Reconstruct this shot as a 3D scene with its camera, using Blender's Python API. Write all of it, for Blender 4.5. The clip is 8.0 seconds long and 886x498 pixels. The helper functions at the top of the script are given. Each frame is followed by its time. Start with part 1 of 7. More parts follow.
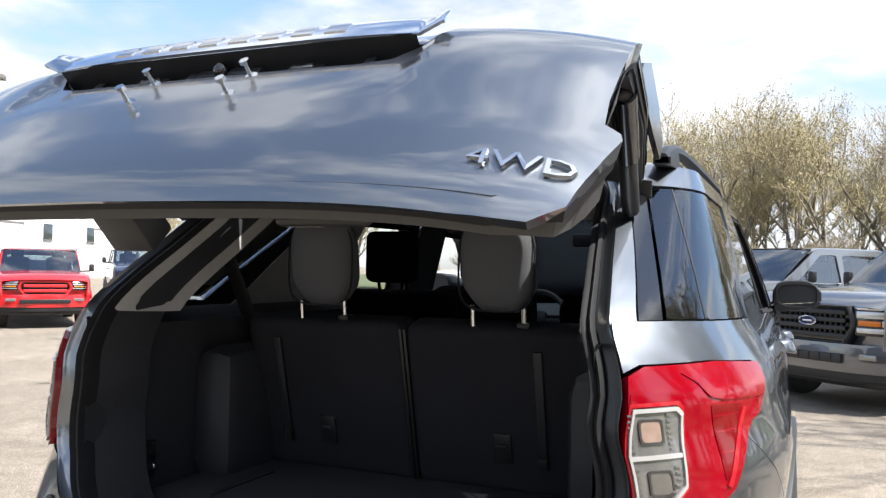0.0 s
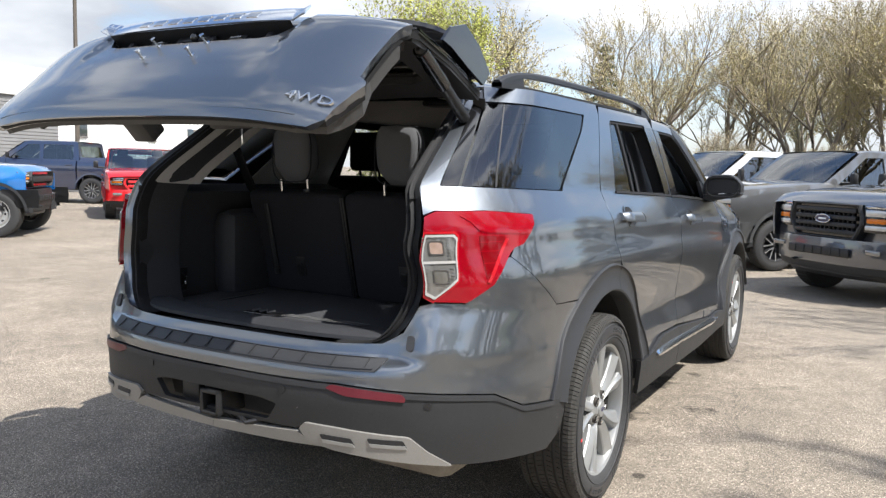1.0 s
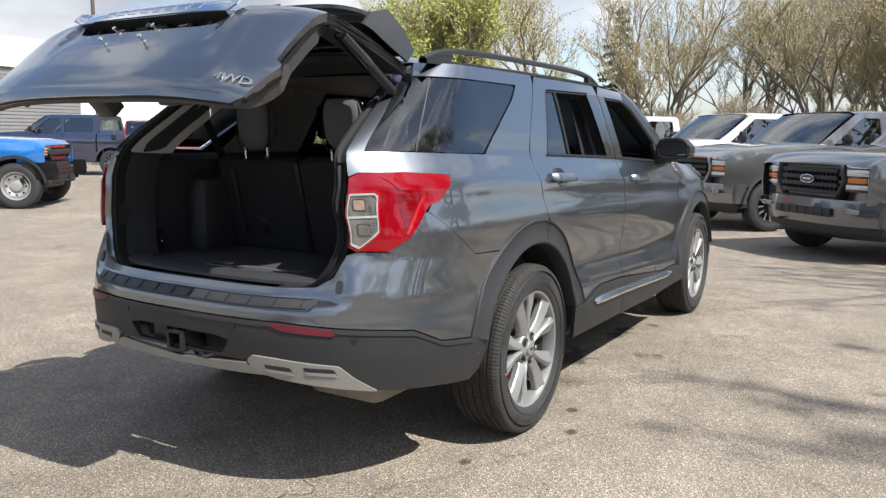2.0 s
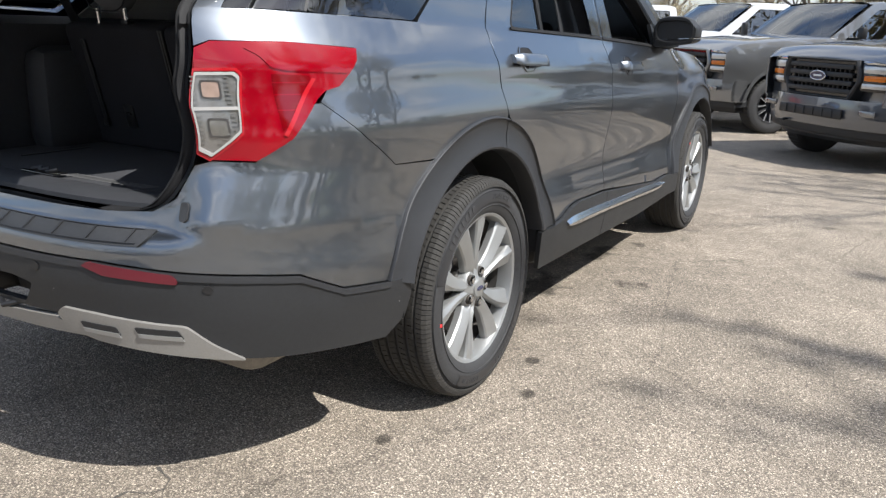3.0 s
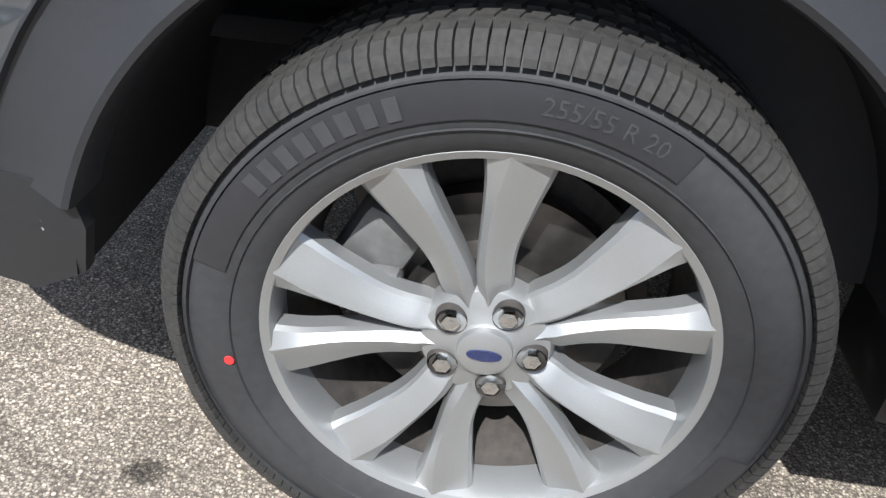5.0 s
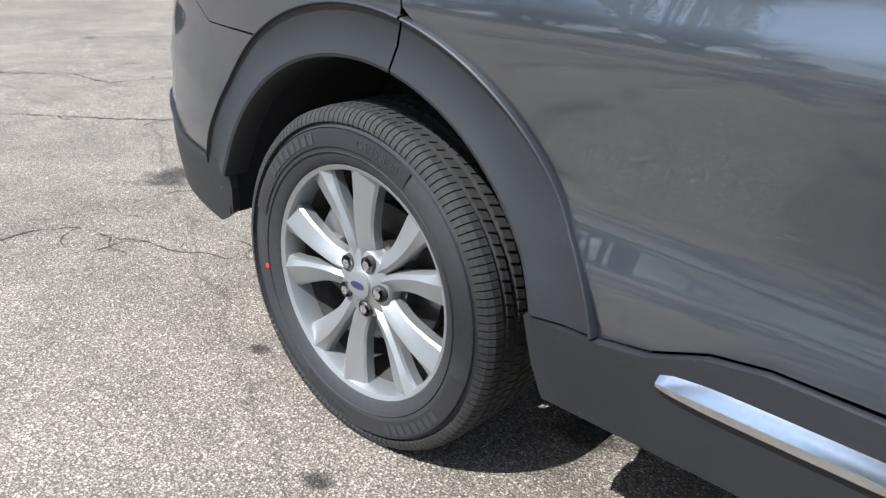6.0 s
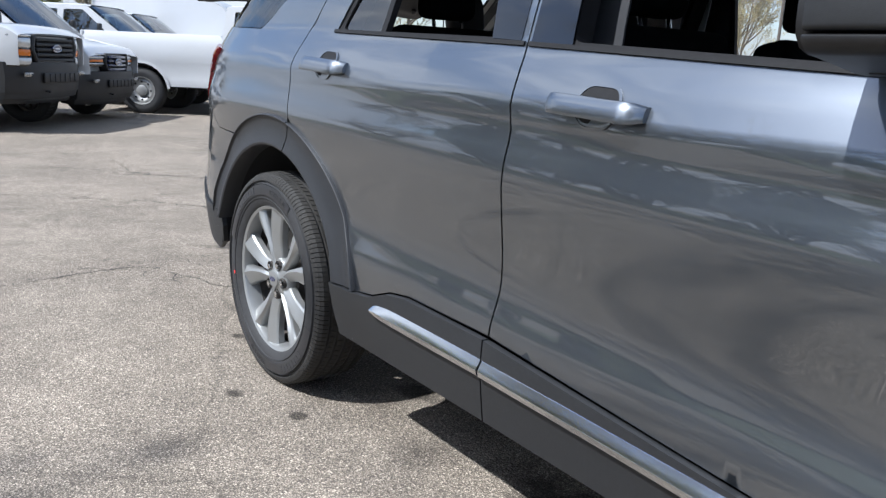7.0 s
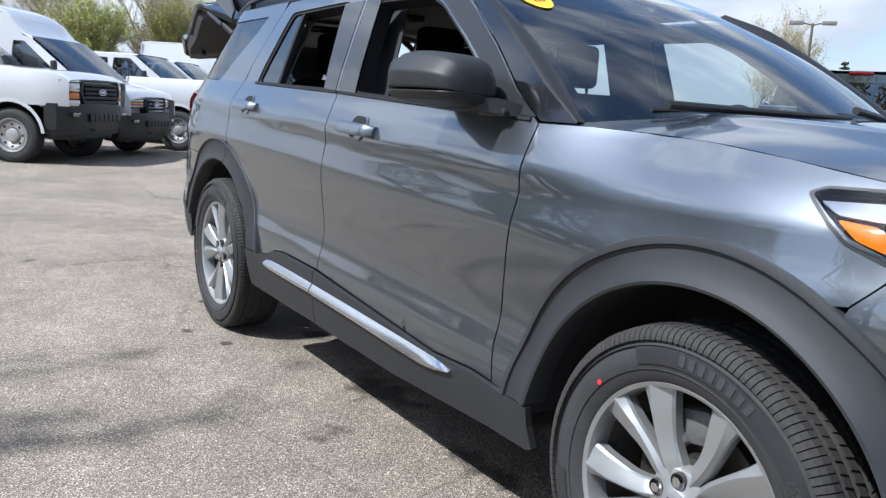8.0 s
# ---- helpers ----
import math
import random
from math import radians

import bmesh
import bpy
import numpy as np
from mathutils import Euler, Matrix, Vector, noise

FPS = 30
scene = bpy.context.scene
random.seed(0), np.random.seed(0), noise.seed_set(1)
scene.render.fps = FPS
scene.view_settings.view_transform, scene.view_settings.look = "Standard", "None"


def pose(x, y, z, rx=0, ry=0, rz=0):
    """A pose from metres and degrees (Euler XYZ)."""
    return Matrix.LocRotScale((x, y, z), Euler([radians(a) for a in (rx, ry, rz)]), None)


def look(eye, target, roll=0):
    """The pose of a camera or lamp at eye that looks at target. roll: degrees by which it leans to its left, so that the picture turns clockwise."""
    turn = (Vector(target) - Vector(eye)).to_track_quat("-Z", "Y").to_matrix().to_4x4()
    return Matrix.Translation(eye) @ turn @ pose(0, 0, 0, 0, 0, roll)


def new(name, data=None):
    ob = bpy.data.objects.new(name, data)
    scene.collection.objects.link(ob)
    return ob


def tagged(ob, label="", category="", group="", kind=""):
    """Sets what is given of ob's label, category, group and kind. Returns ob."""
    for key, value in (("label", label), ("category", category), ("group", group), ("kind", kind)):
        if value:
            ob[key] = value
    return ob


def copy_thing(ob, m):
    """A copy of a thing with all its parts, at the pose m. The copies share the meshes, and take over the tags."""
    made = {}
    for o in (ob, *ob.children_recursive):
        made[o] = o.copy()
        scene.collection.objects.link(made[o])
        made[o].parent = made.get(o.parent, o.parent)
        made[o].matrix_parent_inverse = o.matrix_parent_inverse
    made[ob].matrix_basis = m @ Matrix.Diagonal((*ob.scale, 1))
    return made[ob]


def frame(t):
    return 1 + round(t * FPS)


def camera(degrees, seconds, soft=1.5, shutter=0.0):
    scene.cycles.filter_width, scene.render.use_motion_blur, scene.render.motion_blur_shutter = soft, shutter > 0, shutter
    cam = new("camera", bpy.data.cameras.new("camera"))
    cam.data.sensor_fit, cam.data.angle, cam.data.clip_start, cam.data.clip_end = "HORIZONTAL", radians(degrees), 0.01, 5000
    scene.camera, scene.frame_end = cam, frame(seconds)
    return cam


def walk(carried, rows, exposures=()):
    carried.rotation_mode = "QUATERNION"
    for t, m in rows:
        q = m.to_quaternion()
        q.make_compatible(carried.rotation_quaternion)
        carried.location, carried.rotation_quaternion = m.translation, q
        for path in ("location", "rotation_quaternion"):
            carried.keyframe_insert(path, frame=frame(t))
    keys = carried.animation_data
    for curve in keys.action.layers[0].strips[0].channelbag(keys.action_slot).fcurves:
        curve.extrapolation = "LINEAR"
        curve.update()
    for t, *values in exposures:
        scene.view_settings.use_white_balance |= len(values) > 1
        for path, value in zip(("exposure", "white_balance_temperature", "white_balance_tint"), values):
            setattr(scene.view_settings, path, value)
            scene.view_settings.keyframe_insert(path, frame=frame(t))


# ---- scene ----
from mathutils.geometry import delaunay_2d_cdt

# ---- camera and walk ----
cam = camera(58.18, 8.0, soft=1.35)
PATH = [
    (0, (0.933, -2.453, 1.397), (0.153, -0.612, 1.444), 1.02),
    (0.5, (1.486, -2.756, 1.372), (0.562, -0.988, 1.228), 0.99),
    (1, (1.944, -3.124, 1.358), (0.967, -1.390, 1.157), 1.46),
    (1.5, (2.334, -3.295, 1.364), (1.321, -1.587, 1.127), 1.19),
    (1.7, (2.460, -3.331, 1.367), (1.437, -1.631, 1.115), 0.71),
    (2.8, (2.300, -2.672, 1.307), (1.314, -0.995, 0.844), 1.33),
    (3, (2.174, -2.388, 1.280), (1.215, -0.719, 0.738), 1.97),
    (3.5, (1.894, -1.679, 1.204), (0.987, -0.050, 0.479), 3.41),
    (4, (1.641, -0.981, 1.083), (0.675, 0.472, 0.105), 6.39),
    (4.2, (1.575, -0.722, 1.002), (0.446, 0.549, -0.053), 7.20),
    (5.3, (1.772, 0.267, 1.033), (0.177, -0.311, -0.027), 4.33),
    (5.5, (1.857, 0.503, 1.074), (0.318, -0.301, 0.082), 3.82),
    (6, (2.012, 1.200, 1.132), (0.638, -0.039, 0.372), 1.77),
    (6.5, (2.097, 1.933, 1.175), (0.842, 0.484, 0.603), 2.02),
    (7, (2.175, 2.626, 1.193), (0.996, 1.077, 0.737), 2.68),
    (7.5, (2.214, 3.341, 1.199), (1.082, 1.740, 0.806), 3.03),
    (8, (2.288, 4.071, 1.208), (1.184, 2.441, 0.858), 3.24),
]
EXPOSURES = [(0, 1.62, 6300, 10), (0.6, 1.50, 6250, 10), (1.0, 1.36, 6300, 10), (1.7, 1.18, 6350, 10), (3.0, 1.19, 6200, 10), (4.2, 1.18, 6000, 10), (5.5, 1.36, 5780, 10), (6.2, 1.15, 5650, 10), (7.0, 1.02, 5680, 10), (8.0, 1.08, 5650, 10)]
walk(cam, [(t, look(e, g, r)) for t, e, g, r in PATH], EXPOSURES)

# ---- sky and sun ----
SUN_WAY = Vector((0.75, -0.10, 1.0)).normalized()
world = bpy.data.worlds.new("sky")
scene.world = world
world.use_nodes = True
wn, wl = world.node_tree.nodes, world.node_tree.links
sky = wn.new("ShaderNodeTexSky")
sky.sky_type, sky.sun_disc = "NISHITA", False
sky.sun_elevation = math.asin(SUN_WAY.z)
sky.sun_rotation = math.atan2(SUN_WAY.x, SUN_WAY.y)
back = wn["Background"]
back.inputs["Strength"].default_value = 0.125
coord = wn.new("ShaderNodeTexCoord")
flat = wn.new("ShaderNodeMapping")
flat.inputs["Scale"].default_value = (1.0, 1.0, 2.6)
flat.inputs["Location"].default_value = (0.35, 0.1, 0.0)
puff = wn.new("ShaderNodeTexNoise")
puff.inputs["Scale"].default_value, puff.inputs["Detail"].default_value, puff.inputs["Roughness"].default_value = 2.1, 7.0, 0.56
cover = wn.new("ShaderNodeValToRGB")
cover.color_ramp.elements[0].position, cover.color_ramp.elements[1].position = 0.46, 0.61
tone = wn.new("ShaderNodeTexNoise")
tone.inputs["Scale"].default_value, tone.inputs["Detail"].default_value = 4.2, 5.0
shade = wn.new("ShaderNodeValToRGB")
shade.color_ramp.elements[0].position, shade.color_ramp.elements[0].color = 0.32, (1.7, 1.82, 2.05, 1)
shade.color_ramp.elements[1].position, shade.color_ramp.elements[1].color = 0.70, (4.0, 4.05, 4.1, 1)
veil = wn.new("ShaderNodeMix")
veil.data_type = "RGBA"
wl.new(coord.outputs["Generated"], flat.inputs["Vector"])
wl.new(flat.outputs["Vector"], puff.inputs["Vector"])
wl.new(flat.outputs["Vector"], tone.inputs["Vector"])
height, low_bank, bank = wn.new("ShaderNodeSeparateXYZ"), wn.new("ShaderNodeMapRange"), wn.new("ShaderNodeMath")
low_bank.inputs["From Min"].default_value, low_bank.inputs["From Max"].default_value = 0.0, 0.45
low_bank.inputs["To Min"].default_value, low_bank.inputs["To Max"].default_value = 0.13, 0.0
wl.new(coord.outputs["Generated"], height.inputs[0])
wl.new(height.outputs["Z"], low_bank.inputs["Value"])
wl.new(puff.outputs["Fac"], bank.inputs[0])
wl.new(low_bank.outputs["Result"], bank.inputs[1])
wl.new(bank.outputs[0], cover.inputs["Fac"])
wl.new(tone.outputs["Fac"], shade.inputs["Fac"])
wl.new(cover.outputs["Color"], veil.inputs["Factor"])
dim = wn.new("ShaderNodeVectorMath")
dim.operation, dim.inputs["Scale"].default_value = "SCALE", 0.72
wl.new(sky.outputs["Color"], dim.inputs[0])
wl.new(dim.outputs["Vector"], veil.inputs["A"])
sunward = wn.new("ShaderNodeVectorMath")
sunward.operation, sunward.inputs[1].default_value = "DOT_PRODUCT", SUN_WAY
wl.new(coord.outputs["Generated"], sunward.inputs[0])
glow = wn.new("ShaderNodeMapRange")
glow.interpolation_type = "SMOOTHSTEP"
glow.inputs["From Min"].default_value, glow.inputs["From Max"].default_value = 0.15, 1.0
glow.inputs["To Min"].default_value, glow.inputs["To Max"].default_value = 0.95, 2.0
wl.new(sunward.outputs["Value"], glow.inputs["Value"])
lit = wn.new("ShaderNodeVectorMath")
lit.operation = "SCALE"
wl.new(shade.outputs["Color"], lit.inputs[0])
wl.new(glow.outputs["Result"], lit.inputs["Scale"])
wl.new(lit.outputs["Vector"], veil.inputs["B"])
wl.new(veil.outputs["Result"], back.inputs["Color"])

sun = new("sun", bpy.data.lights.new("sun", "SUN"))
sun.data.energy, sun.data.angle, sun.data.color = 3.6, radians(0.53), (1.0, 0.95, 0.87)
sun.matrix_world = look((20, -3, 30), Vector((20, -3, 30)) - SUN_WAY)


# ---- materials ----
def material(name, color, rough=0.5, metal=0.0, coat=0.0, spread=0.12, scale=6.0, fine=60.0, bump=0.0, bump_scale=200.0, spec=0.5, coat_rough=0.03,
             second=None, random_tint=0.0, specks=None):
    """A surface whose colour varies at two scales, with a fine relief."""
    m = bpy.data.materials.new(name)
    m.use_nodes = True
    n, l = m.node_tree.nodes, m.node_tree.links
    b = n["Principled BSDF"]
    b.inputs["Roughness"].default_value, b.inputs["Metallic"].default_value = rough, metal
    b.inputs["Coat Weight"].default_value, b.inputs["Coat Roughness"].default_value = coat, coat_rough
    b.inputs["Specular IOR Level"].default_value = spec
    tc = n.new("ShaderNodeTexCoord")
    big, small = n.new("ShaderNodeTexNoise"), n.new("ShaderNodeTexNoise")
    big.inputs["Scale"].default_value, small.inputs["Scale"].default_value = scale, fine
    big.inputs["Detail"].default_value = 4.0
    small.inputs["Detail"].default_value = 3.0
    l.new(tc.outputs["Object"], big.inputs["Vector"])
    l.new(tc.outputs["Object"], small.inputs["Vector"])
    add = n.new("ShaderNodeMath")
    add.operation = "ADD"
    l.new(big.outputs["Fac"], add.inputs[0])
    l.new(small.outputs["Fac"], add.inputs[1])
    if random_tint:
        info, more = n.new("ShaderNodeObjectInfo"), n.new("ShaderNodeMath")
        more.operation, more.inputs[1].default_value = "MULTIPLY_ADD", random_tint
        l.new(info.outputs["Random"], more.inputs[0])
        l.new(add.outputs[0], more.inputs[2])
        add = more
    ramp = n.new("ShaderNodeMapRange")
    ramp.inputs["From Min"].default_value, ramp.inputs["From Max"].default_value = 0.6, 1.4
    l.new(add.outputs[0], ramp.inputs["Value"])
    mix = n.new("ShaderNodeMix")
    mix.data_type = "RGBA"
    c = Vector(color)
    lo, hi = c * (1 - spread), (Vector(second) if second else c * (1 + spread))
    mix.inputs["A"].default_value, mix.inputs["B"].default_value = (*lo, 1), (*hi, 1)
    l.new(ramp.outputs["Result"], mix.inputs["Factor"])
    l.new(mix.outputs["Result"], b.inputs["Base Color"])
    if specks:
        dots, hit, over = n.new("ShaderNodeTexNoise"), n.new("ShaderNodeMapRange"), n.new("ShaderNodeMix")
        dots.inputs["Scale"].default_value, dots.inputs["Detail"].default_value = specks[0], 4.0
        hit.inputs["From Min"].default_value, hit.inputs["From Max"].default_value = specks[1], specks[1] + 0.02
        over.data_type, over.inputs["B"].default_value = "RGBA", (*specks[2], 1)
        l.new(tc.outputs["Object"], dots.inputs["Vector"])
        l.new(dots.outputs["Fac"], hit.inputs["Value"])
        l.new(hit.outputs["Result"], over.inputs["Factor"])
        l.new(mix.outputs["Result"], over.inputs["A"])
        l.new(over.outputs["Result"], b.inputs["Base Color"])
    rr = n.new("ShaderNodeMapRange")
    rr.inputs["To Min"].default_value, rr.inputs["To Max"].default_value = max(rough * 0.85, 0.0), min(rough * 1.15, 1.0)
    l.new(big.outputs["Fac"], rr.inputs["Value"])
    l.new(rr.outputs["Result"], b.inputs["Roughness"])
    if bump:
        grain, bm_ = n.new("ShaderNodeTexNoise"), n.new("ShaderNodeBump")
        grain.inputs["Scale"].default_value, grain.inputs["Detail"].default_value = bump_scale, 3.0
        bm_.inputs["Strength"].default_value, bm_.inputs["Distance"].default_value = bump, 0.002
        l.new(tc.outputs["Object"], grain.inputs["Vector"])
        l.new(grain.outputs["Fac"], bm_.inputs["Height"])
        l.new(bm_.outputs["Normal"], b.inputs["Normal"])
    return m


def glass(name, tint, gloss=(1, 1, 1), rough=0.0, ior=1.5):
    """A thin pane: what is behind it, tinted, under a mirror that grows towards grazing."""
    m = bpy.data.materials.new(name)
    m.use_nodes = True
    n, l = m.node_tree.nodes, m.node_tree.links
    n.remove(n["Principled BSDF"])
    t, g, f, mx = n.new("ShaderNodeBsdfTransparent"), n.new("ShaderNodeBsdfGlossy"), n.new("ShaderNodeFresnel"), n.new("ShaderNodeMixShader")
    t.inputs["Color"].default_value, g.inputs["Color"].default_value = (*tint, 1), (*gloss, 1)
    g.inputs["Roughness"].default_value, f.inputs["IOR"].default_value = rough, ior
    l.new(f.outputs[0], mx.inputs[0])
    l.new(t.outputs[0], mx.inputs[1])
    l.new(g.outputs[0], mx.inputs[2])
    l.new(mx.outputs[0], n["Material Output"].inputs["Surface"])
    return m


def lens_material(name, color, rough=0.08):
    m = bpy.data.materials.new(name)
    m.use_nodes = True
    n, l = m.node_tree.nodes, m.node_tree.links
    b = n["Principled BSDF"]
    b.inputs["Base Color"].default_value = (*color, 1)
    b.inputs["Roughness"].default_value = rough
    b.inputs["Coat Weight"].default_value, b.inputs["Coat Roughness"].default_value = 0.1, 0.05
    tc, mott, mx = n.new("ShaderNodeTexCoord"), n.new("ShaderNodeTexNoise"), n.new("ShaderNodeMix")
    mott.inputs["Scale"].default_value = 9.0
    mx.data_type = "RGBA"
    mx.inputs["A"].default_value, mx.inputs["B"].default_value = (*(c * 0.6 for c in color), 1), (*color, 1)
    l.new(tc.outputs["Object"], mott.inputs["Vector"])
    l.new(mott.outputs["Fac"], mx.inputs["Factor"])
    l.new(mx.outputs["Result"], b.inputs["Base Color"])
    return m


def car_paint(name, color, metal=0.55, rough=0.34):
    m = material(name, color, rough=rough, metal=metal, coat=1.0, spread=0.05, scale=3.0, fine=900.0, coat_rough=0.015)
    m.node_tree.nodes["Principled BSDF"].inputs["Coat IOR"].default_value = 1.95
    return m


def asphalt():
    m = bpy.data.materials.new("asphalt")
    m.use_nodes = True
    n, l = m.node_tree.nodes, m.node_tree.links
    b = n["Principled BSDF"]
    b.inputs["Roughness"].default_value = 0.9
    b.inputs["Specular IOR Level"].default_value = 0.25
    tc = n.new("ShaderNodeTexCoord")
    chips = n.new("ShaderNodeTexVoronoi")
    chips.inputs["Scale"].default_value = 150.0
    speck = n.new("ShaderNodeTexNoise")
    speck.inputs["Scale"].default_value, speck.inputs["Detail"].default_value = 60.0, 2.0
    blot = n.new("ShaderNodeTexNoise")
    blot.inputs["Scale"].default_value, blot.inputs["Detail"].default_value = 0.9, 6.0
    worn = n.new("ShaderNodeTexNoise")
    worn.inputs["Scale"].default_value, worn.inputs["Detail"].default_value = 5.0, 5.0
    oil = n.new("ShaderNodeTexNoise")
    oil.inputs["Scale"].default_value, oil.inputs["Detail"].default_value = 2.3, 3.0
    for x in (chips, speck, blot, worn, oil):
        l.new(tc.outputs["Object"], x.inputs["Vector"])
    small_chips = n.new("ShaderNodeTexVoronoi")
    small_chips.inputs["Scale"].default_value = 280.0
    l.new(tc.outputs["Object"], small_chips.inputs["Vector"])

    def stones(cells, low, middle, high):
        """Every stone its own tone, with dark binder in the joints between them."""
        bw, ramp, joint, out = n.new("ShaderNodeSeparateColor"), n.new("ShaderNodeValToRGB"), n.new("ShaderNodeMapRange"), n.new("ShaderNodeMix")
        l.new(cells.outputs["Color"], bw.inputs["Color"])
        e = ramp.color_ramp.elements
        e[0].position, e[0].color = 0.0, (*low, 1)
        e[1].position, e[1].color = 1.0, (*high, 1)
        e.new(0.55).color = (*middle, 1)
        l.new(bw.outputs[0], ramp.inputs["Fac"])
        joint.inputs["From Min"].default_value, joint.inputs["From Max"].default_value = 0.66, 0.34
        l.new(cells.outputs["Distance"], joint.inputs["Value"])
        out.data_type, out.inputs["A"].default_value = "RGBA", (0.115, 0.098, 0.080, 1)
        l.new(joint.outputs["Result"], out.inputs["Factor"])
        l.new(ramp.outputs["Color"], out.inputs["B"])
        return out

    large = stones(chips, (0.16, 0.135, 0.107), (0.36, 0.308, 0.245), (0.66, 0.572, 0.46))
    little = stones(small_chips, (0.17, 0.144, 0.115), (0.32, 0.276, 0.22), (0.56, 0.486, 0.39))
    tar = n.new("ShaderNodeMix")
    tar.data_type = "RGBA"
    gap = n.new("ShaderNodeMapRange")
    gap.inputs["From Min"].default_value, gap.inputs["From Max"].default_value = 0.44, 0.56
    l.new(speck.outputs["Fac"], gap.inputs["Value"])
    l.new(gap.outputs["Result"], tar.inputs["Factor"])
    l.new(large.outputs["Result"], tar.inputs["A"])
    l.new(little.outputs["Result"], tar.inputs["B"])
    tone_ = n.new("ShaderNodeMapRange")
    tone_.inputs["From Min"].default_value, tone_.inputs["From Max"].default_value = 0.3, 0.75
    tone_.inputs["To Min"].default_value, tone_.inputs["To Max"].default_value = 0.82, 1.2
    l.new(blot.outputs["Fac"], tone_.inputs["Value"])
    tone2 = n.new("ShaderNodeMapRange")
    tone2.inputs["From Min"].default_value, tone2.inputs["From Max"].default_value = 0.3, 0.7
    tone2.inputs["To Min"].default_value, tone2.inputs["To Max"].default_value = 0.86, 1.12
    l.new(worn.outputs["Fac"], tone2.inputs["Value"])
    spots = n.new("ShaderNodeMapRange")
    spots.inputs["From Min"].default_value, spots.inputs["From Max"].default_value = 0.26, 0.33
    spots.inputs["To Min"].default_value, spots.inputs["To Max"].default_value = 0.45, 1.0
    l.new(oil.outputs["Fac"], spots.inputs["Value"])
    m1, m2 = n.new("ShaderNodeMath"), n.new("ShaderNodeMath")
    m1.operation = m2.operation = "MULTIPLY"
    l.new(tone_.outputs["Result"], m1.inputs[0])
    l.new(tone2.outputs["Result"], m1.inputs[1])
    l.new(m1.outputs[0], m2.inputs[0])
    l.new(spots.outputs["Result"], m2.inputs[1])
    wob, bend, crack = n.new("ShaderNodeTexNoise"), n.new("ShaderNodeMix"), n.new("ShaderNodeTexVoronoi")
    wob.inputs["Scale"].default_value, wob.inputs["Detail"].default_value = 3.0, 5.0
    bend.data_type, bend.inputs["Factor"].default_value = "RGBA", 0.12
    crack.feature = "DISTANCE_TO_EDGE"
    crack.inputs["Scale"].default_value = 0.24
    l.new(tc.outputs["Object"], wob.inputs["Vector"])
    l.new(tc.outputs["Object"], bend.inputs["A"])
    l.new(wob.outputs["Color"], bend.inputs["B"])
    slide = n.new("ShaderNodeMapping")
    slide.inputs["Location"].default_value = (2.4, 1.1, 0.0)
    l.new(bend.outputs["Result"], slide.inputs["Vector"])
    l.new(slide.outputs["Vector"], crack.inputs["Vector"])
    blur_edge = n.new("ShaderNodeTexNoise")
    blur_edge.inputs["Scale"].default_value, blur_edge.inputs["Detail"].default_value = 9.0, 5.0
    l.new(tc.outputs["Object"], blur_edge.inputs["Vector"])
    line = n.new("ShaderNodeMapRange")
    line.inputs["From Min"].default_value, line.inputs["From Max"].default_value = 0.0006, 0.0022
    line.inputs["To Min"].default_value, line.inputs["To Max"].default_value = 0.80, 1.0
    l.new(crack.outputs["Distance"], line.inputs["Value"])
    m3_ = n.new("ShaderNodeMath")
    m3_.operation = "MULTIPLY"
    l.new(m2.outputs[0], m3_.inputs[0])
    l.new(line.outputs["Result"], m3_.inputs[1])
    m2 = m3_
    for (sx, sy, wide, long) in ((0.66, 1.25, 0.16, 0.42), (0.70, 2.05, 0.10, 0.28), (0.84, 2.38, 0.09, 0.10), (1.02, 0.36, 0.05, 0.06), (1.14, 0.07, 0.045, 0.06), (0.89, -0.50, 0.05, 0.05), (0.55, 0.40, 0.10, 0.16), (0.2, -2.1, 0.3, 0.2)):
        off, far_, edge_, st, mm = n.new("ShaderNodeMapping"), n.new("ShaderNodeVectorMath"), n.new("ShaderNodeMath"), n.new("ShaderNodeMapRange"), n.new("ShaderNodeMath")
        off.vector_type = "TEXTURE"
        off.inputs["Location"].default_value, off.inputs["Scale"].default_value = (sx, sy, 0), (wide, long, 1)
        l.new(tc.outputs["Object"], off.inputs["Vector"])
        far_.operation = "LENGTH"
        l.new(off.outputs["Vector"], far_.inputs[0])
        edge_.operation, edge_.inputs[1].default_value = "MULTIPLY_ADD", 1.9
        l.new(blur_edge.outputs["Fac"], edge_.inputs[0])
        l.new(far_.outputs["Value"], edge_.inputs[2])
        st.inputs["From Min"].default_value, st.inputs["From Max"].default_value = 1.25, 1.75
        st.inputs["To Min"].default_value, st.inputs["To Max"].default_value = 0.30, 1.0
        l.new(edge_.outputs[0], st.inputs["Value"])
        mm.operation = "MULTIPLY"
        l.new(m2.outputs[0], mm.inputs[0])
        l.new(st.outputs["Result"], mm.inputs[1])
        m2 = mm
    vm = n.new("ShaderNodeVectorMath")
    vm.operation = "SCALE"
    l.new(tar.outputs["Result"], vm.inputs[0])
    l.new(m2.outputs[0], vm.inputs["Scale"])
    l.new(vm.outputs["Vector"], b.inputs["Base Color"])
    bp = n.new("ShaderNodeBump")
    bp.inputs["Strength"].default_value, bp.inputs["Distance"].default_value = 0.7, 0.004
    l.new(chips.outputs["Distance"], bp.inputs["Height"])
    bp.invert = True
    l.new(bp.outputs["Normal"], b.inputs["Normal"])
    return m


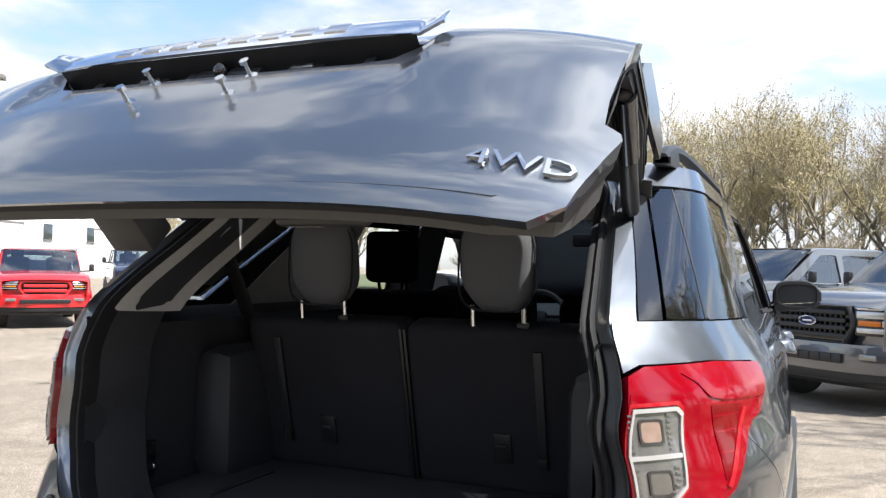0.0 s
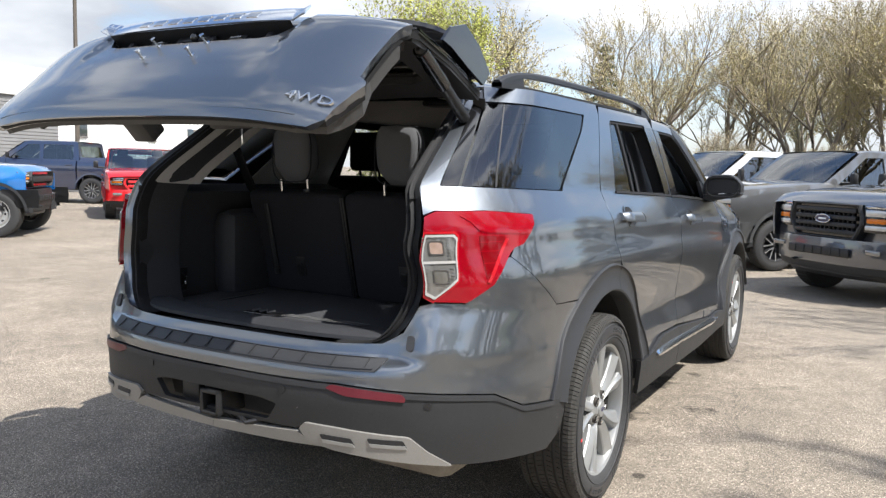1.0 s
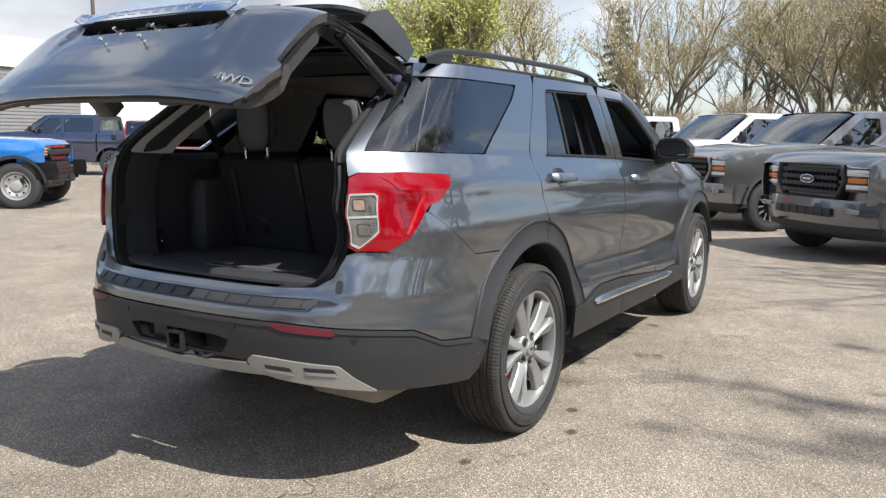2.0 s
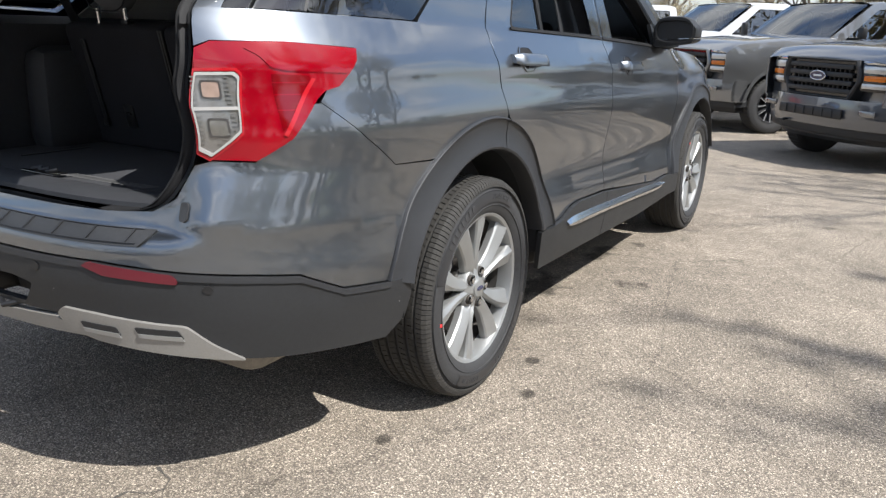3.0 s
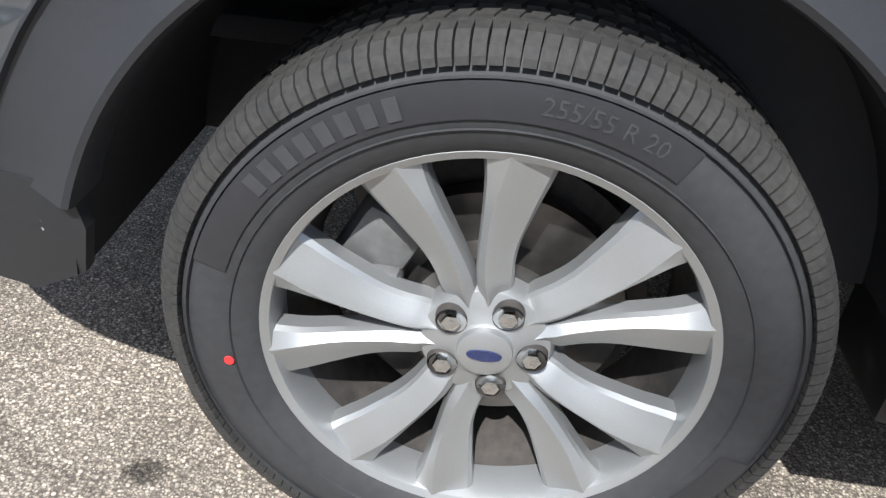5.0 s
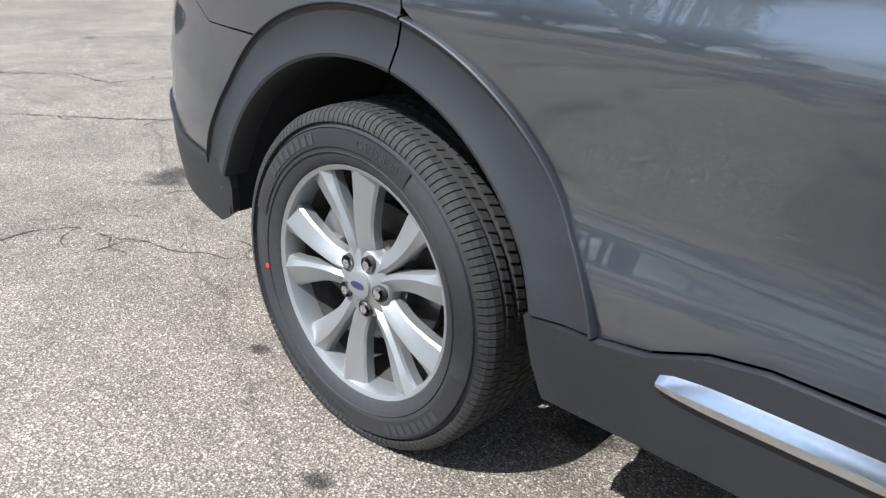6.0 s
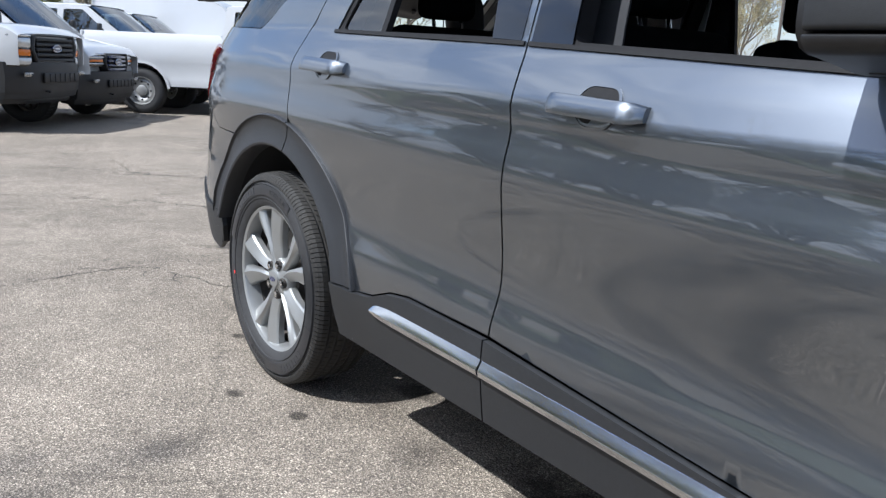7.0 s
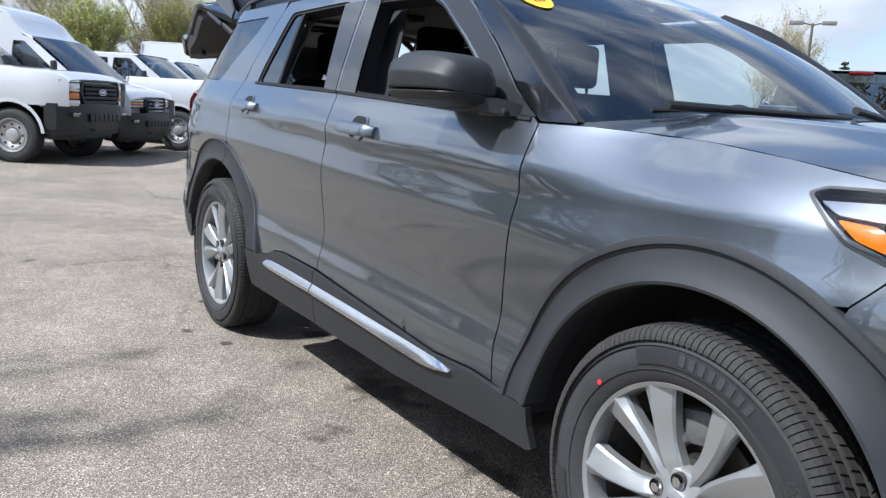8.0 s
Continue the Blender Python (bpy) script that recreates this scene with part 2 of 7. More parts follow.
ASPHALT = asphalt()
PAINT = car_paint("grey metallic paint", (0.139, 0.154, 0.174), metal=1.0, rough=0.40)
PAD = material("worn grey step plastic", (0.030, 0.031, 0.033), rough=0.5, spread=0.2, scale=8, fine=120, bump=0.12, bump_scale=500)
CLADDING = material("grained dark plastic", (0.0155, 0.0163, 0.0178), rough=0.55, spread=0.2, scale=5, fine=90, bump=0.12, bump_scale=700, specks=(38.0, 0.765, (0.28, 0.28, 0.27)))
FLARE = material("grey grained plastic", (0.0215, 0.0225, 0.025), rough=0.5, spread=0.12, scale=5, fine=90, bump=0.1, bump_scale=700)
BLACK = material("black plastic", (0.012, 0.012, 0.013), rough=0.45, spread=0.2)
GLOSS_BLACK = material("gloss black", (0.008, 0.008, 0.009), rough=0.12, coat=0.6, spread=0.1)
FRAME_BLACK = material("satin black film", (0.020, 0.021, 0.023), rough=0.38, spread=0.15)
CRACK = material("dirt-filled crack", (0.085, 0.078, 0.070), rough=0.95, spec=0.1, spread=0.4, fine=80)
SEAL = material("rubber seal", (0.016, 0.016, 0.017), spec=0.2, rough=0.65, spread=0.2)
LINER = material("wheel liner felt", (0.012, 0.012, 0.013), rough=0.95, spread=0.4, fine=120, bump=0.3, bump_scale=120)
CHROME = material("chrome", (0.62, 0.63, 0.64), rough=0.14, metal=1.0, spread=0.03)
STRIP = material("bright sill metal", (0.58, 0.59, 0.60), rough=0.16, metal=1.0, spread=0.08, fine=120)
EXHAUST = material("aluminised exhaust metal", (0.20, 0.18, 0.15), rough=0.5, metal=0.5, spread=0.3, fine=40)
BRIGHT = material("bright chrome", (0.80, 0.84, 0.90), rough=0.10, metal=1.0, spread=0.03)
ALLOY = material("silver alloy paint", (0.36, 0.365, 0.36), rough=0.47, metal=0.72, coat=0.08, spread=0.06, fine=500)
CAST = material("grey cast metal", (0.17, 0.168, 0.165), rough=0.6, metal=0.6, spread=0.25, fine=60)
STEEL = material("bare steel", (0.13, 0.122, 0.115), rough=0.42, metal=0.9, spread=0.25, fine=40)
# iron tone lowered to carry the shade inside the wheels
SHADED_IRON = material("dull iron darkened as in shade", (0.05, 0.049, 0.047), rough=0.75, metal=0.4, spread=0.4, second=(0.09, 0.078, 0.068))
RUBBER = material("tyre rubber", (0.029, 0.029, 0.030), rough=0.72, spread=0.25, scale=7, fine=70, bump=0.1, bump_scale=400)
TREAD = material("dusty tyre tread", (0.020, 0.0195, 0.019), rough=0.8, spread=0.3, scale=16, fine=140, second=(0.042, 0.039, 0.034), bump=0.2, bump_scale=300)
BAND = material("smooth tyre band", (0.022, 0.022, 0.024), rough=0.45, spread=0.15)
LETTER = material("raised tyre lettering", (0.034, 0.034, 0.035), rough=0.6, spread=0.15)
RED_LENS = lens_material("red lens", (0.27, 0.0003, 0.008))
RED_DARK = lens_material("deep red lens", (0.17, 0.0005, 0.004))
REFLECTOR = lens_material("dull red reflector", (0.12, 0.010, 0.018), rough=0.35)
GUIDE_RED = lens_material("bright red light guide", (0.46, 0.012, 0.02))
LENS_FRAME = material("pale lens frame", (0.36, 0.35, 0.335), rough=0.25, coat=1.0, spread=0.06)
CLEAR_LENS = material("ribbed clear lens", (0.24, 0.235, 0.225), rough=0.16, metal=0.6, coat=1.0, spread=0.12, scale=20, fine=120)
LAMP_BOWL = material("lamp bowl", (0.20, 0.19, 0.17), rough=0.2, metal=0.6, coat=1.0, spread=0.15, scale=30)
BULB_TINT = material("orange tinted bulb", (0.34, 0.24, 0.19), rough=0.3, metal=0.3, coat=1.0, spread=0.15, scale=30)
AMBER = lens_material("amber lens", (0.75, 0.20, 0.01))
SATIN = material("satin silver plastic", (0.26, 0.252, 0.236), rough=0.42, metal=0.35, spread=0.1, fine=200)
# copy of the seat cloth, made darker and duller for shade in the cabin
SHADED_SEAT = material("black seat cloth darkened for cabin shade", (0.007, 0.0072, 0.008), rough=0.95, spec=0.06, spread=0.2, fine=300)
SEAT = material("black seat cloth", (0.022, 0.0225, 0.0265), rough=0.95, spec=0.12, spread=0.2, fine=300, bump=0.25, bump_scale=900)
HEADREST = material("charcoal headrest cloth", (0.085, 0.087, 0.094), rough=0.9, spread=0.12, fine=300, bump=0.25, bump_scale=900)
CARPET = material("black cargo carpet", (0.030, 0.031, 0.0355), rough=1.0, spread=0.3, scale=12, fine=250, bump=0.5, bump_scale=500)
TRIM = material("black interior trim", (0.024, 0.025, 0.0285), rough=0.6, spread=0.15, bump=0.08, bump_scale=700)
LINING = material("grey brown gate lining", (0.045, 0.044, 0.043), rough=0.6, spread=0.12, bump=0.08, bump_scale=700)
TRIM_LIGHT = material("worn grey trim", (0.055, 0.055, 0.056), rough=0.6, spread=0.2)
PILLAR_TRIM = material("pale grey pillar trim", (0.42, 0.415, 0.40), rough=0.7, spread=0.06, bump=0.08, bump_scale=700)
HEADLINER = material("grey headliner cloth", (0.46, 0.455, 0.44), rough=0.95, spread=0.08, fine=300)
PRIVACY_GLASS = glass("dark privacy window", (0.165, 0.175, 0.185), ior=1.9)
WIND_GLASS = glass("windscreen", (0.74, 0.84, 0.84), ior=2.0)
LAMP_GLASS = glass("lamp cover", (0.93, 0.94, 0.95))
RED_DOT = material("red paint dot", (0.75, 0.03, 0.03), rough=0.6, spread=0.1)
MIRROR = material("mirror glass", (0.62, 0.63, 0.64), rough=0.02, metal=1.0, spread=0.01)
WHITE_MARK = material("white plastic", (0.75, 0.75, 0.74), rough=0.4, spread=0.05)
YELLOW = material("yellow sticker", (0.85, 0.52, 0.02), rough=0.5, spread=0.05)
BADGE_BLUE = material("blue enamel", (0.008, 0.016, 0.07), rough=0.2, coat=1.0, spread=0.1)


# ---- mesh helpers ----
def link(name, me, mat, parent=None, label=""):
    ob = new(name, me)
    if mat:
        me.materials.append(mat)
    if parent:
        ob.parent = parent
    if label:
        ob["label"] = label
    return ob


def part(name, bm, mat, parent=None, label="", smooth=True, sharp=35):
    me = bpy.data.meshes.new(name)
    bmesh.ops.recalc_face_normals(bm, faces=bm.faces)
    for f in bm.faces:
        f.smooth = smooth
    for e in bm.edges:
        if len(e.link_faces) == 2 and e.calc_face_angle() > radians(sharp):
            e.smooth = False
    bm.to_mesh(me)
    bm.free()
    return link(name, me, mat, parent, label)


def thing(name, label, category, at=(0, 0, 0), group="", kind=""):
    ob = new(name)
    ob.empty_display_size = 0.1
    ob.location = at
    return tagged(ob, label, category, group, kind)


def box(bm, size, at, bevel=0.0, turn=None, segments=2, taper=(1, 1)):
    """A box with rounded edges, centred at a point; taper scales its top."""
    vs = bmesh.ops.create_cube(bm, size=1.0)["verts"]
    for v in vs:
        k = taper if v.co.z > 0 else (1, 1)
        v.co = Vector((v.co.x * size[0] * k[0], v.co.y * size[1] * k[1], v.co.z * size[2]))
    if bevel:
        es = list({e for v in vs for e in v.link_edges})
        r = bmesh.ops.bevel(bm, geom=es, offset=bevel, segments=segments, affect="EDGES", profile=0.5)
        vs = list({v for f in r["faces"] for v in f.verts} | {v for v in vs if v.is_valid})
    m = Matrix.Translation(at) @ (turn.to_4x4() if turn else Matrix())
    for v in vs:
        v.co = m @ v.co
    return vs


def boxed(size, at, bevel=0.0, turn=None, **k):
    bm = bmesh.new()
    box(bm, size, at, bevel, turn, **k)
    return bm


def loft(bm, rings, closed=True, caps=True):
    """Skin between rings of equally many points."""
    rows = [[bm.verts.new(p) for p in r] for r in rings]
    n = len(rows[0])
    for a, b in zip(rows, rows[1:]):
        for i in range(n if closed else n - 1):
            j = (i + 1) % n
            bm.faces.new((a[i], a[j], b[j], b[i]))
    if caps and closed:
        bm.faces.new(list(reversed(rows[0])))
        bm.faces.new(rows[-1])
    return rows


def tube(bm, path, radius, sides=10):
    rings = []
    pts = [Vector(p) for p in path]
    up = Vector((0, 0, 1))
    for i, p in enumerate(pts):
        d = (pts[min(i + 1, len(pts) - 1)] - pts[max(i - 1, 0)]).normalized()
        a = d.cross(up if abs(d.z) < 0.95 else Vector((1, 0, 0))).normalized()
        b = a.cross(d)
        r = radius[i] if isinstance(radius, (list, tuple)) else radius
        rings.append([p + r * (math.cos(t) * a + math.sin(t) * b) for t in (2 * math.pi * k / sides for k in range(sides))])
    loft(bm, rings)


def tubed(path, radius, sides=10):
    bm = bmesh.new()
    tube(bm, path, radius, sides)
    return bm


def lathe(bm, section, sides, axis_x=True, closed=False):
    """Turns (distance along the axle, radius) pairs about the x axis."""
    rings = []
    for k in range(sides):
        a = 2 * math.pi * k / sides
        rings.append([bm.verts.new((x, r * math.cos(a), r * math.sin(a))) for x, r in section])
    n = len(section)
    for k in range(sides):
        p, q = rings[k], rings[(k + 1) % sides]
        for i in range(n if closed else n - 1):
            j = (i + 1) % n
            bm.faces.new((p[i], p[j], q[j], q[i]))


def text_shape(text, size, depth):
    """The vertices and faces of a word in the built-in font, centred."""
    cu = bpy.data.curves.new("word", "FONT")
    cu.body, cu.size, cu.extrude, cu.align_x, cu.align_y, cu.resolution_u = text, size, depth, "CENTER", "CENTER", 2
    ob = bpy.data.objects.new("word", cu)
    me = bpy.data.meshes.new_from_object(ob)
    vs, fs = [v.co.copy() for v in me.vertices], [tuple(p.vertices) for p in me.polygons]
    bpy.data.objects.remove(ob)
    bpy.data.curves.remove(cu)
    bpy.data.meshes.remove(me)
    return vs, fs


def add_shape(bm, vs, fs, place):
    made = [bm.verts.new(place(v)) for v in vs]
    for f in fs:
        try:
            bm.faces.new([made[i] for i in f])
        except ValueError:
            pass


def arc(cy, cz, r, a0, a1, n=24):
    return [(cy + r * math.cos(radians(a0 + (a1 - a0) * k / n)), cz + r * math.sin(radians(a0 + (a1 - a0) * k / n))) for k in range(n + 1)]


def rounded(poly, r, n=4):
    """The polygon with its corners turned into arcs."""
    out = []
    for i, p in enumerate(poly):
        p, a, b = Vector(p), Vector(poly[i - 1]), Vector(poly[(i + 1) % len(poly)])
        ka, kb = min(r, (a - p).length * 0.45), min(r, (b - p).length * 0.45)
        s, e = p + (a - p).normalized() * ka, p + (b - p).normalized() * kb
        for k in range(n + 1):
            t = k / n
            out.append(tuple((1 - t) ** 2 * s + 2 * t * (1 - t) * p + t * t * e))
    return out


def inside(p, poly):
    x, y, hit = p[0], p[1], False
    for (x1, y1), (x2, y2) in zip(poly, poly[1:] + poly[:1]):
        if (y1 > y) != (y2 > y) and x < (x2 - x1) * (y - y1) / (y2 - y1) + x1:
            hit = not hit
    return hit


def cut_sheet(outline, holes, step):
    """Triangles that fill an outline but for its holes, as flat points and faces, and the border loops."""
    pts, edges, loops = [], [], []
    for poly in [outline] + holes:
        start, n = len(pts), len(poly)
        for i in range(n):
            a, b = Vector(poly[i]), Vector(poly[(i + 1) % n])
            k = max(1, int((b - a).length / (step * 0.7)))
            pts += [a + (b - a) * j / k for j in range(k)]
        m = len(pts) - start
        edges += [(start + j, start + (j + 1) % m) for j in range(m)]
    lo = [min(p[i] for p in outline) for i in (0, 1)]
    hi = [max(p[i] for p in outline) for i in (0, 1)]
    border = list(pts)
    for i in range(int((hi[0] - lo[0]) / step) + 1):
        for j in range(int((hi[1] - lo[1]) / step) + 1):
            p = Vector((lo[0] + (i + 0.5 * (j % 2)) * step, lo[1] + j * step))
            if inside(p, outline) and not any(inside(p, h) for h in holes) and min((p - q).length_squared for q in border) > (0.45 * step) ** 2:
                pts.append(p)
    vs, es, fs, *_ = delaunay_2d_cdt(pts, edges, [], 0, 1e-6)
    keep = []
    for f in fs:
        c = sum((vs[i] for i in f), Vector((0, 0))) / len(f)
        if inside(c, outline) and not any(inside(c, h) for h in holes):
            keep.append(tuple(f))
    return vs, keep


def sheet(name, outline, surface, mat, parent=None, label="", holes=(), step=0.05, thick=0.02, offset=0.0, side=1, flip=False):
    """A curved panel with turned-in edges: an outline laid on surface(u, v)."""
    flat_v, faces = cut_sheet([tuple(p) for p in outline], [list(h) for h in holes], step)
    if flip:
        faces = [tuple(reversed(f)) for f in faces]
    d = 1e-3
    co, no = [], []
    for u, v in flat_v:
        p = Vector(surface(u, v))
        n = (Vector(surface(u + d, v)) - Vector(surface(u - d, v))).cross(Vector(surface(u, v + d)) - Vector(surface(u, v - d)))
        n = -n.normalized() if flip else n.normalized()
        co.append(p + n * offset)
        no.append(n)
    count = {}
    for f in faces:
        for a, b in zip(f, f[1:] + f[:1]):
            count[(a, b)] = count.get((a, b), 0) + 1
    rim = [e for e in count if (e[1], e[0]) not in count]
    verts, normals, all_faces = list(co), list(no), list(faces)
    if thick:
        for a, b in rim:
            i = len(verts)
            q = [co[a], co[b], co[b] - no[b] * thick, co[a] - no[a] * thick]
            fn = (q[1] - q[0]).cross(q[3] - q[0]).normalized()
            verts += q
            normals += [-fn] * 4
            all_faces.append((i + 1, i, i + 3, i + 2))
    if side < 0:
        verts = [Vector((-v.x, v.y, v.z)) for v in verts]
        normals = [Vector((-v.x, v.y, v.z)) for v in normals]
        all_faces = [tuple(reversed(f)) for f in all_faces]
    me = bpy.data.meshes.new(name)
    me.from_pydata(verts, [], all_faces)
    for p in me.polygons:
        p.use_smooth = True
    me.update()
    me.normals_split_custom_set_from_vertices([tuple(n) for n in normals])
    return link(name, me, mat, parent, label)


# ---- ground ----
def ground_height(x, y):
    """The lot falls by a hand's width towards the pickups."""
    ease_in = lambda v: (lambda q: q * q * (3 - 2 * q))(min(max(v, 0), 1))
    return -.09 * ease_in((y - 3.6) / 4.6) * ease_in((x + 12) / 7)


def build_ground():
    bm = bmesh.new()
    n, far = 72, 1500.0
    ring = [1.5, 3, 4, 5, 6, 7, 8, 9, 10, 11, 12, 13, 14, 16, 18, 20, 25, 40, 80, 200, 600, far]
    rows = []
    for r in ring:
        spots = [(1 + r * math.cos(2 * math.pi * k / n), r * math.sin(2 * math.pi * k / n)) for k in range(n)]
        rows.append([bm.verts.new((x, y, ground_height(x, y))) for x, y in spots])
    c = bm.verts.new((1, 0, 0))
    for k in range(n):
        bm.faces.new((c, rows[0][k], rows[0][(k + 1) % n]))
    for a, b in zip(rows, rows[1:]):
        for k in range(n):
            bm.faces.new((a[k], b[k], b[(k + 1) % n], a[(k + 1) % n]))
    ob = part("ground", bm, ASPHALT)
    return tagged(ob, "weathered tan-grey asphalt parking lot with exposed aggregate", "ground", kind="structure")


ground = build_ground()


def crack(pts, width, seed):
    """A ragged dark crack along a line of ground points, with a few short side branches."""
    rng = random.Random(seed)
    bm = bmesh.new()

    def run(line, w):
        left, right = [], []
        for (x0, y0), (x1, y1) in zip(line, line[1:]):
            d = Vector((x1 - x0, y1 - y0))
            n = max(int(d.length / .035), 2)
            side = Vector((-d.y, d.x)).normalized()
            for k in range(n):
                q = Vector((x0, y0)) + d * k / n + side * rng.gauss(0, .008)
                h = w * max(rng.gauss(.32, .26), .04)
                left.append(bm.verts.new((*(q + side * h), .0022)))
                right.append(bm.verts.new((*(q - side * h), .0022)))
        for i in range(len(left) - 1):
            bm.faces.new((left[i], right[i], right[i + 1], left[i + 1]))

    run(pts, width)
    for x, y in pts[1:-1]:
        a = rng.uniform(0, 6.28)
        run([(x, y), (x + .10 * math.cos(a), y + .10 * math.sin(a)), (x + .22 * math.cos(a + .4), y + .22 * math.sin(a + .4))], width * .6)
    part("crack", bm, CRACK, ground, smooth=False)


crack([(1.62, -1.74), (1.32, -1.80), (1.09, -1.83), (.97, -1.84), (.84, -1.76), (.79, -1.58), (.72, -1.45), (.67, -1.26), (.54, -1.06), (.40, -.98)], .011, 1)
crack([(.72, -1.84), (.64, -1.87), (.50, -1.90), (.37, -1.91), (.20, -1.86)], .007, 2)
crack([(1.21, -4.52), (.63, -4.09), (.34, -3.88), (.11, -3.64), (-.05, -3.41), (-.30, -3.14), (-.7, -2.9)], .020, 3)
crack([(.1, -5.3), (-.16, -5.23), (-.54, -4.87), (-.58, -4.40), (-.89, -4.35), (-1.3, -4.2)], .022, 4)
crack([(.80, -6.2), (.46, -5.95), (.07, -5.57), (-.47, -4.95)], .022, 5)

# ---- the car's skin ----
def table(tab, v):
    """A smooth curve through a short table."""
    n = len(tab)
    if v <= tab[0][0]:
        return tab[0][1]
    if v >= tab[-1][0]:
        return tab[-1][1]
    for i in range(n - 1):
        (a, p), (b, q) = tab[i], tab[i + 1]
        if v <= b:
            m0 = (q - tab[i - 1][1]) / (b - tab[i - 1][0]) if i > 0 else (q - p) / (b - a)
            m1 = (tab[i + 2][1] - p) / (tab[i + 2][0] - a) if i + 2 < n else (q - p) / (b - a)
            h = b - a
            k = (v - a) / h
            return (2 * k**3 - 3 * k**2 + 1) * p + (k**3 - 2 * k**2 + k) * h * m0 + (3 * k**2 - 2 * k**3) * q + (k**3 - k**2) * h * m1


Y0, YF, POW = -0.2, 2.95, 3.1
PROFILE = [(-1.0, .93), (-.86, .955), (-.76, .9672), (-.71, .9668), (-.68, .9653), (-.65, .9612), (-.62, .9549), (-.59, .9486), (-.56, .9441), (-.535, .9428), (-.48, .946), (-.36, .961), (-.30, .9665), (-.26, .965),
           (-.21, .956), (-.185, .953), (-.135, .954), (-.120, .952), (-.104, .9455), (-.06, .926), (0, .897), (.1, .868), (.38, .768), (.45, .72), (.49, .65)]
REAR_DEPTH = [(.3, .98), (.42, 1.0), (.62, 1.026), (.70, 1.020), (.782, 1.010), (.80, 1.003), (.85, .984), (.95, .945), (1.12, .950), (1.2, .948), (1.25, .941), (1.30, .920), (1.36, .838), (1.46, .67), (1.61, .425), (1.7, .27)]
SHELF = [(.70, 0), (.735, .003), (.768, .042), (.80, .048), (.85, .038), (.95, 0)]
FRONT_DEPTH = [(.3, .90), (.6, .99), (.9, .95), (1.05, .86), (1.2, .70)]


def belt(y):
    return 1.286 - .042 * y


def half_width(y, z):
    w = table(PROFILE, z - belt(max(min(y, 2.9), -.3)))
    u = min(max((z - 1.0) / .3, 0), 1)
    f = min(max((y - 2.35) / .5, 0), 1)
    return w - .045 * u * min(max((.9 - y) / 1.2, 0), 1) - .065 * f * f * (3 - 2 * f) * min(max((z - .84) / .32, 0), 1.2) ** 2


def body(s, z):
    """A point of the car's right side: s runs along it and on round the corners to the middle of tail and nose."""
    if Y0 <= s <= YF:
        return half_width(s, z), s, z
    if s < Y0:
        th, yc, sign, d = Y0 - s, Y0, -1, table(REAR_DEPTH, z)
        d -= table(SHELF, z) * (lambda q: q * q * (3 - 2 * q))(min(max((min(th, math.pi - th) - .80) / .14, 0), 1)) if .70 < z < .95 else 0
    else:
        th, yc, sign, d = s - YF, YF, 1, table(FRONT_DEPTH, z)
    w = half_width(yc, z)
    r = (abs(math.cos(th)) ** POW + abs(math.sin(th)) ** POW) ** (-1 / POW)
    push = 0.0
    if sign < 0 and .55 < z < .94:
        q = min(th, math.pi - th)
        zc = table([(.25, .715), (.30, .728), (.475, .758), (.65, .772), (.85, .785)], q)
        grow = min(max((q - .16) / .22, 0), 1) * min(max((.98 - q) / .10, 0), 1)
        push = .017 * grow * (max(0, 1 - (z - zc) / .14) if z > zc else max(0, 1 - (zc - z) / .16))
    return w * r * math.cos(th) + push * math.cos(th), yc + sign * (d * r + push) * math.sin(th), z


WHEEL_Z, REAR_C, FRONT_C = .385, (0.0, .39), (3.04, .39)
car = thing("suv", "dark grey metallic SUV with its tailgate open, parked on asphalt", "car")
TAIL = [(-1.05, 1.205), (-1.012, 1.221), (-.84, 1.222), (-.652, 1.207), (-.665, 1.178), (-.728, 1.118), (-.768, 1.107), (-.792, 1.088), (-.870, .996),
        (-.950, .941), (-1.05, .945), (-1.08, .965), (-1.078, 1.09)]
REAR_SEAM = [(.36, 1.615), (.25, 1.47), (.17, 1.37), (.115, 1.275), (.10, 1.19), (.112, 1.08), (.14, .988)]
B_SEAM = [(1.225, 1.60), (1.228, 1.24), (1.24, 1.16), (1.255, 1.05), (1.248, .92), (1.246, .77), (1.244, .66), (1.236, .575)]
F_SEAM = [(2.43, 1.18), (2.434, 1.09), (2.44, 1.0), (2.425, .88), (2.396, .72), (2.38, .57), (2.40, .462)]
CLAD_TOP = [(.60, .498), (.705, .512), (.80, .545), (.89, .556), (1.26, .545), (1.737, .497), (2.105, .463), (2.30, .470), (2.40, .462)]
CLAD_REAR = [(-1.77, .698), (-1.28, .686), (-1.03, .666), (-.92, .656), (-.82, .643), (-.708, .584), (-.55, .565)]


def shifted(curve, d):
    return [(a + d, b) for a, b in curve]


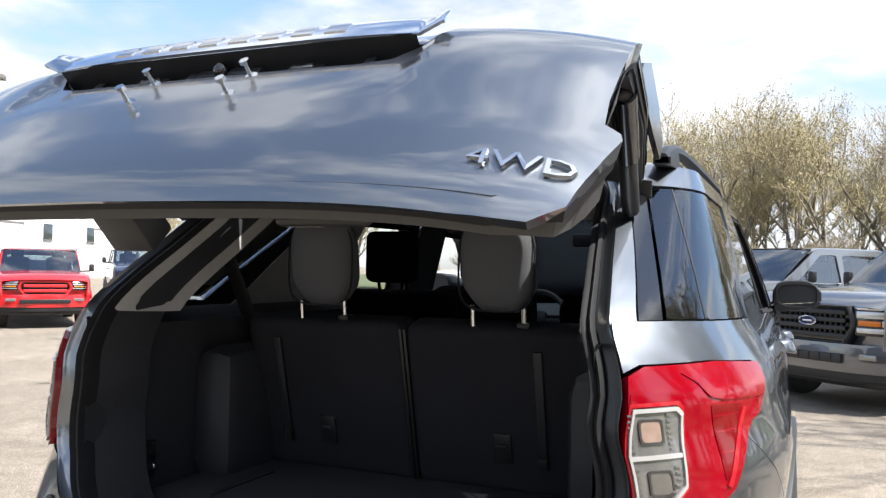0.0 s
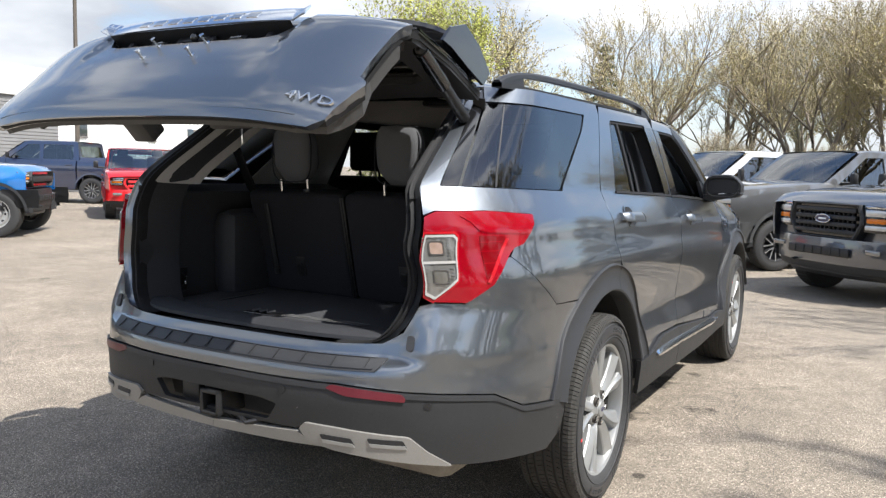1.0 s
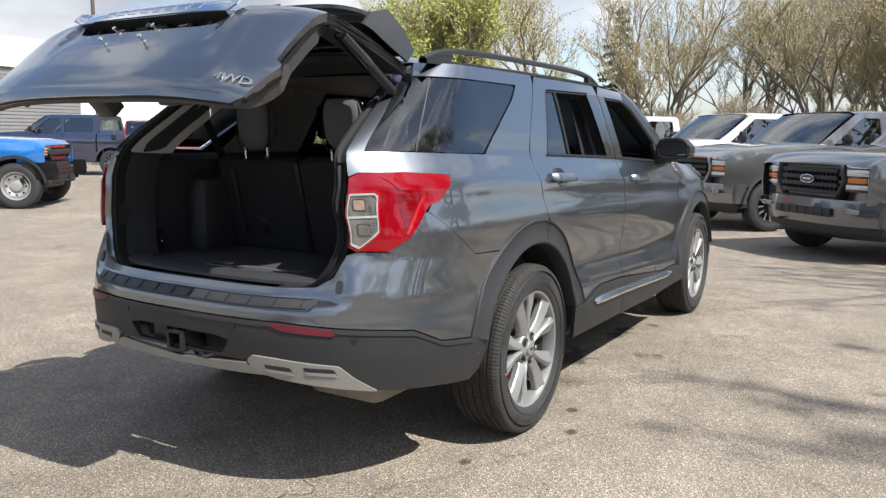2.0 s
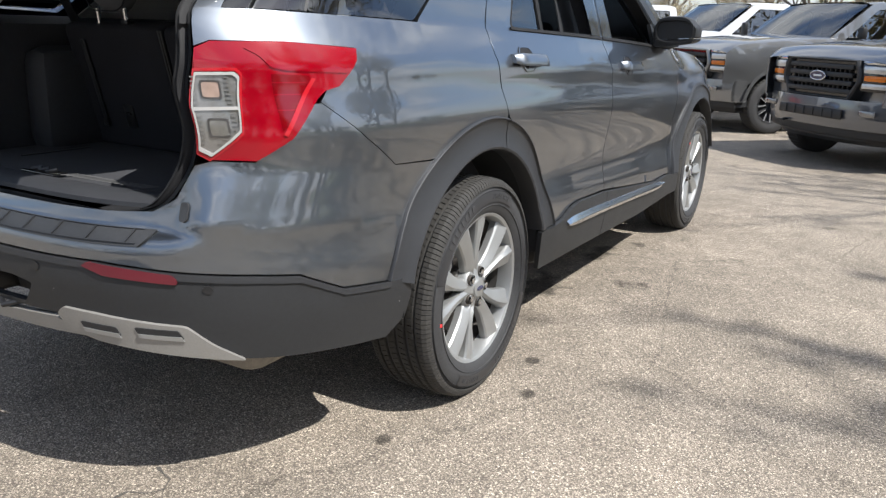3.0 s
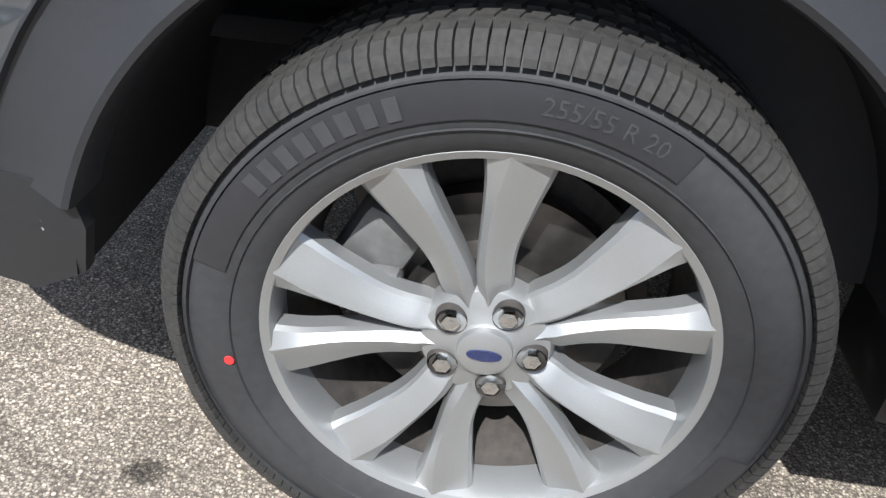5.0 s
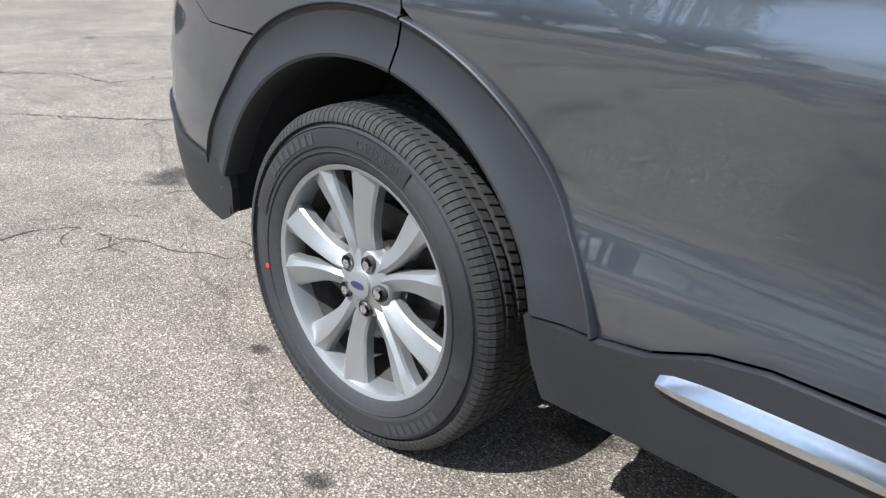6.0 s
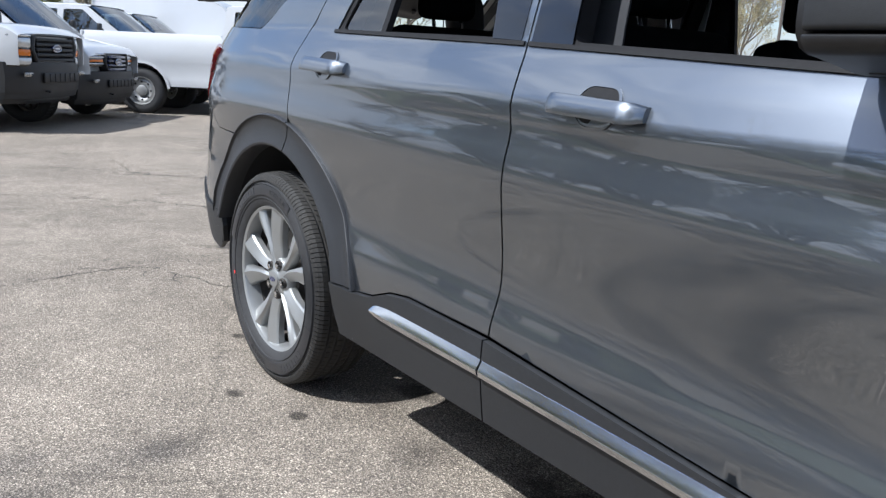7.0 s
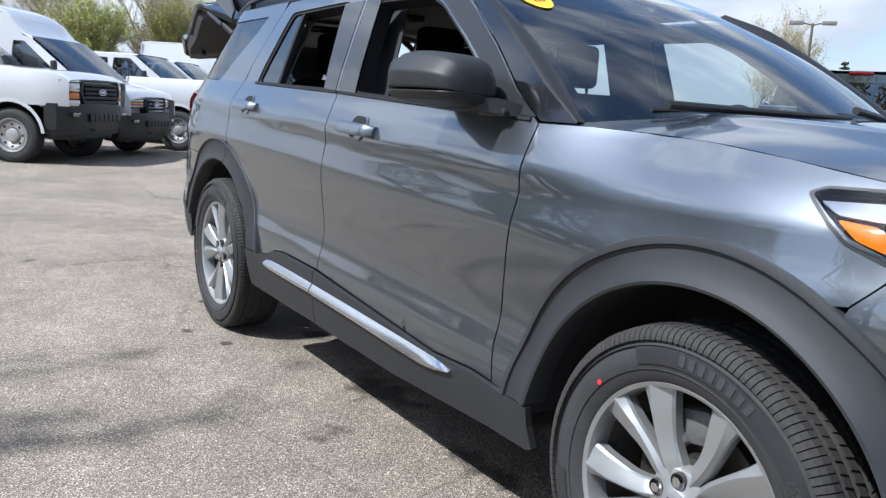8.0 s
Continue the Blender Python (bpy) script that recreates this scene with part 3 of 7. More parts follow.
GAP = .0027
for side in (1, -1):
    # quarter panel round its glass, down to the flare and the lamp
    out = shifted(REAR_SEAM, -GAP)
    out += arc(*REAR_C, .588, 77, 122, 14)
    out += [(-.537, .8985), (-.66, .9822), (-.78, 1.0802), (-.757, 1.109), (-.722, 1.123), (-.659, 1.182), (-.645, 1.214), (-.84, 1.228), (-1.012, 1.227), (-1.05, 1.213),
            (-1.035, 1.302), (-.905, 1.302), (-.31, 1.285), (.085, 1.53), (.17, 1.602), (-.925, 1.602), (-.96, 1.66), (.37, 1.66)]
    sheet("quarter_panel", out, body, PAINT, car, side=side, step=.035)
    # rear door with its window cut out
    out = shifted(REAR_SEAM, GAP) + arc(*REAR_C, .590, 76, 12, 14)[1:] + [(a, b + GAP) for a, b in CLAD_TOP if a < 1.2]
    out += [(1.2325, .5505)] + shifted(B_SEAM[::-1], -GAP) + [(1.21, 1.655), (.40, 1.655)]
    hole = rounded([(.30, 1.272), (.485, 1.60), (1.075, 1.608), (1.165, 1.247)], .03)
    rear_door = sheet("rear_door", out, body, PAINT, car, side=side, holes=[hole], step=.032)
    # front door
    out = shifted(B_SEAM, GAP) + [(1.2395, .5505)] + [(a, b + GAP) for a, b in CLAD_TOP if a > 1.25] + shifted(F_SEAM[::-1], -GAP)
    out += [(2.30, 1.275), (2.15, 1.395), (1.98, 1.515), (1.84, 1.60), (1.74, 1.645), (1.30, 1.655)]
    hole = rounded([(1.335, 1.238), (1.30, 1.597), (1.66, 1.592), (1.78, 1.545), (1.98, 1.42), (2.30, 1.193)], .03)
    front_door = sheet("front_door", out, body, PAINT, car, side=side, holes=[hole], step=.032)
    # front pillar
    out = [(2.433, 1.187), (2.30, 1.283), (2.15, 1.402), (1.98, 1.522), (1.84, 1.607), (1.74, 1.655), (1.62, 1.668), (1.74, 1.668), (1.93, 1.60), (2.07, 1.515), (2.33, 1.34), (2.55, 1.186)]
    sheet("front_pillar", out, body, GLOSS_BLACK, car, side=side, step=.04)
    # fender
    out = shifted(F_SEAM, GAP) + [(2.47, .452)] + arc(*FRONT_C, .575, 170, 62, 18) + [(3.355, .905), (3.44, .985), (3.35, 1.02), (3.27, 1.088), (3.30, 1.10), (3.40, 1.10), (3.45, 1.115), (3.2, 1.145), (2.9, 1.168), (2.6, 1.18)]
    sheet("fender", out, body, PAINT, car, side=side, step=.035)
    # nose
    out = [(3.3575, .9025), (3.4425, .9825), (3.60, .95), (4.0, .93), (4.52, .93), (4.52, .60), (3.75, .52), (3.56, .50)] + arc(*FRONT_C, .575, 20, 58, 8)
    sheet("front_bumper", out, body, PAINT, car, side=side)
    sheet("front_lower_bumper", [(3.555, .495), (3.75, .515), (4.52, .595), (4.52, .32), (3.75, .32), (3.53, .36)], body, CLADDING, car, side=side)
    sheet("grille", [(3.75, .945), (4.52, .945), (4.52, 1.08), (3.75, 1.08)], body, GLOSS_BLACK, car, side=side)
    # tail lamp
    lamp = sheet("tail_lamp", TAIL, body, RED_LENS, car, "bright red wraparound tail lamp with a clear inner lens", side=side, offset=.012, step=.03, thick=.05)
    sheet("lamp_brow", rounded([(-.945, 1.207), (-.84, 1.214), (-.664, 1.201), (-.678, 1.174), (-.700, 1.150), (-.86, 1.157), (-.895, 1.164), (-.918, 1.190)], .005), body, RED_LENS, lamp, "proud upper bar of the red lens", side=side, offset=.0143, step=.03, thick=.004)
    sheet("side_marker", rounded([(-.896, 1.150), (-.806, 1.146), (-.806, 1.132), (-.880, 1.022), (-.894, 1.012)], .004), body, RED_DARK, lamp, "dark ribbed inner field of the red lens", side=side, offset=.0135, step=.03, thick=.003)
    for z in (1.060, 1.098, 1.128):
        sheet("marker_rib", [(-.895, z), (-.855 + (z - 1.06) * .55, z), (-.855 + (z - 1.06) * .55, z + .003), (-.895, z + .003)], body, RED_LENS, lamp, side=side, offset=.0142, step=.03, thick=.002)
    sheet("light_guide", [(-.802, 1.140), (-.792, 1.138), (-.884, 1.000), (-.893, 1.004)], body, GUIDE_RED, lamp, "bright slanted light guide", side=side, offset=.0155, step=.03, thick=.003)
    RING = [(-1.060, 1.152), (-.976, 1.154), (-.966, 1.144), (-.984, 1.012), (-1.048, .953), (-1.076, .968), (-1.078, 1.07)]
    mid_r = Vector((sum(a for a, b in RING) / 7, sum(b for a, b in RING) / 7))
    grown = lambda k: [tuple(mid_r + (Vector(p) - mid_r) * k) for p in RING]
    sheet("light_guide", rounded(grown(1.10), .003), body, GUIDE_RED, lamp, "bright red light guide round the clear lens", side=side, offset=.0145, step=.02, thick=.003, holes=[rounded(grown(1.03), .003)])
    clear = sheet("clear_lens", rounded(RING, .003), body, CLEAR_LENS, lamp, "ribbed clear reversing and indicator lens", side=side, offset=.0145, step=.02, thick=.004)
    sheet("lens_frame", rounded(RING, .003), body, LENS_FRAME, clear, side=side, offset=.019, step=.02, thick=.006, holes=[rounded(grown(.92), .003)])
    sheet("lens_divider", [(-1.076, 1.062), (-.980, 1.064), (-.981, 1.072), (-1.076, 1.070)], body, LENS_FRAME, clear, side=side, offset=.0185, step=.02, thick=.005)
    for zc, tint in ((1.112, BULB_TINT), (1.022, LAMP_BOWL)):
        square = lambda h: rounded([(-1.030 - h, zc - h), (-1.030 + h, zc - h), (-1.030 + h, zc + h), (-1.030 - h, zc + h)], .008)
        bowl = sheet("lamp_bowl", square(.0215), body, tint, clear, "square bulb housing behind the lens", side=side, offset=.0165, step=.02, thick=.002)
        sheet("bowl_ring", square(.0225), body, STEEL, bowl, side=side, offset=.0176, step=.02, thick=.002, holes=[square(.0185)])
    for k in range(16):
        z = .985 + .0103 * k
        if abs(z - 1.067) < .010:
            continue
        out = -.990 if z > 1.02 else -.990 - (1.02 - z) * 1.0
        sheet("lens_rib", [(out - .010, z), (out, z), (out, z + .0035), (out - .010, z + .0035)], body, CLEAR_LENS, clear, side=side, offset=.0178, step=.03, thick=.002)
        sheet("lens_rib", [(-1.071, z), (-1.063, z), (-1.063, z + .0035), (-1.071, z + .0035)], body, CLEAR_LENS, clear, side=side, offset=.0178, step=.03, thick=.002)
    sheet("rubber_buffer", rounded([(-1.083, .79), (-1.107, .79), (-1.110, .838), (-1.086, .838)], .011), body, PAD, car, "oval grey gate buffer", side=side, offset=.005, step=.02, thick=.005)
    # quarter glass, in two panes with a dark strip between
    sheet("quarter_window", rounded([(-.755, 1.302), (-.795, 1.598), (.155, 1.598), (.075, 1.53), (-.32, 1.291)], .02), body, PRIVACY_GLASS, car, "dark privacy glass", side=side, offset=-.004, step=.06, thick=.004)
    sheet("quarter_window", [(-.898, 1.307), (-.918, 1.598), (-.803, 1.598), (-.763, 1.304)], body, PRIVACY_GLASS, car, side=side, offset=-.004, step=.06, thick=.004)
    sheet("window_strip", [(-.763, 1.304), (-.803, 1.598), (-.795, 1.598), (-.755, 1.302)], body, BLACK, car, side=side, offset=-.003, step=.06, thick=.02)
    sheet("rear_pillar_cover", [(-.972, 1.306), (-.91, 1.306), (-.93, 1.60), (-.965, 1.655), (-.985, 1.60), (-.976, 1.45)], body, GLOSS_BLACK, car, side=side, offset=-.004, step=.05)
    sheet("pillar_channel", [(-1.040, 1.235), (-.974, 1.235), (-.978, 1.45), (-.987, 1.60), (-.967, 1.655), (-1.01, 1.645), (-1.026, 1.59), (-1.038, 1.45)], body, PAINT, car, "painted drip channel beside the tail opening", side=side, offset=-.007, step=.03, thick=.02)
    # window surrounds and waist seal
    for door, win in ((rear_door, [(.30, 1.272), (.485, 1.60), (1.075, 1.608), (1.165, 1.247)]), (front_door, [(1.335, 1.238), (1.30, 1.597), (1.66, 1.592), (1.78, 1.545), (1.98, 1.42), (2.30, 1.193)])):
        o = rounded(win, .03)
        c = Vector((sum(p[0] for p in o) / len(o), sum(p[1] for p in o) / len(o)))
        i = [tuple(c + (Vector(p) - c) * .935) for p in o]
        sheet("window_seal", o, body, SEAL, door, side=side, holes=[i], offset=-.006, step=.05, thick=.06)
    sheet("waist_seal", [(.30, 1.279), (.30, 1.269), (1.22, 1.238), (1.22, 1.248)], body, SEAL, rear_door, side=side, offset=.006, step=.05, thick=.012)
    sheet("waist_seal", [(1.235, 1.247), (1.235, 1.237), (2.40, 1.184), (2.40, 1.194)], body, SEAL, front_door, side=side, offset=.006, step=.05, thick=.012)
    sheet("fixed_pane", [(.34, 1.278), (.475, 1.585), (.60, 1.592), (.57, 1.27)], body, PRIVACY_GLASS, rear_door, "small fixed dark pane", side=side, offset=-.012, step=.06, thick=.004)
    sheet("window_divider", [(.57, 1.268), (.60, 1.60), (.625, 1.60), (.595, 1.266)], body, SEAL, rear_door, side=side, offset=-.006, step=.06, thick=.02)
    sheet("pillar_applique", [(1.10, 1.255), (1.04, 1.60), (1.20, 1.60), (1.205, 1.25)], body, GLOSS_BLACK, rear_door, side=side, offset=.002, step=.06, thick=.006)
    sheet("pillar_applique", [(1.24, 1.245), (1.235, 1.60), (1.335, 1.59), (1.37, 1.24)], body, GLOSS_BLACK, front_door, side=side, offset=.002, step=.06, thick=.006)
    sheet("frame_applique", [(1.70, 1.588), (1.785, 1.549), (1.985, 1.426), (2.312, 1.199), (2.415, 1.197), (2.30, 1.270), (2.15, 1.390), (1.98, 1.510), (1.84, 1.595), (1.735, 1.638)], body, FRAME_BLACK, front_door, "satin black window frame", side=side, offset=.003, step=.05, thick=.006)
    # dark sill cladding, its upper lip on the doors, and the bright strip
    out = [(.468, .4985), (.60, .4985)] + [(a, b - GAP) for a, b in CLAD_TOP if .7 <= a < 1.2] + [(1.233, .542), (1.231, .40), (1.229, .328), (.505, .335), (.485, .40)]
    sheet("sill_cladding", out, body, CLADDING, car, side=side, offset=.018, step=.045)
    out = [(1.238, .541)] + [(a, b - GAP) for a, b in CLAD_TOP if a > 1.26] + [(2.47, .452), (2.570, .448), (2.578, .40), (2.596, .345), (2.575, .334), (2.40, .336), (1.86, .318), (1.235, .327), (1.236, .40)]
    sheet("sill_cladding", out, body, CLADDING, car, side=side, offset=.018, step=.045)
    for ya, yb, top_c, low_c, lab in ((.735, 1.234, [(.735, .492), (.76, .5005), (.84, .506), (1.26, .494)], [(.735, .474), (.76, .468), (.84, .462), (1.26, .452)], "bright chrome sill strip"),
                                      (1.241, 2.228, [(1.2, .495), (1.66, .478), (2.13, .458), (2.23, .444)], [(1.2, .453), (1.66, .435), (2.10, .418), (2.23, .438)], "")):
        bm = bmesh.new()
        rings = []
        for k in range(25):
            y = ya + (yb - ya) * k / 24
            zt, zb = table(top_c, y), table(low_c, y)
            x = body(y, (zt + zb) / 2)[0] + .018
            rings.append([(side * (x + o), y, zb + (zt - zb) * f) for f, o in ((0, 0), (.03, .0115), (.36, .0145), (.42, .0138), (.93, .0008), (1, -.004))])
        loft(bm, rings)
        part("bright_strip", bm, STRIP, car, lab, sharp=20)
    # wheel-arch flares and liners
    for (cy, cz), ro, ri, a0, a1, nm in ((REAR_C, .60, .488, 163, 76.6, "rear"), (REAR_C, .60, .488, 76.0, 12, "door"), (FRONT_C, .585, .478, 173, 14, "front")):
        bm = bmesh.new()
        rings = []
        n = 40
        for k in range(n + 1):
            wide = ro + .02 * max(0, (k / n - .75) / .25) * (nm == "door")
            lip = .17 if nm == "front" else .055
            ring = []
            for f, off in ((0, -.012), (0, .005), (.014, .010), (lip * .6, .0115), (lip, .0115), (lip + .03, .003), (lip + .07, .001), (.50, .0005), (.76, .008), (.91, .0125), (.975, .009), (1.0, .0), (1.0, -.06)):
                r = wide + (ri - wide) * f
                first = 180 - math.degrees(math.asin(.063 / r)) if nm == "front" else a0
                last = math.degrees(math.asin(.113 / r)) if nm == "door" else a1
                a = radians(first + (last - first) * k / n)
                y, z = cy + r * math.cos(a), cz + r * math.sin(a)
                edge = body(cy + wide * math.cos(a), max(cz + wide * math.sin(a), .40))
                x = edge[0] * (1 - f) + max(body(y, max(z, .40))[0], .965) * f + off + .011 * max(0, 1 - (z - .45) / .14)
                ring.append((side * x, y, z))
            rings.append(ring)
        loft(bm, rings, closed=False)
        part("wheel_arch_flare", bm, FLARE, car, "grey grained plastic wheel-arch flare", sharp=24)
    for cy, cz, r in ((*REAR_C, .492), (*FRONT_C, .482)):
        bm = bmesh.new()
        n = 28
        rings = [[(side * x, cy + r * math.cos(radians(a)), cz + r * math.sin(radians(a))) for a in (2 + 174 * k / n for k in range(n + 1))] for x in (.955, .75, .52)]
        loft(bm, rings, closed=False)
        c = [bm.verts.new((side * .53, p[1], p[2])) for p in rings[0]]
        bm.faces.new(c)
        part("wheel_liner", bm, LINER, car)

# painted bumper cover and dark lower bumper, each one piece across the tail
def mirrored(pts):
    return [(2 * (Y0 - math.pi / 2) - a, b) for a, b in reversed(pts)]


upper = [(-.318, .8835), (-.537, .8955), (-.66, .9795), (-.78, 1.0775), (-.81, 1.076), (-.878, .99), (-.952, .936), (-1.05, .939), (-1.088, .928), (-1.10, .90), (-1.125, .845), (-1.18, .808), (-1.30, .801)]
lower = [(a, b + GAP) for a, b in CLAD_REAR[1:]] + [(-.49, .562)] + arc(*REAR_C, .588, 162, 124, 12)
sheet("bumper_cover", upper + mirrored(upper) + mirrored(lower) + lower, body, PAINT, car, "dark grey painted bumper cover", step=.024)
upper = [(-.455, .50), (-.462, .556)] + [(a, b - GAP) for a, b in reversed(CLAD_REAR[1:])]
lower = [(-1.42, .53), (-1.39, .554), (-1.083, .53), (-.985, .432), (-.92, .424), (-.72, .405), (-.55, .385), (-.475, .43)]
sheet("lower_bumper", upper + mirrored(upper) + mirrored(lower) + lower, body, CLADDING, car, "dark grained lower bumper", offset=.004, step=.045,
      holes=[rounded([(-1.53, .542), (-1.49, .600), (-1.56, .612), (-1.98, .612), (-2.05, .600), (-2.01, .542)], .01)])

edge = [(a, b - GAP) for a, b in reversed(CLAD_REAR[1:])]
low_edge = [(a, b - .019) for a, b in CLAD_REAR[1:]]
# the lighter plastic paints a highlight along the rolled edge
sheet("bumper_ledge", edge + mirrored(edge) + mirrored(low_edge) + low_edge, body, FLARE, car, "rolled upper edge of the lower bumper, coloured lighter as a highlight", offset=.0085, step=.03, thick=.004)

# roof, from the side's upper edge over the middle
def roof_height(x, y, w):
    top = table([(-.7, 1.685), (-.3, 1.722), (.3, 1.745), (.9, 1.748), (1.4, 1.725), (1.75, 1.675)], y)
    return 1.66 + (top - 1.66) * (1 - min(abs(x) / w, 1) ** 2.6)


bm = bmesh.new()
stations = [1.72 - .06 * k for k in range(33)] + [-.26 - .045 * k for k in range(33)]
rings = []
for s in stations:
    x, y, _ = body(s, 1.66)
    row = [(x * math.sin(math.pi / 2 * k / 12), y, roof_height(x * math.sin(math.pi / 2 * k / 12), y, max(x, .05))) for k in range(13)]
    rings.append([(-a, b, c) for a, b, c in reversed(row[1:])] + row)
loft(bm, rings, closed=False)
part("roof", bm, PAINT, car, sharp=80)
bm = bmesh.new()
loft(bm, [[(a * .93, b, c - .055) for a, b, c in r] for r in rings[3:-14]], closed=False)
part("headliner", bm, HEADLINER, car, "grey cloth headliner", sharp=80)
for side in (1, -1):
    def rail_point(t):
        y = -.50 + 1.98 * t
        x = body(max(y, -.45), 1.66)[0] - .060
        return x, y, roof_height(x, y, x + .060)
    rings = []
    for k in range(45):
        t = k / 44
        x, y, z = rail_point(t)
        up = .046 * (1 - abs(2 * t - 1) ** 7) - .010 * abs(2 * t - 1) ** 7
        rings.append([(side * (x + a), y, z + up + b) for a, b in ((-.017, 0), (-.017, .014), (-.010, .022), (.008, .022), (.016, .014), (.018, 0))])
    bm = bmesh.new()
    loft(bm, rings)
    rail = part("roof_rail", bm, BLACK, car, "slim black roof rail on two feet")
    for t0, t1 in ((.0, .10), (.90, 1.0)):
        rings = []
        for k in range(9):
            x, y, z = rail_point(t0 + (t1 - t0) * k / 8)
            t = t0 + (t1 - t0) * k / 8
            up = .046 * (1 - abs(2 * t - 1) ** 7) - .006 * abs(2 * t - 1) ** 7
            rings.append([(side * (x - .014), y, z - .012), (side * (x - .013), y, z + up + .004), (side * (x + .014), y, z + up + .004), (side * (x + .018), y, z - .012)])
        bm = bmesh.new()
        loft(bm, rings)
        part("rail_foot", bm, BLACK, rail)
    rings = []
    for k in range(25):
        x, y, z = rail_point(k / 24)
        rings.append([(side * (x - .020), y, z - .014), (side * (x - .020), y, z + .004), (side * (x + .022), y, z + .002), (side * (x + .022), y, z - .016)])
    bm = bmesh.new()
    loft(bm, rings)
    part("roof_ditch", bm, BLACK, rail)

# bonnet
bm = bmesh.new()
rings = []
for k in range(25):
    s = 2.50 + 1.16 * k / 24
    ztop = table([(2.4, 1.182), (2.6, 1.1795), (2.9, 1.1675), (3.2, 1.1445), (3.45, 1.1145), (3.6, 1.088), (3.8, 1.05)], s)
    ex, ey, _ = body(s, ztop)
    cy = 2.80 + 1.02 * k / 24
    row = []
    for j in range(17):
        t = j / 16
        x = ex * (1 - t)
        bulge = .055 * (1 - (1 - t) ** 2.2) * (1 - .35 * (k / 24) ** 3) + .012 * math.exp(-((x - .47) / .07) ** 2)
        row.append((x, ey + (cy - ey) * (1 - (1 - t) ** 1.6), ztop + .001 + bulge))
    rings.append(row + [(-a, b, c) for a, b, c in reversed(row[:-1])])
loft(bm, rings, closed=False)
part("bonnet", bm, PAINT, car, sharp=80)

# windscreen, scuttle and wipers
def screen(u, v):
    """u across from -1 to 1, v up from 0 to 1."""
    k = 1 - u * u
    base, top = Vector((u * .825, 2.545 + .22 * k, 1.178 + .03 * k)), Vector((u * .68, 1.735 + .06 * k, 1.660 + .035 * k))
    p = base.lerp(top, v)
    return p.x, p.y + .045 * math.sin(math.pi * v), p.z + .022 * math.sin(math.pi * v)


sheet("windscreen", [(-1, 0), (1, 0), (1, 1), (-1, 1)], screen, WIND_GLASS, car, "clear windscreen", flip=True, step=.1, thick=0)
sheet("screen_frit", [(-1, 0), (1, 0), (1, 1), (-1, 1)], screen, GLOSS_BLACK, car, "black screen border", flip=True, step=.08, thick=0, offset=-.004,
      holes=[rounded([(-.97, .05), (.97, .05), (.972, .955), (-.972, .955)], .03)])
bm = bmesh.new()
loft(bm, [[screen(u, 0) for u in (-1 + k / 10 for k in range(21))], [(p[0] * 1.02, p[1] + .10, p[2] - .035) for p in (screen(-1 + k / 10, 0) for k in range(21))],
          [(p[0] * 1.02, p[1] + .10, p[2] - .12) for p in (screen(-1 + k / 10, 0) for k in range(21))]], closed=False)
part("scuttle_panel", bm, BLACK, car)
for x0, x1 in ((.62, .05), (-.05, -.62)):
    wiper = part("wiper", tubed([(x0 * 1.0, screen(x0 / .8, .05)[1] + .03, screen(x0 / .8, .05)[2] + .03), (x1, screen(x1 / .8, .02)[1] + .05, screen(x1 / .8, .02)[2] + .02)], [.012, .008], 8), BLACK, car)
    part("wiper_blade", tubed([screen(x0 / .8, .075), screen((x0 + x1) / 1.6, .07), screen(x1 / .8, .06)], .009, 6), BLACK, wiper)
for side in (1, -1):
    edge = [(0, 2.545, 1.187), (.33, 2.325, 1.34), (.68, 2.065, 1.515), (.86, 1.925, 1.60), (1, 1.735, 1.667)]
    rings = []
    for k in range(25):
        v = k / 24
        p = Vector(body(table([(a, b) for a, b, c in edge], v), table([(a, c) for a, b, c in edge], v)))
        q = Vector(screen(1, v))
        rings.append([(side * r.x, r.y, r.z) for r in (p.lerp(q, f) + Vector((.006, .004, .008)) * (4 * f * (1 - f)) for f in (0, .12, .35, .65, .9, 1))])
    bm = bmesh.new()
    loft(bm, rings, closed=False)
    part("pillar_garnish", bm, BLACK, car, "black garnish between pillar and windscreen")
# the round yellow sticker inside the screen
sc = [(.82 + .07 * math.cos(2 * math.pi * k / 28), .765 + .10 * math.sin(2 * math.pi * k / 28)) for k in range(28)]
sticker = sheet("screen_sticker", sc, screen, YELLOW, car, "round yellow sticker with red lettering", flip=True, step=.05, thick=0, offset=.004)
for k in range(3):
    sheet("lettering_bar", [(.785 + .02 * k, .785), (.798 + .02 * k, .785), (.802 + .02 * k, .715), (.789 + .02 * k, .715)], screen, RED_DOT, sticker, flip=True, step=.05, thick=0, offset=.006)

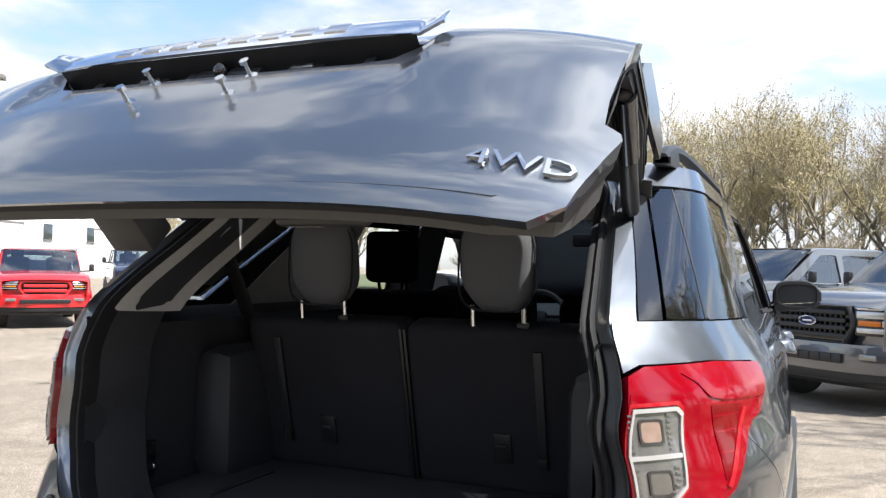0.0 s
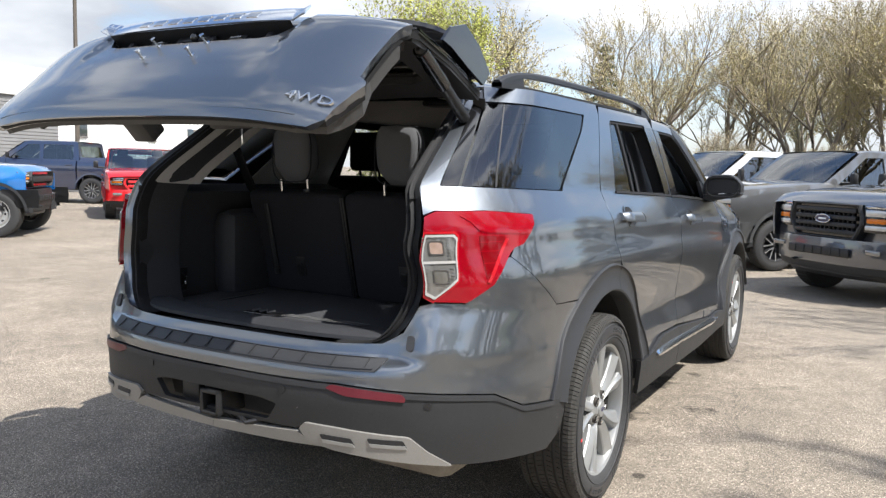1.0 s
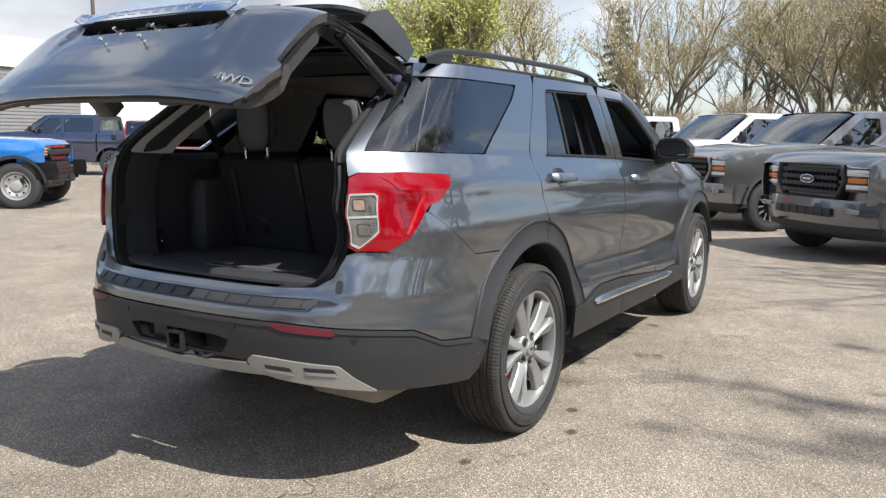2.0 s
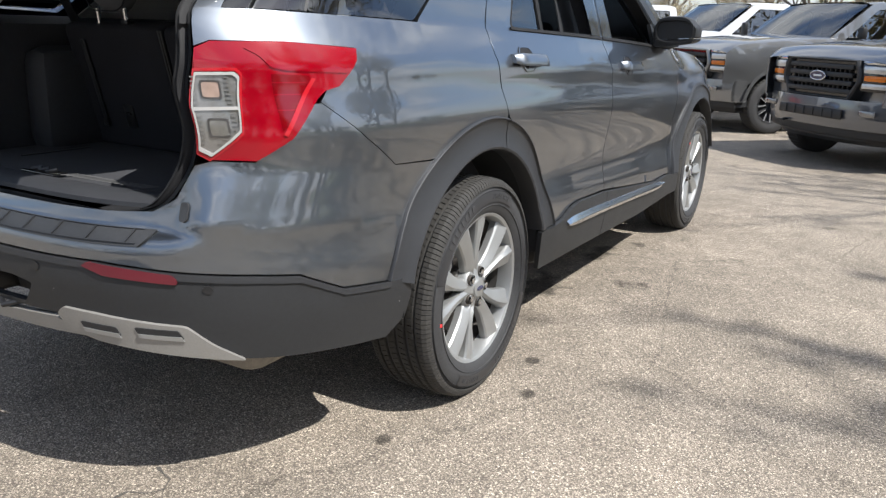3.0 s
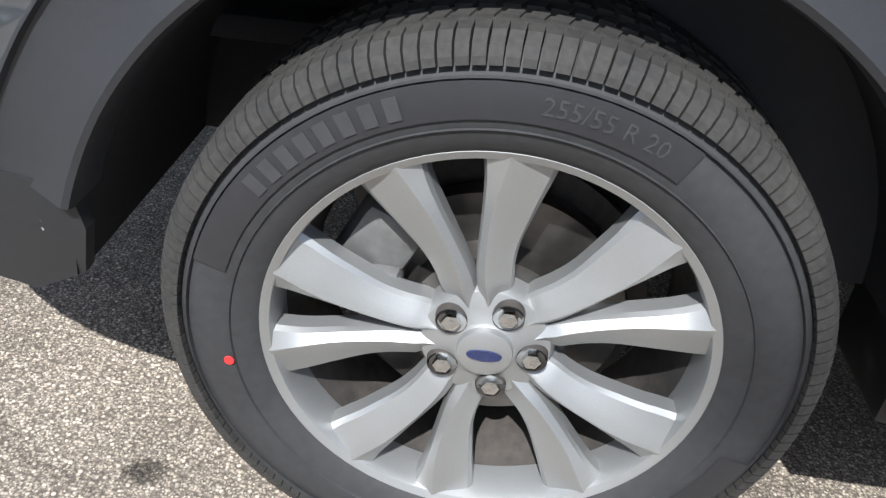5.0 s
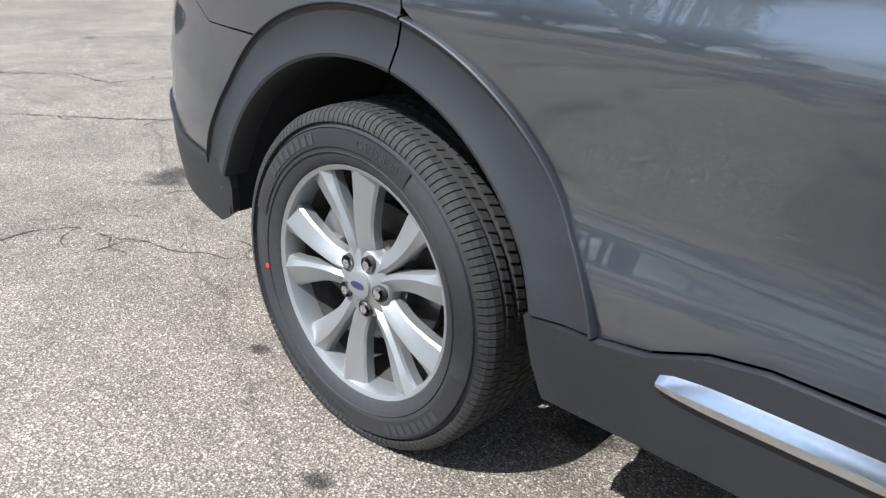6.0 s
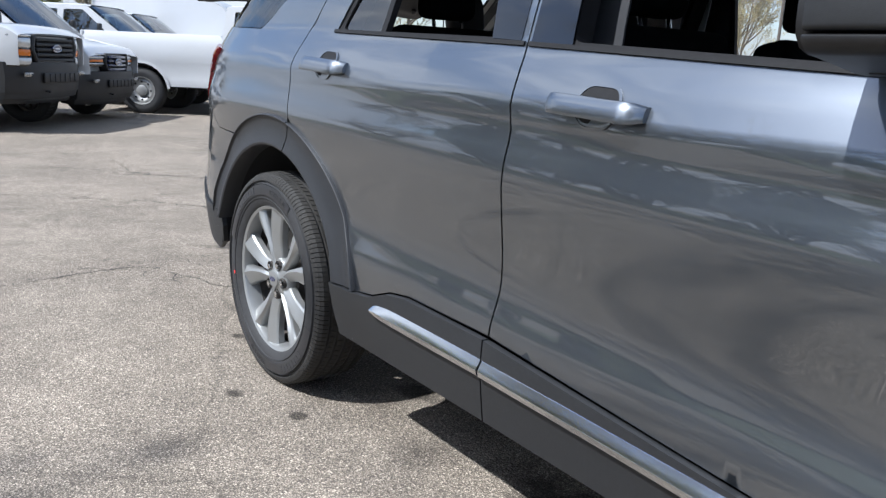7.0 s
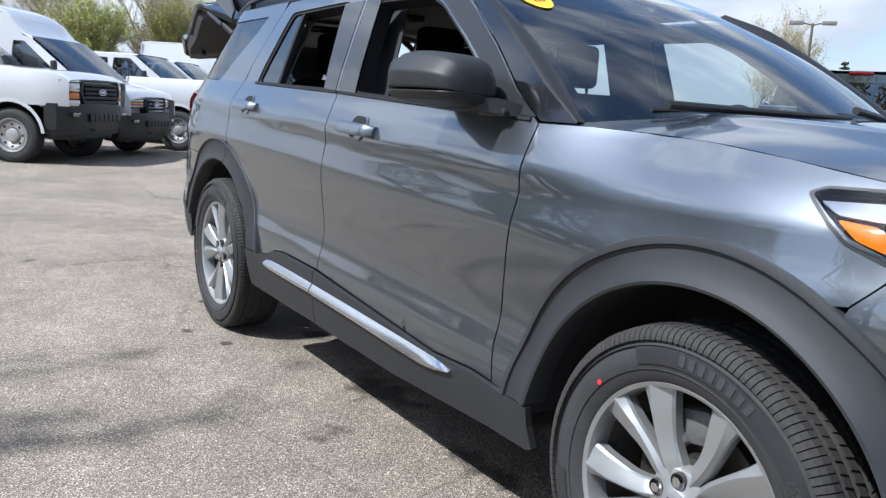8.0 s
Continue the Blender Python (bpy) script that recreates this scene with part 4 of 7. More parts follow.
# headlamps
for side in (1, -1):
    hl = sheet("headlamp", rounded([(3.272, 1.088), (3.30, 1.097), (3.46, 1.10), (3.85, 1.06), (3.85, .985), (3.46, .975), (3.35, 1.012)], .012), body, LAMP_GLASS, car, "headlamp with amber corner", side=side, offset=.006, step=.04, thick=.02)
    sheet("lamp_housing", rounded([(3.268, 1.089), (3.30, 1.098), (3.46, 1.103), (3.86, 1.062), (3.86, .98), (3.46, .97), (3.345, 1.01)], .012), body, GLOSS_BLACK, hl, side=side, offset=-.035, step=.04, thick=0)
    sheet("lamp_bezel", rounded([(3.258, 1.09), (3.30, 1.104), (3.46, 1.108), (3.86, 1.066), (3.86, .975), (3.45, .965), (3.34, 1.008)], .012), body, BLACK, hl, side=side, step=.04, thick=.04, offset=.002,
          holes=[rounded([(3.270, 1.088), (3.302, 1.099), (3.46, 1.103), (3.84, 1.061), (3.84, .985), (3.455, .973), (3.348, 1.011)], .012)])
    sheet("indicator", rounded([(3.325, 1.055), (3.40, 1.05), (3.46, 1.0), (3.46, .985), (3.36, 1.018)], .008), body, AMBER, hl, "amber corner lens", side=side, offset=-.012, step=.03, thick=.02)
    sheet("lamp_reflector", rounded([(3.285, 1.084), (3.46, 1.092), (3.60, 1.078), (3.60, 1.05), (3.46, 1.056), (3.325, 1.062)], .008), body, CHROME, hl, side=side, offset=-.012, step=.03, thick=.02)

# door handles with their cups, and the mirrors
def door_handle(parent, y0, y1, z, side):
    mid = (y0 + y1) / 2
    x, _, _ = body(mid, z)
    lean = math.atan2(body(mid, z - .04)[0] - body(mid, z + .04)[0], .08)
    bm = bmesh.new()
    rings = []
    for k in range(17):
        t = k / 16
        y = y0 + (y1 - y0) * t
        end = abs(2 * t - 1)
        fat = .0215 * (1 - .30 * max(0, (end - .80) / .20) ** 1.5)
        stand = .030 * (1 - max(0, (end - .60) / .40) ** 3) + .004
        zc = z - .042 * (y - mid)
        ring = []
        for j in range(16):
            a = 2 * math.pi * (j + .5) / 16
            r = (abs(math.cos(a)) ** 4 + abs(math.sin(a)) ** 4) ** -.25
            up, out = fat * r * math.sin(a), .0105 * r * math.cos(a)
            ring.append((side * (x + stand + out - up * math.sin(lean) - .10 * max(0, up) ** 1.0), y, zc + up))
        rings.append(ring)
    loft(bm, rings)
    h = part("door_handle", bm, PAINT, parent, "body-coloured pull handle")
    cup = rounded([(mid - .070, z - .010), (mid - .058, z + .030), (mid - .036, z + .046), (mid + .038, z + .043), (mid + .056, z + .026), (mid + .062, z - .010), (mid + .034, z - .044), (mid - .034, z - .044)], .016)
    # flat near-black sheet paints the shade in the cup's upper half
    sheet("handle_cup", cup, body, SEAL, h, side=side, offset=.002, step=.03, thick=.003)
    sheet("cup_bowl", [(a, b) for a, b in cup if b < z + .001], body, PAINT, h, side=side, offset=.003, step=.03, thick=.003)
    sheet("cup_rim", cup, body, PAINT, h, side=side, offset=.004, step=.03, thick=.006, holes=[[(mid - .005 + (a - mid + .005) * .9, z - .004 + (b - z + .004) * .9) for a, b in cup]])


for ob in list(car.children):
    if ob.name.startswith("rear_door"):
        side = 1 if ob.data.vertices[0].co.x > 0 else -1
        door_handle(ob, .215, .475, 1.168, side)
    elif ob.name.startswith("front_door"):
        side = 1 if ob.data.vertices[0].co.x > 0 else -1
        door_handle(ob, 1.375, 1.635, 1.118, side)
        mirror = part("door_mirror", boxed((.075, .13, .026), (side * .900, 2.27, 1.203), .01), BLACK, ob, "dark grained door mirror")
        shells = (("mirror_cap", [(-1, -.46), (-1, .30), (-.80, .80), (-.50, .97), (.30, 1), (.62, .86), (1, .32), (1, -.26)], "dark grey plastic mirror cap"),
                  ("mirror_shell", [(-1, -.51), (1, -.31), (.97, -.47), (.80, -.62), (-.55, -.92), (-.95, -.90)], "black lower shell of the mirror"))
        for name, shape, words in shells:
            shape = rounded(shape, .10, 4)
            bm = bmesh.new()
            rings = []
            for y, f in ((2.02, .95), (2.03, .985), (2.06, 1), (2.12, .985), (2.17, .95), (2.215, .90), (2.245, .83), (2.268, .72), (2.280, .55), (2.284, .30)):
                rings.append([(side * (1.015 - .01 * (y - 2.02) / .26 + .116 * f * u), y, 1.280 + .086 * (f * (v + .35) - .35)) for u, v in shape])
            loft(bm, rings)
            part(name, bm, CLADDING if name == "mirror_cap" else BLACK, mirror, words, sharp=32)
        bm = bmesh.new()
        rings = []
        for y, hw, hh in ((2.03, .097, .060), (2.005, .100, .063), (2.005, .093, .056), (2.024, .089, .052)):
            ring = []
            for j in range(24):
                a = 2 * math.pi * j / 24
                ca, sa = math.cos(a), math.sin(a)
                r = (abs(ca) ** 3.6 + abs(sa) ** 3.6) ** (-1 / 3.6)
                ring.append((side * 1.015 + hw * r * ca, y, 1.287 + hh * r * sa))
            rings.append(ring)
        loft(bm, rings, caps=False)
        part("mirror_frame", bm, BLACK, mirror, sharp=40)
        bm = bmesh.new()
        face = [bm.verts.new(p) for p in reversed(rings[-1])]
        bm.faces.new(face)
        for q in face:
            q.co.y += .004 * (q.co.z - 1.287) / .06
        part("mirror_glass", bm, MIRROR, mirror, "mirror glass")
        bm = bmesh.new()
        rings = []
        for x, y0, y1, z0, z1 in ((.880, 2.16, 2.36, 1.190, 1.222), (.91, 2.12, 2.345, 1.195, 1.232), (.94, 2.07, 2.31, 1.199, 1.240), (.98, 2.05, 2.27, 1.204, 1.240)):
            rings.append([(side * x, y0, z0), (side * x, y1, z0), (side * x, y1, z1), (side * x, y0, z1)])
        loft(bm, rings)
        part("mirror_arm", bm, BLACK, mirror)
        sheet("mirror_sail", [(2.305, 1.197), (2.12, 1.325), (2.095, 1.322), (2.10, 1.205)], body, CLADDING, mirror, side=side, offset=-.003, step=.05, thick=.02)

# underbody, so that no light comes up through the floor
bm = bmesh.new()
box(bm, (1.06, 3.6, .10), (0, 1.55, .33), .03)
box(bm, (1.80, 1.86, .10), (0, 1.54, .36), .03)
box(bm, (1.2, .55, .18), (0, -.78, .56), .03)
part("floor_pan", bm, BLACK, car)
for side in (1, -1):
    shock = part("shock_absorber", tubed([(side * .70, .02, .42), (side * .66, .05, .62), (side * .64, .07, .90)], .03, 12), CAST, car, "dull grey shock absorber inside the wheel arch")
    part("shock_mount", boxed((.10, .12, .05), (side * .66, .07, .86), .012), CAST, shock)
    part("link_arm", tubed([(side * .40, .05, .36), (side * .72, .02, .36)], .028, 10), CAST, car)
part("rear_axle", tubed([(-.78, 0, .385), (.78, 0, .385)], .05, 12), SHADED_IRON, car)
part("front_axle", tubed([(-.78, 3.04, .385), (.78, 3.04, .385)], .05, 12), SHADED_IRON, car)
part("silencer", boxed((.36, .28, .15), (.55, -.76, .395), .05), EXHAUST, car, "dull metal silencer under the bumper")
for side in (1, -1):
    part("mud_guard", boxed((.18, .03, .17), (side * .82, .505, .40), .012), BLACK, car)

# tow hitch, step pad, skid trim, reflectors, sensors
def rear_sheet(name, pts, mat, label="", **k):
    return sheet(name, pts, body, mat, car, label, **k)


rear_sheet("hitch_recess", [(-1.44, .50), (-1.42, .62), (-1.55, .65), (-1.98, .65), (-2.12, .62), (-2.10, .50)], LINER, offset=-.10, step=.06, thick=.006)
bm = bmesh.new()
for dx, dz, sx, sz in ((0, .036, .085, .013), (0, -.036, .085, .013), (.036, 0, .013, .085), (-.036, 0, .013, .085)):
    box(bm, (sx, .14, sz), (dx, -1.172, .560 + dz), .004)
part("tow_hitch", bm, BLACK, car, "black square tow hitch receiver")
part("hitch_plug", boxed((.085, .035, .075), (-.14, -1.175, .572), .012), BLACK, car)
part("hitch_loop", tubed([(.09, -1.2, .53), (.16, -1.235, .52), (.2, -1.2, .53)], .008, 8), BLACK, car)
for side in (1, -1):
    trim = rear_sheet("skid_trim", rounded([(-1.41, .535), (-1.39, .556), (-1.30, .552), (-1.083, .531), (-1.03, .48), (-.955, .428), (-1.05, .442), (-1.30, .476), (-1.385, .500)], .01), SATIN, "satin silver skid trim on the lower bumper", side=side, offset=.014, step=.03, thick=.03)
    for a, b in ((-1.34, -1.245), (-1.20, -1.10)):
        sheet("trim_slot", rounded([(a, .527), (b, .522), (b + .012, .497), (a + .012, .503)], .006), body, CLADDING, trim, side=side, offset=.0165, step=.03, thick=.004)
        sheet("slot_ledge", [(a + .008, .511), (b + .006, .506), (b + .012, .494), (a + .012, .500)], body, ALLOY, trim, side=side, offset=.0185, step=.03, thick=.004)
    rear_sheet("rear_reflector", rounded([(-1.318, .672), (-1.30, .684), (-1.10, .666), (-1.088, .655), (-1.09, .642), (-1.26, .653)], .005), REFLECTOR, "dull red reflector strip", side=side, offset=.010, step=.03, thick=.01)
    for s, z in ((-1.027, .627), (-1.467, .650)):
        c = [(s + .0115 * math.cos(2 * math.pi * k / 16), z + .0115 * math.sin(2 * math.pi * k / 16)) for k in range(16)]
        rear_sheet("parking_sensor", c, BLACK, side=side, offset=.0065, step=.03, thick=.003)
    rear_sheet("lower_lip", [(-1.385, .505), (-1.33, .482), (-1.77, .474), (-1.77, .503), (-1.42, .522)], SATIN, side=side, offset=.010, step=.06)
# ribbed step pad laid on the sloping top of the bumper
def across(right):
    end = 2 * (Y0 - math.pi / 2)
    return right + [(end - a, b) for a, b in reversed(right)]


pad = sheet("step_pad", rounded(across([(-1.172, .729), (-1.150, .764)]), .004), body, PAD, car, "ribbed dark step pad on the bumper", step=.045, offset=.008, thick=.010)
for k in range(12):
    s = -1.21 - 1.12 * k / 11
    sheet("pad_rib", [(s, .736), (s + .006, .736), (s + .010, .760), (s + .004, .760)], body, FLARE, pad, step=.03, offset=.011, thick=.003)
for z in (.7345, .7610):
    sheet("pad_rib", across([(-1.18, z), (-1.18, z + .0015)]), body, FLARE, pad, step=.05, offset=.0105, thick=.003)


# ---- wheels ----
def spoke_shape(bm, mid, sg):
    """One spoke of a pair: its inner edge leaves the pair's middle line towards the rim, its outer edge flares; mid in degrees."""
    a = radians(mid)
    u, v = Vector((0, math.cos(a), math.sin(a))), Vector((0, -math.sin(a), math.cos(a))) * sg
    rings = []
    for k in range(19):
        p = .036 + (.2640 - .036) * (k / 18) ** .85
        near = table([(.03, .0), (.088, .0004), (.11, .0030), (.15, .0115), (.20, .0225), (.232, .0285), (.250, .0300), (.266, .0310)], p)
        away = table([(.03, .020), (.06, .034), (.085, .0425), (.10, .0445), (.12, .0475), (.15, .0560), (.19, .0740), (.215, .0860), (.232, .0950), (.250, .1040), (.266, .1115)], p)
        top = table([(.03, -.030), (.065, -.034), (.085, -.029), (.12, -.026), (.17, -.022), (.215, -.0180), (.24, -.0175), (.266, -.0165)], p)
        bend = .026 * (p - .036) / .22
        ridge = table([(.03, .40), (.10, .30), (.18, .24), (.22, .30), (.258, .40)], p)
        ring = []
        for f, q in ((0, -.040), (0, -.018), (.05, -.010), (ridge - .03, -.0005), (ridge + .03, -.0012), (.62, -.0085), (.93, -.0165), (1.0, -.023), (1.0, -.046)):
            ring.append(u * (p - bend * f * f) + v * (near + (away - near) * f) + Vector((top + q, 0, 0)))
        rings.append(ring)
    loft(bm, rings)


def build_wheel(name, turn):
    """A 20-inch wheel that faces +x, centred on its axle; turn: degrees by which the spokes are rolled."""
    wheel = thing(name, "silver ten-spoke alloy wheel with an all-season tyre", "wheel")
    wheel.parent = car
    bm = bmesh.new()
    tyre_section = [(-.225, .262), (-.240, .285), (-.250, .32), (-.246, .352), (-.236, .374), (-.222, .3845), (-.045, .3845), (-.020, .374), (-.006, .354), (.000, .335), (.002, .318), (-.002, .292), (-.010, .2765), (-.016, .268), (-.03, .262)]
    lathe(bm, tyre_section, 96)
    tyre = part("tyre", bm, RUBBER, wheel, "black radial tyre", sharp=60)
    # tread: four ribs and two rows of shoulder blocks
    bm = bmesh.new()
    for x0, x1 in ((-.190, -.163), (-.153, -.124), (-.114, -.085), (-.075, -.050)):
        lathe(bm, [(x0, .380), (x0 + .002, .391), (x1 - .002, .391), (x1, .380)], 96)
        m = 104
        for k in range(m):
            a = 2 * math.pi * (k + .5 * (x0 > -.12)) / m
            c = Vector((0, math.cos(a), math.sin(a)))
            v = Vector((0, -math.sin(a), math.cos(a)))
            sk = .006 if x0 > -.12 else -.006
            q = [c * .3895 - v * .0086 + Vector((x0 + .003, 0, 0)), c * .3895 + v * .0086 + Vector((x0 + .003, 0, 0)), c * .3895 + v * (.0086 + sk) + Vector((x1 - .003, 0, 0)), c * .3895 - v * (.0086 - sk) + Vector((x1 - .003, 0, 0))]
            o = c * .0042
            lo, hi = [bm.verts.new(p) for p in q], [bm.verts.new(p + o) for p in q]
            bm.faces.new(hi)
            for i in range(4):
                bm.faces.new((lo[i], lo[(i + 1) % 4], hi[(i + 1) % 4], hi[i]))
    m = 148
    for sgn, base in ((1, -.042), (-1, -.198)):
        for k in range(m):
            a0 = 2 * math.pi * k / m
            wide = 2 * math.pi / m * .84
            ring_a, ring_b = [], []
            aa, ab = a0, a0 + wide
            for ang, store in ((aa, ring_a), (ab, ring_b)):
                sk = .010
                for dx, r in ((0, .380), (0, .3925), (.020, .3905), (.033, .382), (.039, .371), (.041, .363), (.033, .361)):
                    an = ang + sgn * sk * dx / .04
                    store.append(bm.verts.new((base + sgn * dx, r * math.cos(an), r * math.sin(an))))
            nn = len(ring_a)
            for i in range(nn - 1):
                bm.faces.new((ring_a[i], ring_a[i + 1], ring_b[i + 1], ring_b[i]))
            bm.faces.new(ring_a[::-1])
            bm.faces.new(ring_b)
    part("tread", bm, TREAD, tyre, "dusty grooved tyre tread", smooth=False)
    # raised size marking and maker's plate as bars, beads of the side wall
    def on_wall(r0, ang):
        def place(v):
            a = ang - v.x / r0
            r = r0 + v.y
            x = -.0005 + .004 * (1 - ((r - .318) / .035) ** 2) + v.z + .0004
            return Vector((x, r * math.cos(a), r * math.sin(a)))
        return place
    for ang in (62, 242):
        bm = bmesh.new()
        add_shape(bm, *text_shape("255/55 R 20", .026, .0011), on_wall(.330, radians(ang + turn)))
        part("size_marking", bm, LETTER, tyre, smooth=False)
    for ang in (113, 293):
        bm = bmesh.new()
        for k in range(8):
            place = on_wall(.331, radians(ang + turn + 15 - 4.3 * k))
            w = .0075
            for x0, x1, y0, y1 in ((-w, w, -.012, .012),):
                add_shape(bm, [Vector(p) for p in ((x0, y0, 0), (x1, y0, 0), (x1, y1, 0), (x0, y1, 0), (x0, y0, .0016), (x1, y0, .0016), (x1, y1, .0016), (x0, y1, .0016))],
                          [(4, 5, 6, 7), (0, 1, 5, 4), (1, 2, 6, 5), (2, 3, 7, 6), (3, 0, 4, 7)], place)
        part("maker_marking", bm, LETTER, tyre, smooth=False)
    for ang in (98, 278):
        bm = bmesh.new()
        rows = []
        for k in range(25):
            a = radians(ang + turn - 52 + 104 * k / 24)
            rows.append([(-.0002 + .004 * (1 - ((r - .318) / .035) ** 2), r * math.cos(a), r * math.sin(a)) for r in (.3115, .320, .331, .342, .3495)])
        loft(bm, rows, closed=False)
        part("marking_band", bm, BAND, tyre, smooth=True)
    bm = bmesh.new()
    for r0 in (.300, .3515):
        lathe(bm, [(-.004 + .004 * (1 - ((r0 - .318) / .035) ** 2), r0 - .0012), (.0006 + .004 * (1 - ((r0 - .318) / .035) ** 2) * .6, r0), (-.004 + .004 * (1 - ((r0 - .318) / .035) ** 2), r0 + .0012)], 96)
    part("wall_bead", bm, RUBBER, tyre)
    bm = bmesh.new()
    a = radians(175 + turn)
    c = Vector((.0022, .307 * math.cos(a), .307 * math.sin(a)))
    bmesh.ops.create_cone(bm, cap_ends=True, segments=14, radius1=.0065, radius2=.006, depth=.0016, matrix=Matrix.Translation(c) @ Matrix.Rotation(math.pi / 2, 4, "Y"))
    part("paint_dot", bm, RED_DOT, tyre, "red balance dot")
    # rim with its dished barrel
    bm = bmesh.new()
    lathe(bm, [(-.035, .264), (-.022, .2710), (-.0155, .2712), (-.0145, .2690), (-.0165, .2650), (-.0195, .2590), (-.030, .2560), (-.075, .2530)], 96)
    rim_bm = bm
    bm = bmesh.new()
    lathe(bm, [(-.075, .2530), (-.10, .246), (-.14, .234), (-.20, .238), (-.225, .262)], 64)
    # alloy barrel in dark iron: shade behind the spokes, and dirt, as colour
    part("barrel", bm, SHADED_IRON, wheel, "wheel barrel coloured dark for shade and dirt")
    bm = rim_bm
    rim = part("rim", bm, ALLOY, wheel, "silver painted alloy rim", sharp=40)
    for k in range(5):
        mid = 90 + 72 * k + turn
        for sg in (1, -1):
            bm = bmesh.new()
            spoke_shape(bm, mid, sg)
            part("spoke", bm, ALLOY, rim, sharp=16)
    bm = bmesh.new()
    lathe(bm, [(-.085, .0), (-.085, .082), (-.052, .084), (-.040, .078), (-.034, .060), (-.030, .040), (-.027, .036), (-.027, 0)], 60)
    part("hub", bm, ALLOY, rim, sharp=30)
    for k in range(5):
        a = radians(54 + 72 * k + turn)
        y, z = .0572 * math.cos(a), .0572 * math.sin(a)
        bm = bmesh.new()
        m4 = Matrix.Translation((-.0370, y, z)) @ Matrix.Rotation(math.pi / 2, 4, "Y")
        bmesh.ops.create_cone(bm, cap_ends=False, segments=24, radius1=.0205, radius2=.0185, depth=.020, matrix=m4)
        bmesh.ops.create_cone(bm, cap_ends=True, segments=24, radius1=.0165, radius2=.0165, depth=.006, matrix=Matrix.Translation((-.0375, y, z)) @ Matrix.Rotation(math.pi / 2, 4, "Y"))
        # dark ring and plate colour in the shade of the lug hole
        part("lug_seat", bm, SHADED_IRON, rim)
        bm = bmesh.new()
        bmesh.ops.create_cone(bm, cap_ends=True, segments=6, radius1=.0118, radius2=.0112, depth=.020, matrix=Matrix.Translation((-.033, y, z)) @ Matrix.Rotation(math.pi / 2, 4, "Y"))
        bmesh.ops.create_uvsphere(bm, u_segments=12, v_segments=6, radius=.0098, matrix=Matrix.Translation((-.0265, y, z)) @ Matrix.Diagonal((.5, 1, 1, 1)))
        part("lug_nut", bm, CHROME, rim, "chromed wheel nut", sharp=20)
    bm = bmesh.new()
    lathe(bm, [(-.027, .0345), (-.0215, .033), (-.0195, .028), (-.0185, 0)], 40)
    cap = part("centre_cap", bm, ALLOY, rim)
    bm = bmesh.new()
    ring = [(0, .0215 * math.cos(2 * math.pi * k / 32), .0085 * math.sin(2 * math.pi * k / 32)) for k in range(32)]
    loft(bm, [[(-.0185, b, c) for a, b, c in ring], [(-.0168, b * .96, c * .92) for a, b, c in ring]])
    part("cap_badge", bm, BADGE_BLUE, cap, "blue oval badge")
    # brake disc and caliper behind the spokes
    bm = bmesh.new()
    lathe(bm, [(-.135, .0), (-.135, .17), (-.128, .172), (-.115, .172), (-.108, .17), (-.108, .105), (-.075, .10), (-.07, 0)], 60)
    part("brake_disc", bm, STEEL, wheel, "machined brake disc", sharp=30)
    bm = bmesh.new()
    a = radians(152)
    box(bm, (.075, .085, .13), (-.115, .165 * math.cos(a), .165 * math.sin(a)), .018, Euler((a - math.pi, 0, 0)).to_matrix())
    box(bm, (.045, .05, .06), (-.085, .14 * math.cos(a + .2), .14 * math.sin(a + .2)), .014)
    part("brake_caliper", bm, CAST, wheel, "cast brake caliper")
    bm = bmesh.new()
    lathe(bm, [(-.14, .02), (-.145, .20), (-.15, .20), (-.16, .02)], 40)
    part("dust_shield", bm, SHADED_IRON, wheel)
    return wheel


WHEEL_FACE = .9775
rear_wheel = build_wheel("rear_wheel", 13.0)
rear_wheel.matrix_basis = pose(WHEEL_FACE, 0, WHEEL_Z + .003)
front_wheel = copy_thing(rear_wheel, pose(WHEEL_FACE, 3.04, WHEEL_Z + .003, -51.7))
front_wheel.name = "front_wheel"
left_rear = copy_thing(rear_wheel, pose(-WHEEL_FACE, 0, WHEEL_Z + .003, 0, 0, 180))
left_rear.name = "rear_wheel"
left_front = copy_thing(rear_wheel, pose(-WHEEL_FACE, 3.04, WHEEL_Z + .003, 0, 0, 180))
left_front.name = "front_wheel"


# ---- inside the car ----
def cushion(bm, size, at, turn=None):
    """An upholstered block: a box with a generous round."""
    box(bm, size, at, min(size) * .32, turn, segments=4)


# cargo floor and its sill
bm = bmesh.new()
box(bm, (1.16, .62, .02), (0, -.69, .795), .004)
floor_c = part("cargo_floor", bm, CARPET, car, "black carpeted cargo floor")
part("floor_lid_gap", boxed((.012, .26, .003), (-.40, -.66, .8065), .0), BLACK, floor_c)
bm = bmesh.new()
rings = []
for k in range(31):
    s = -1.14 - 1.26 * k / 30
    x, y, _ = body(s, .80)
    rings.append([(x * .955, y + .055, .775), (x * .95, y + .06, .812), (x * .93, y + .085, .826), (x * .90, y + .15, .824), (x * .90, y + .165, .80)])
loft(bm, rings, closed=False)
sill = part("cargo_sill", bm, TRIM, car, "black moulded sill trim", sharp=40)
for k in range(14):
    part("sill_rib", boxed((.004, .05, .003), (.10 + .024 * k, -.962 + .0015 * k, .8265), .001, segments=1, turn=Euler((0, 0, -.5)).to_matrix()), TRIM_LIGHT, sill)
part("latch_recess", boxed((.15, .05, .006), (0.0, -.975, .8245), .002), GLOSS_BLACK, sill)
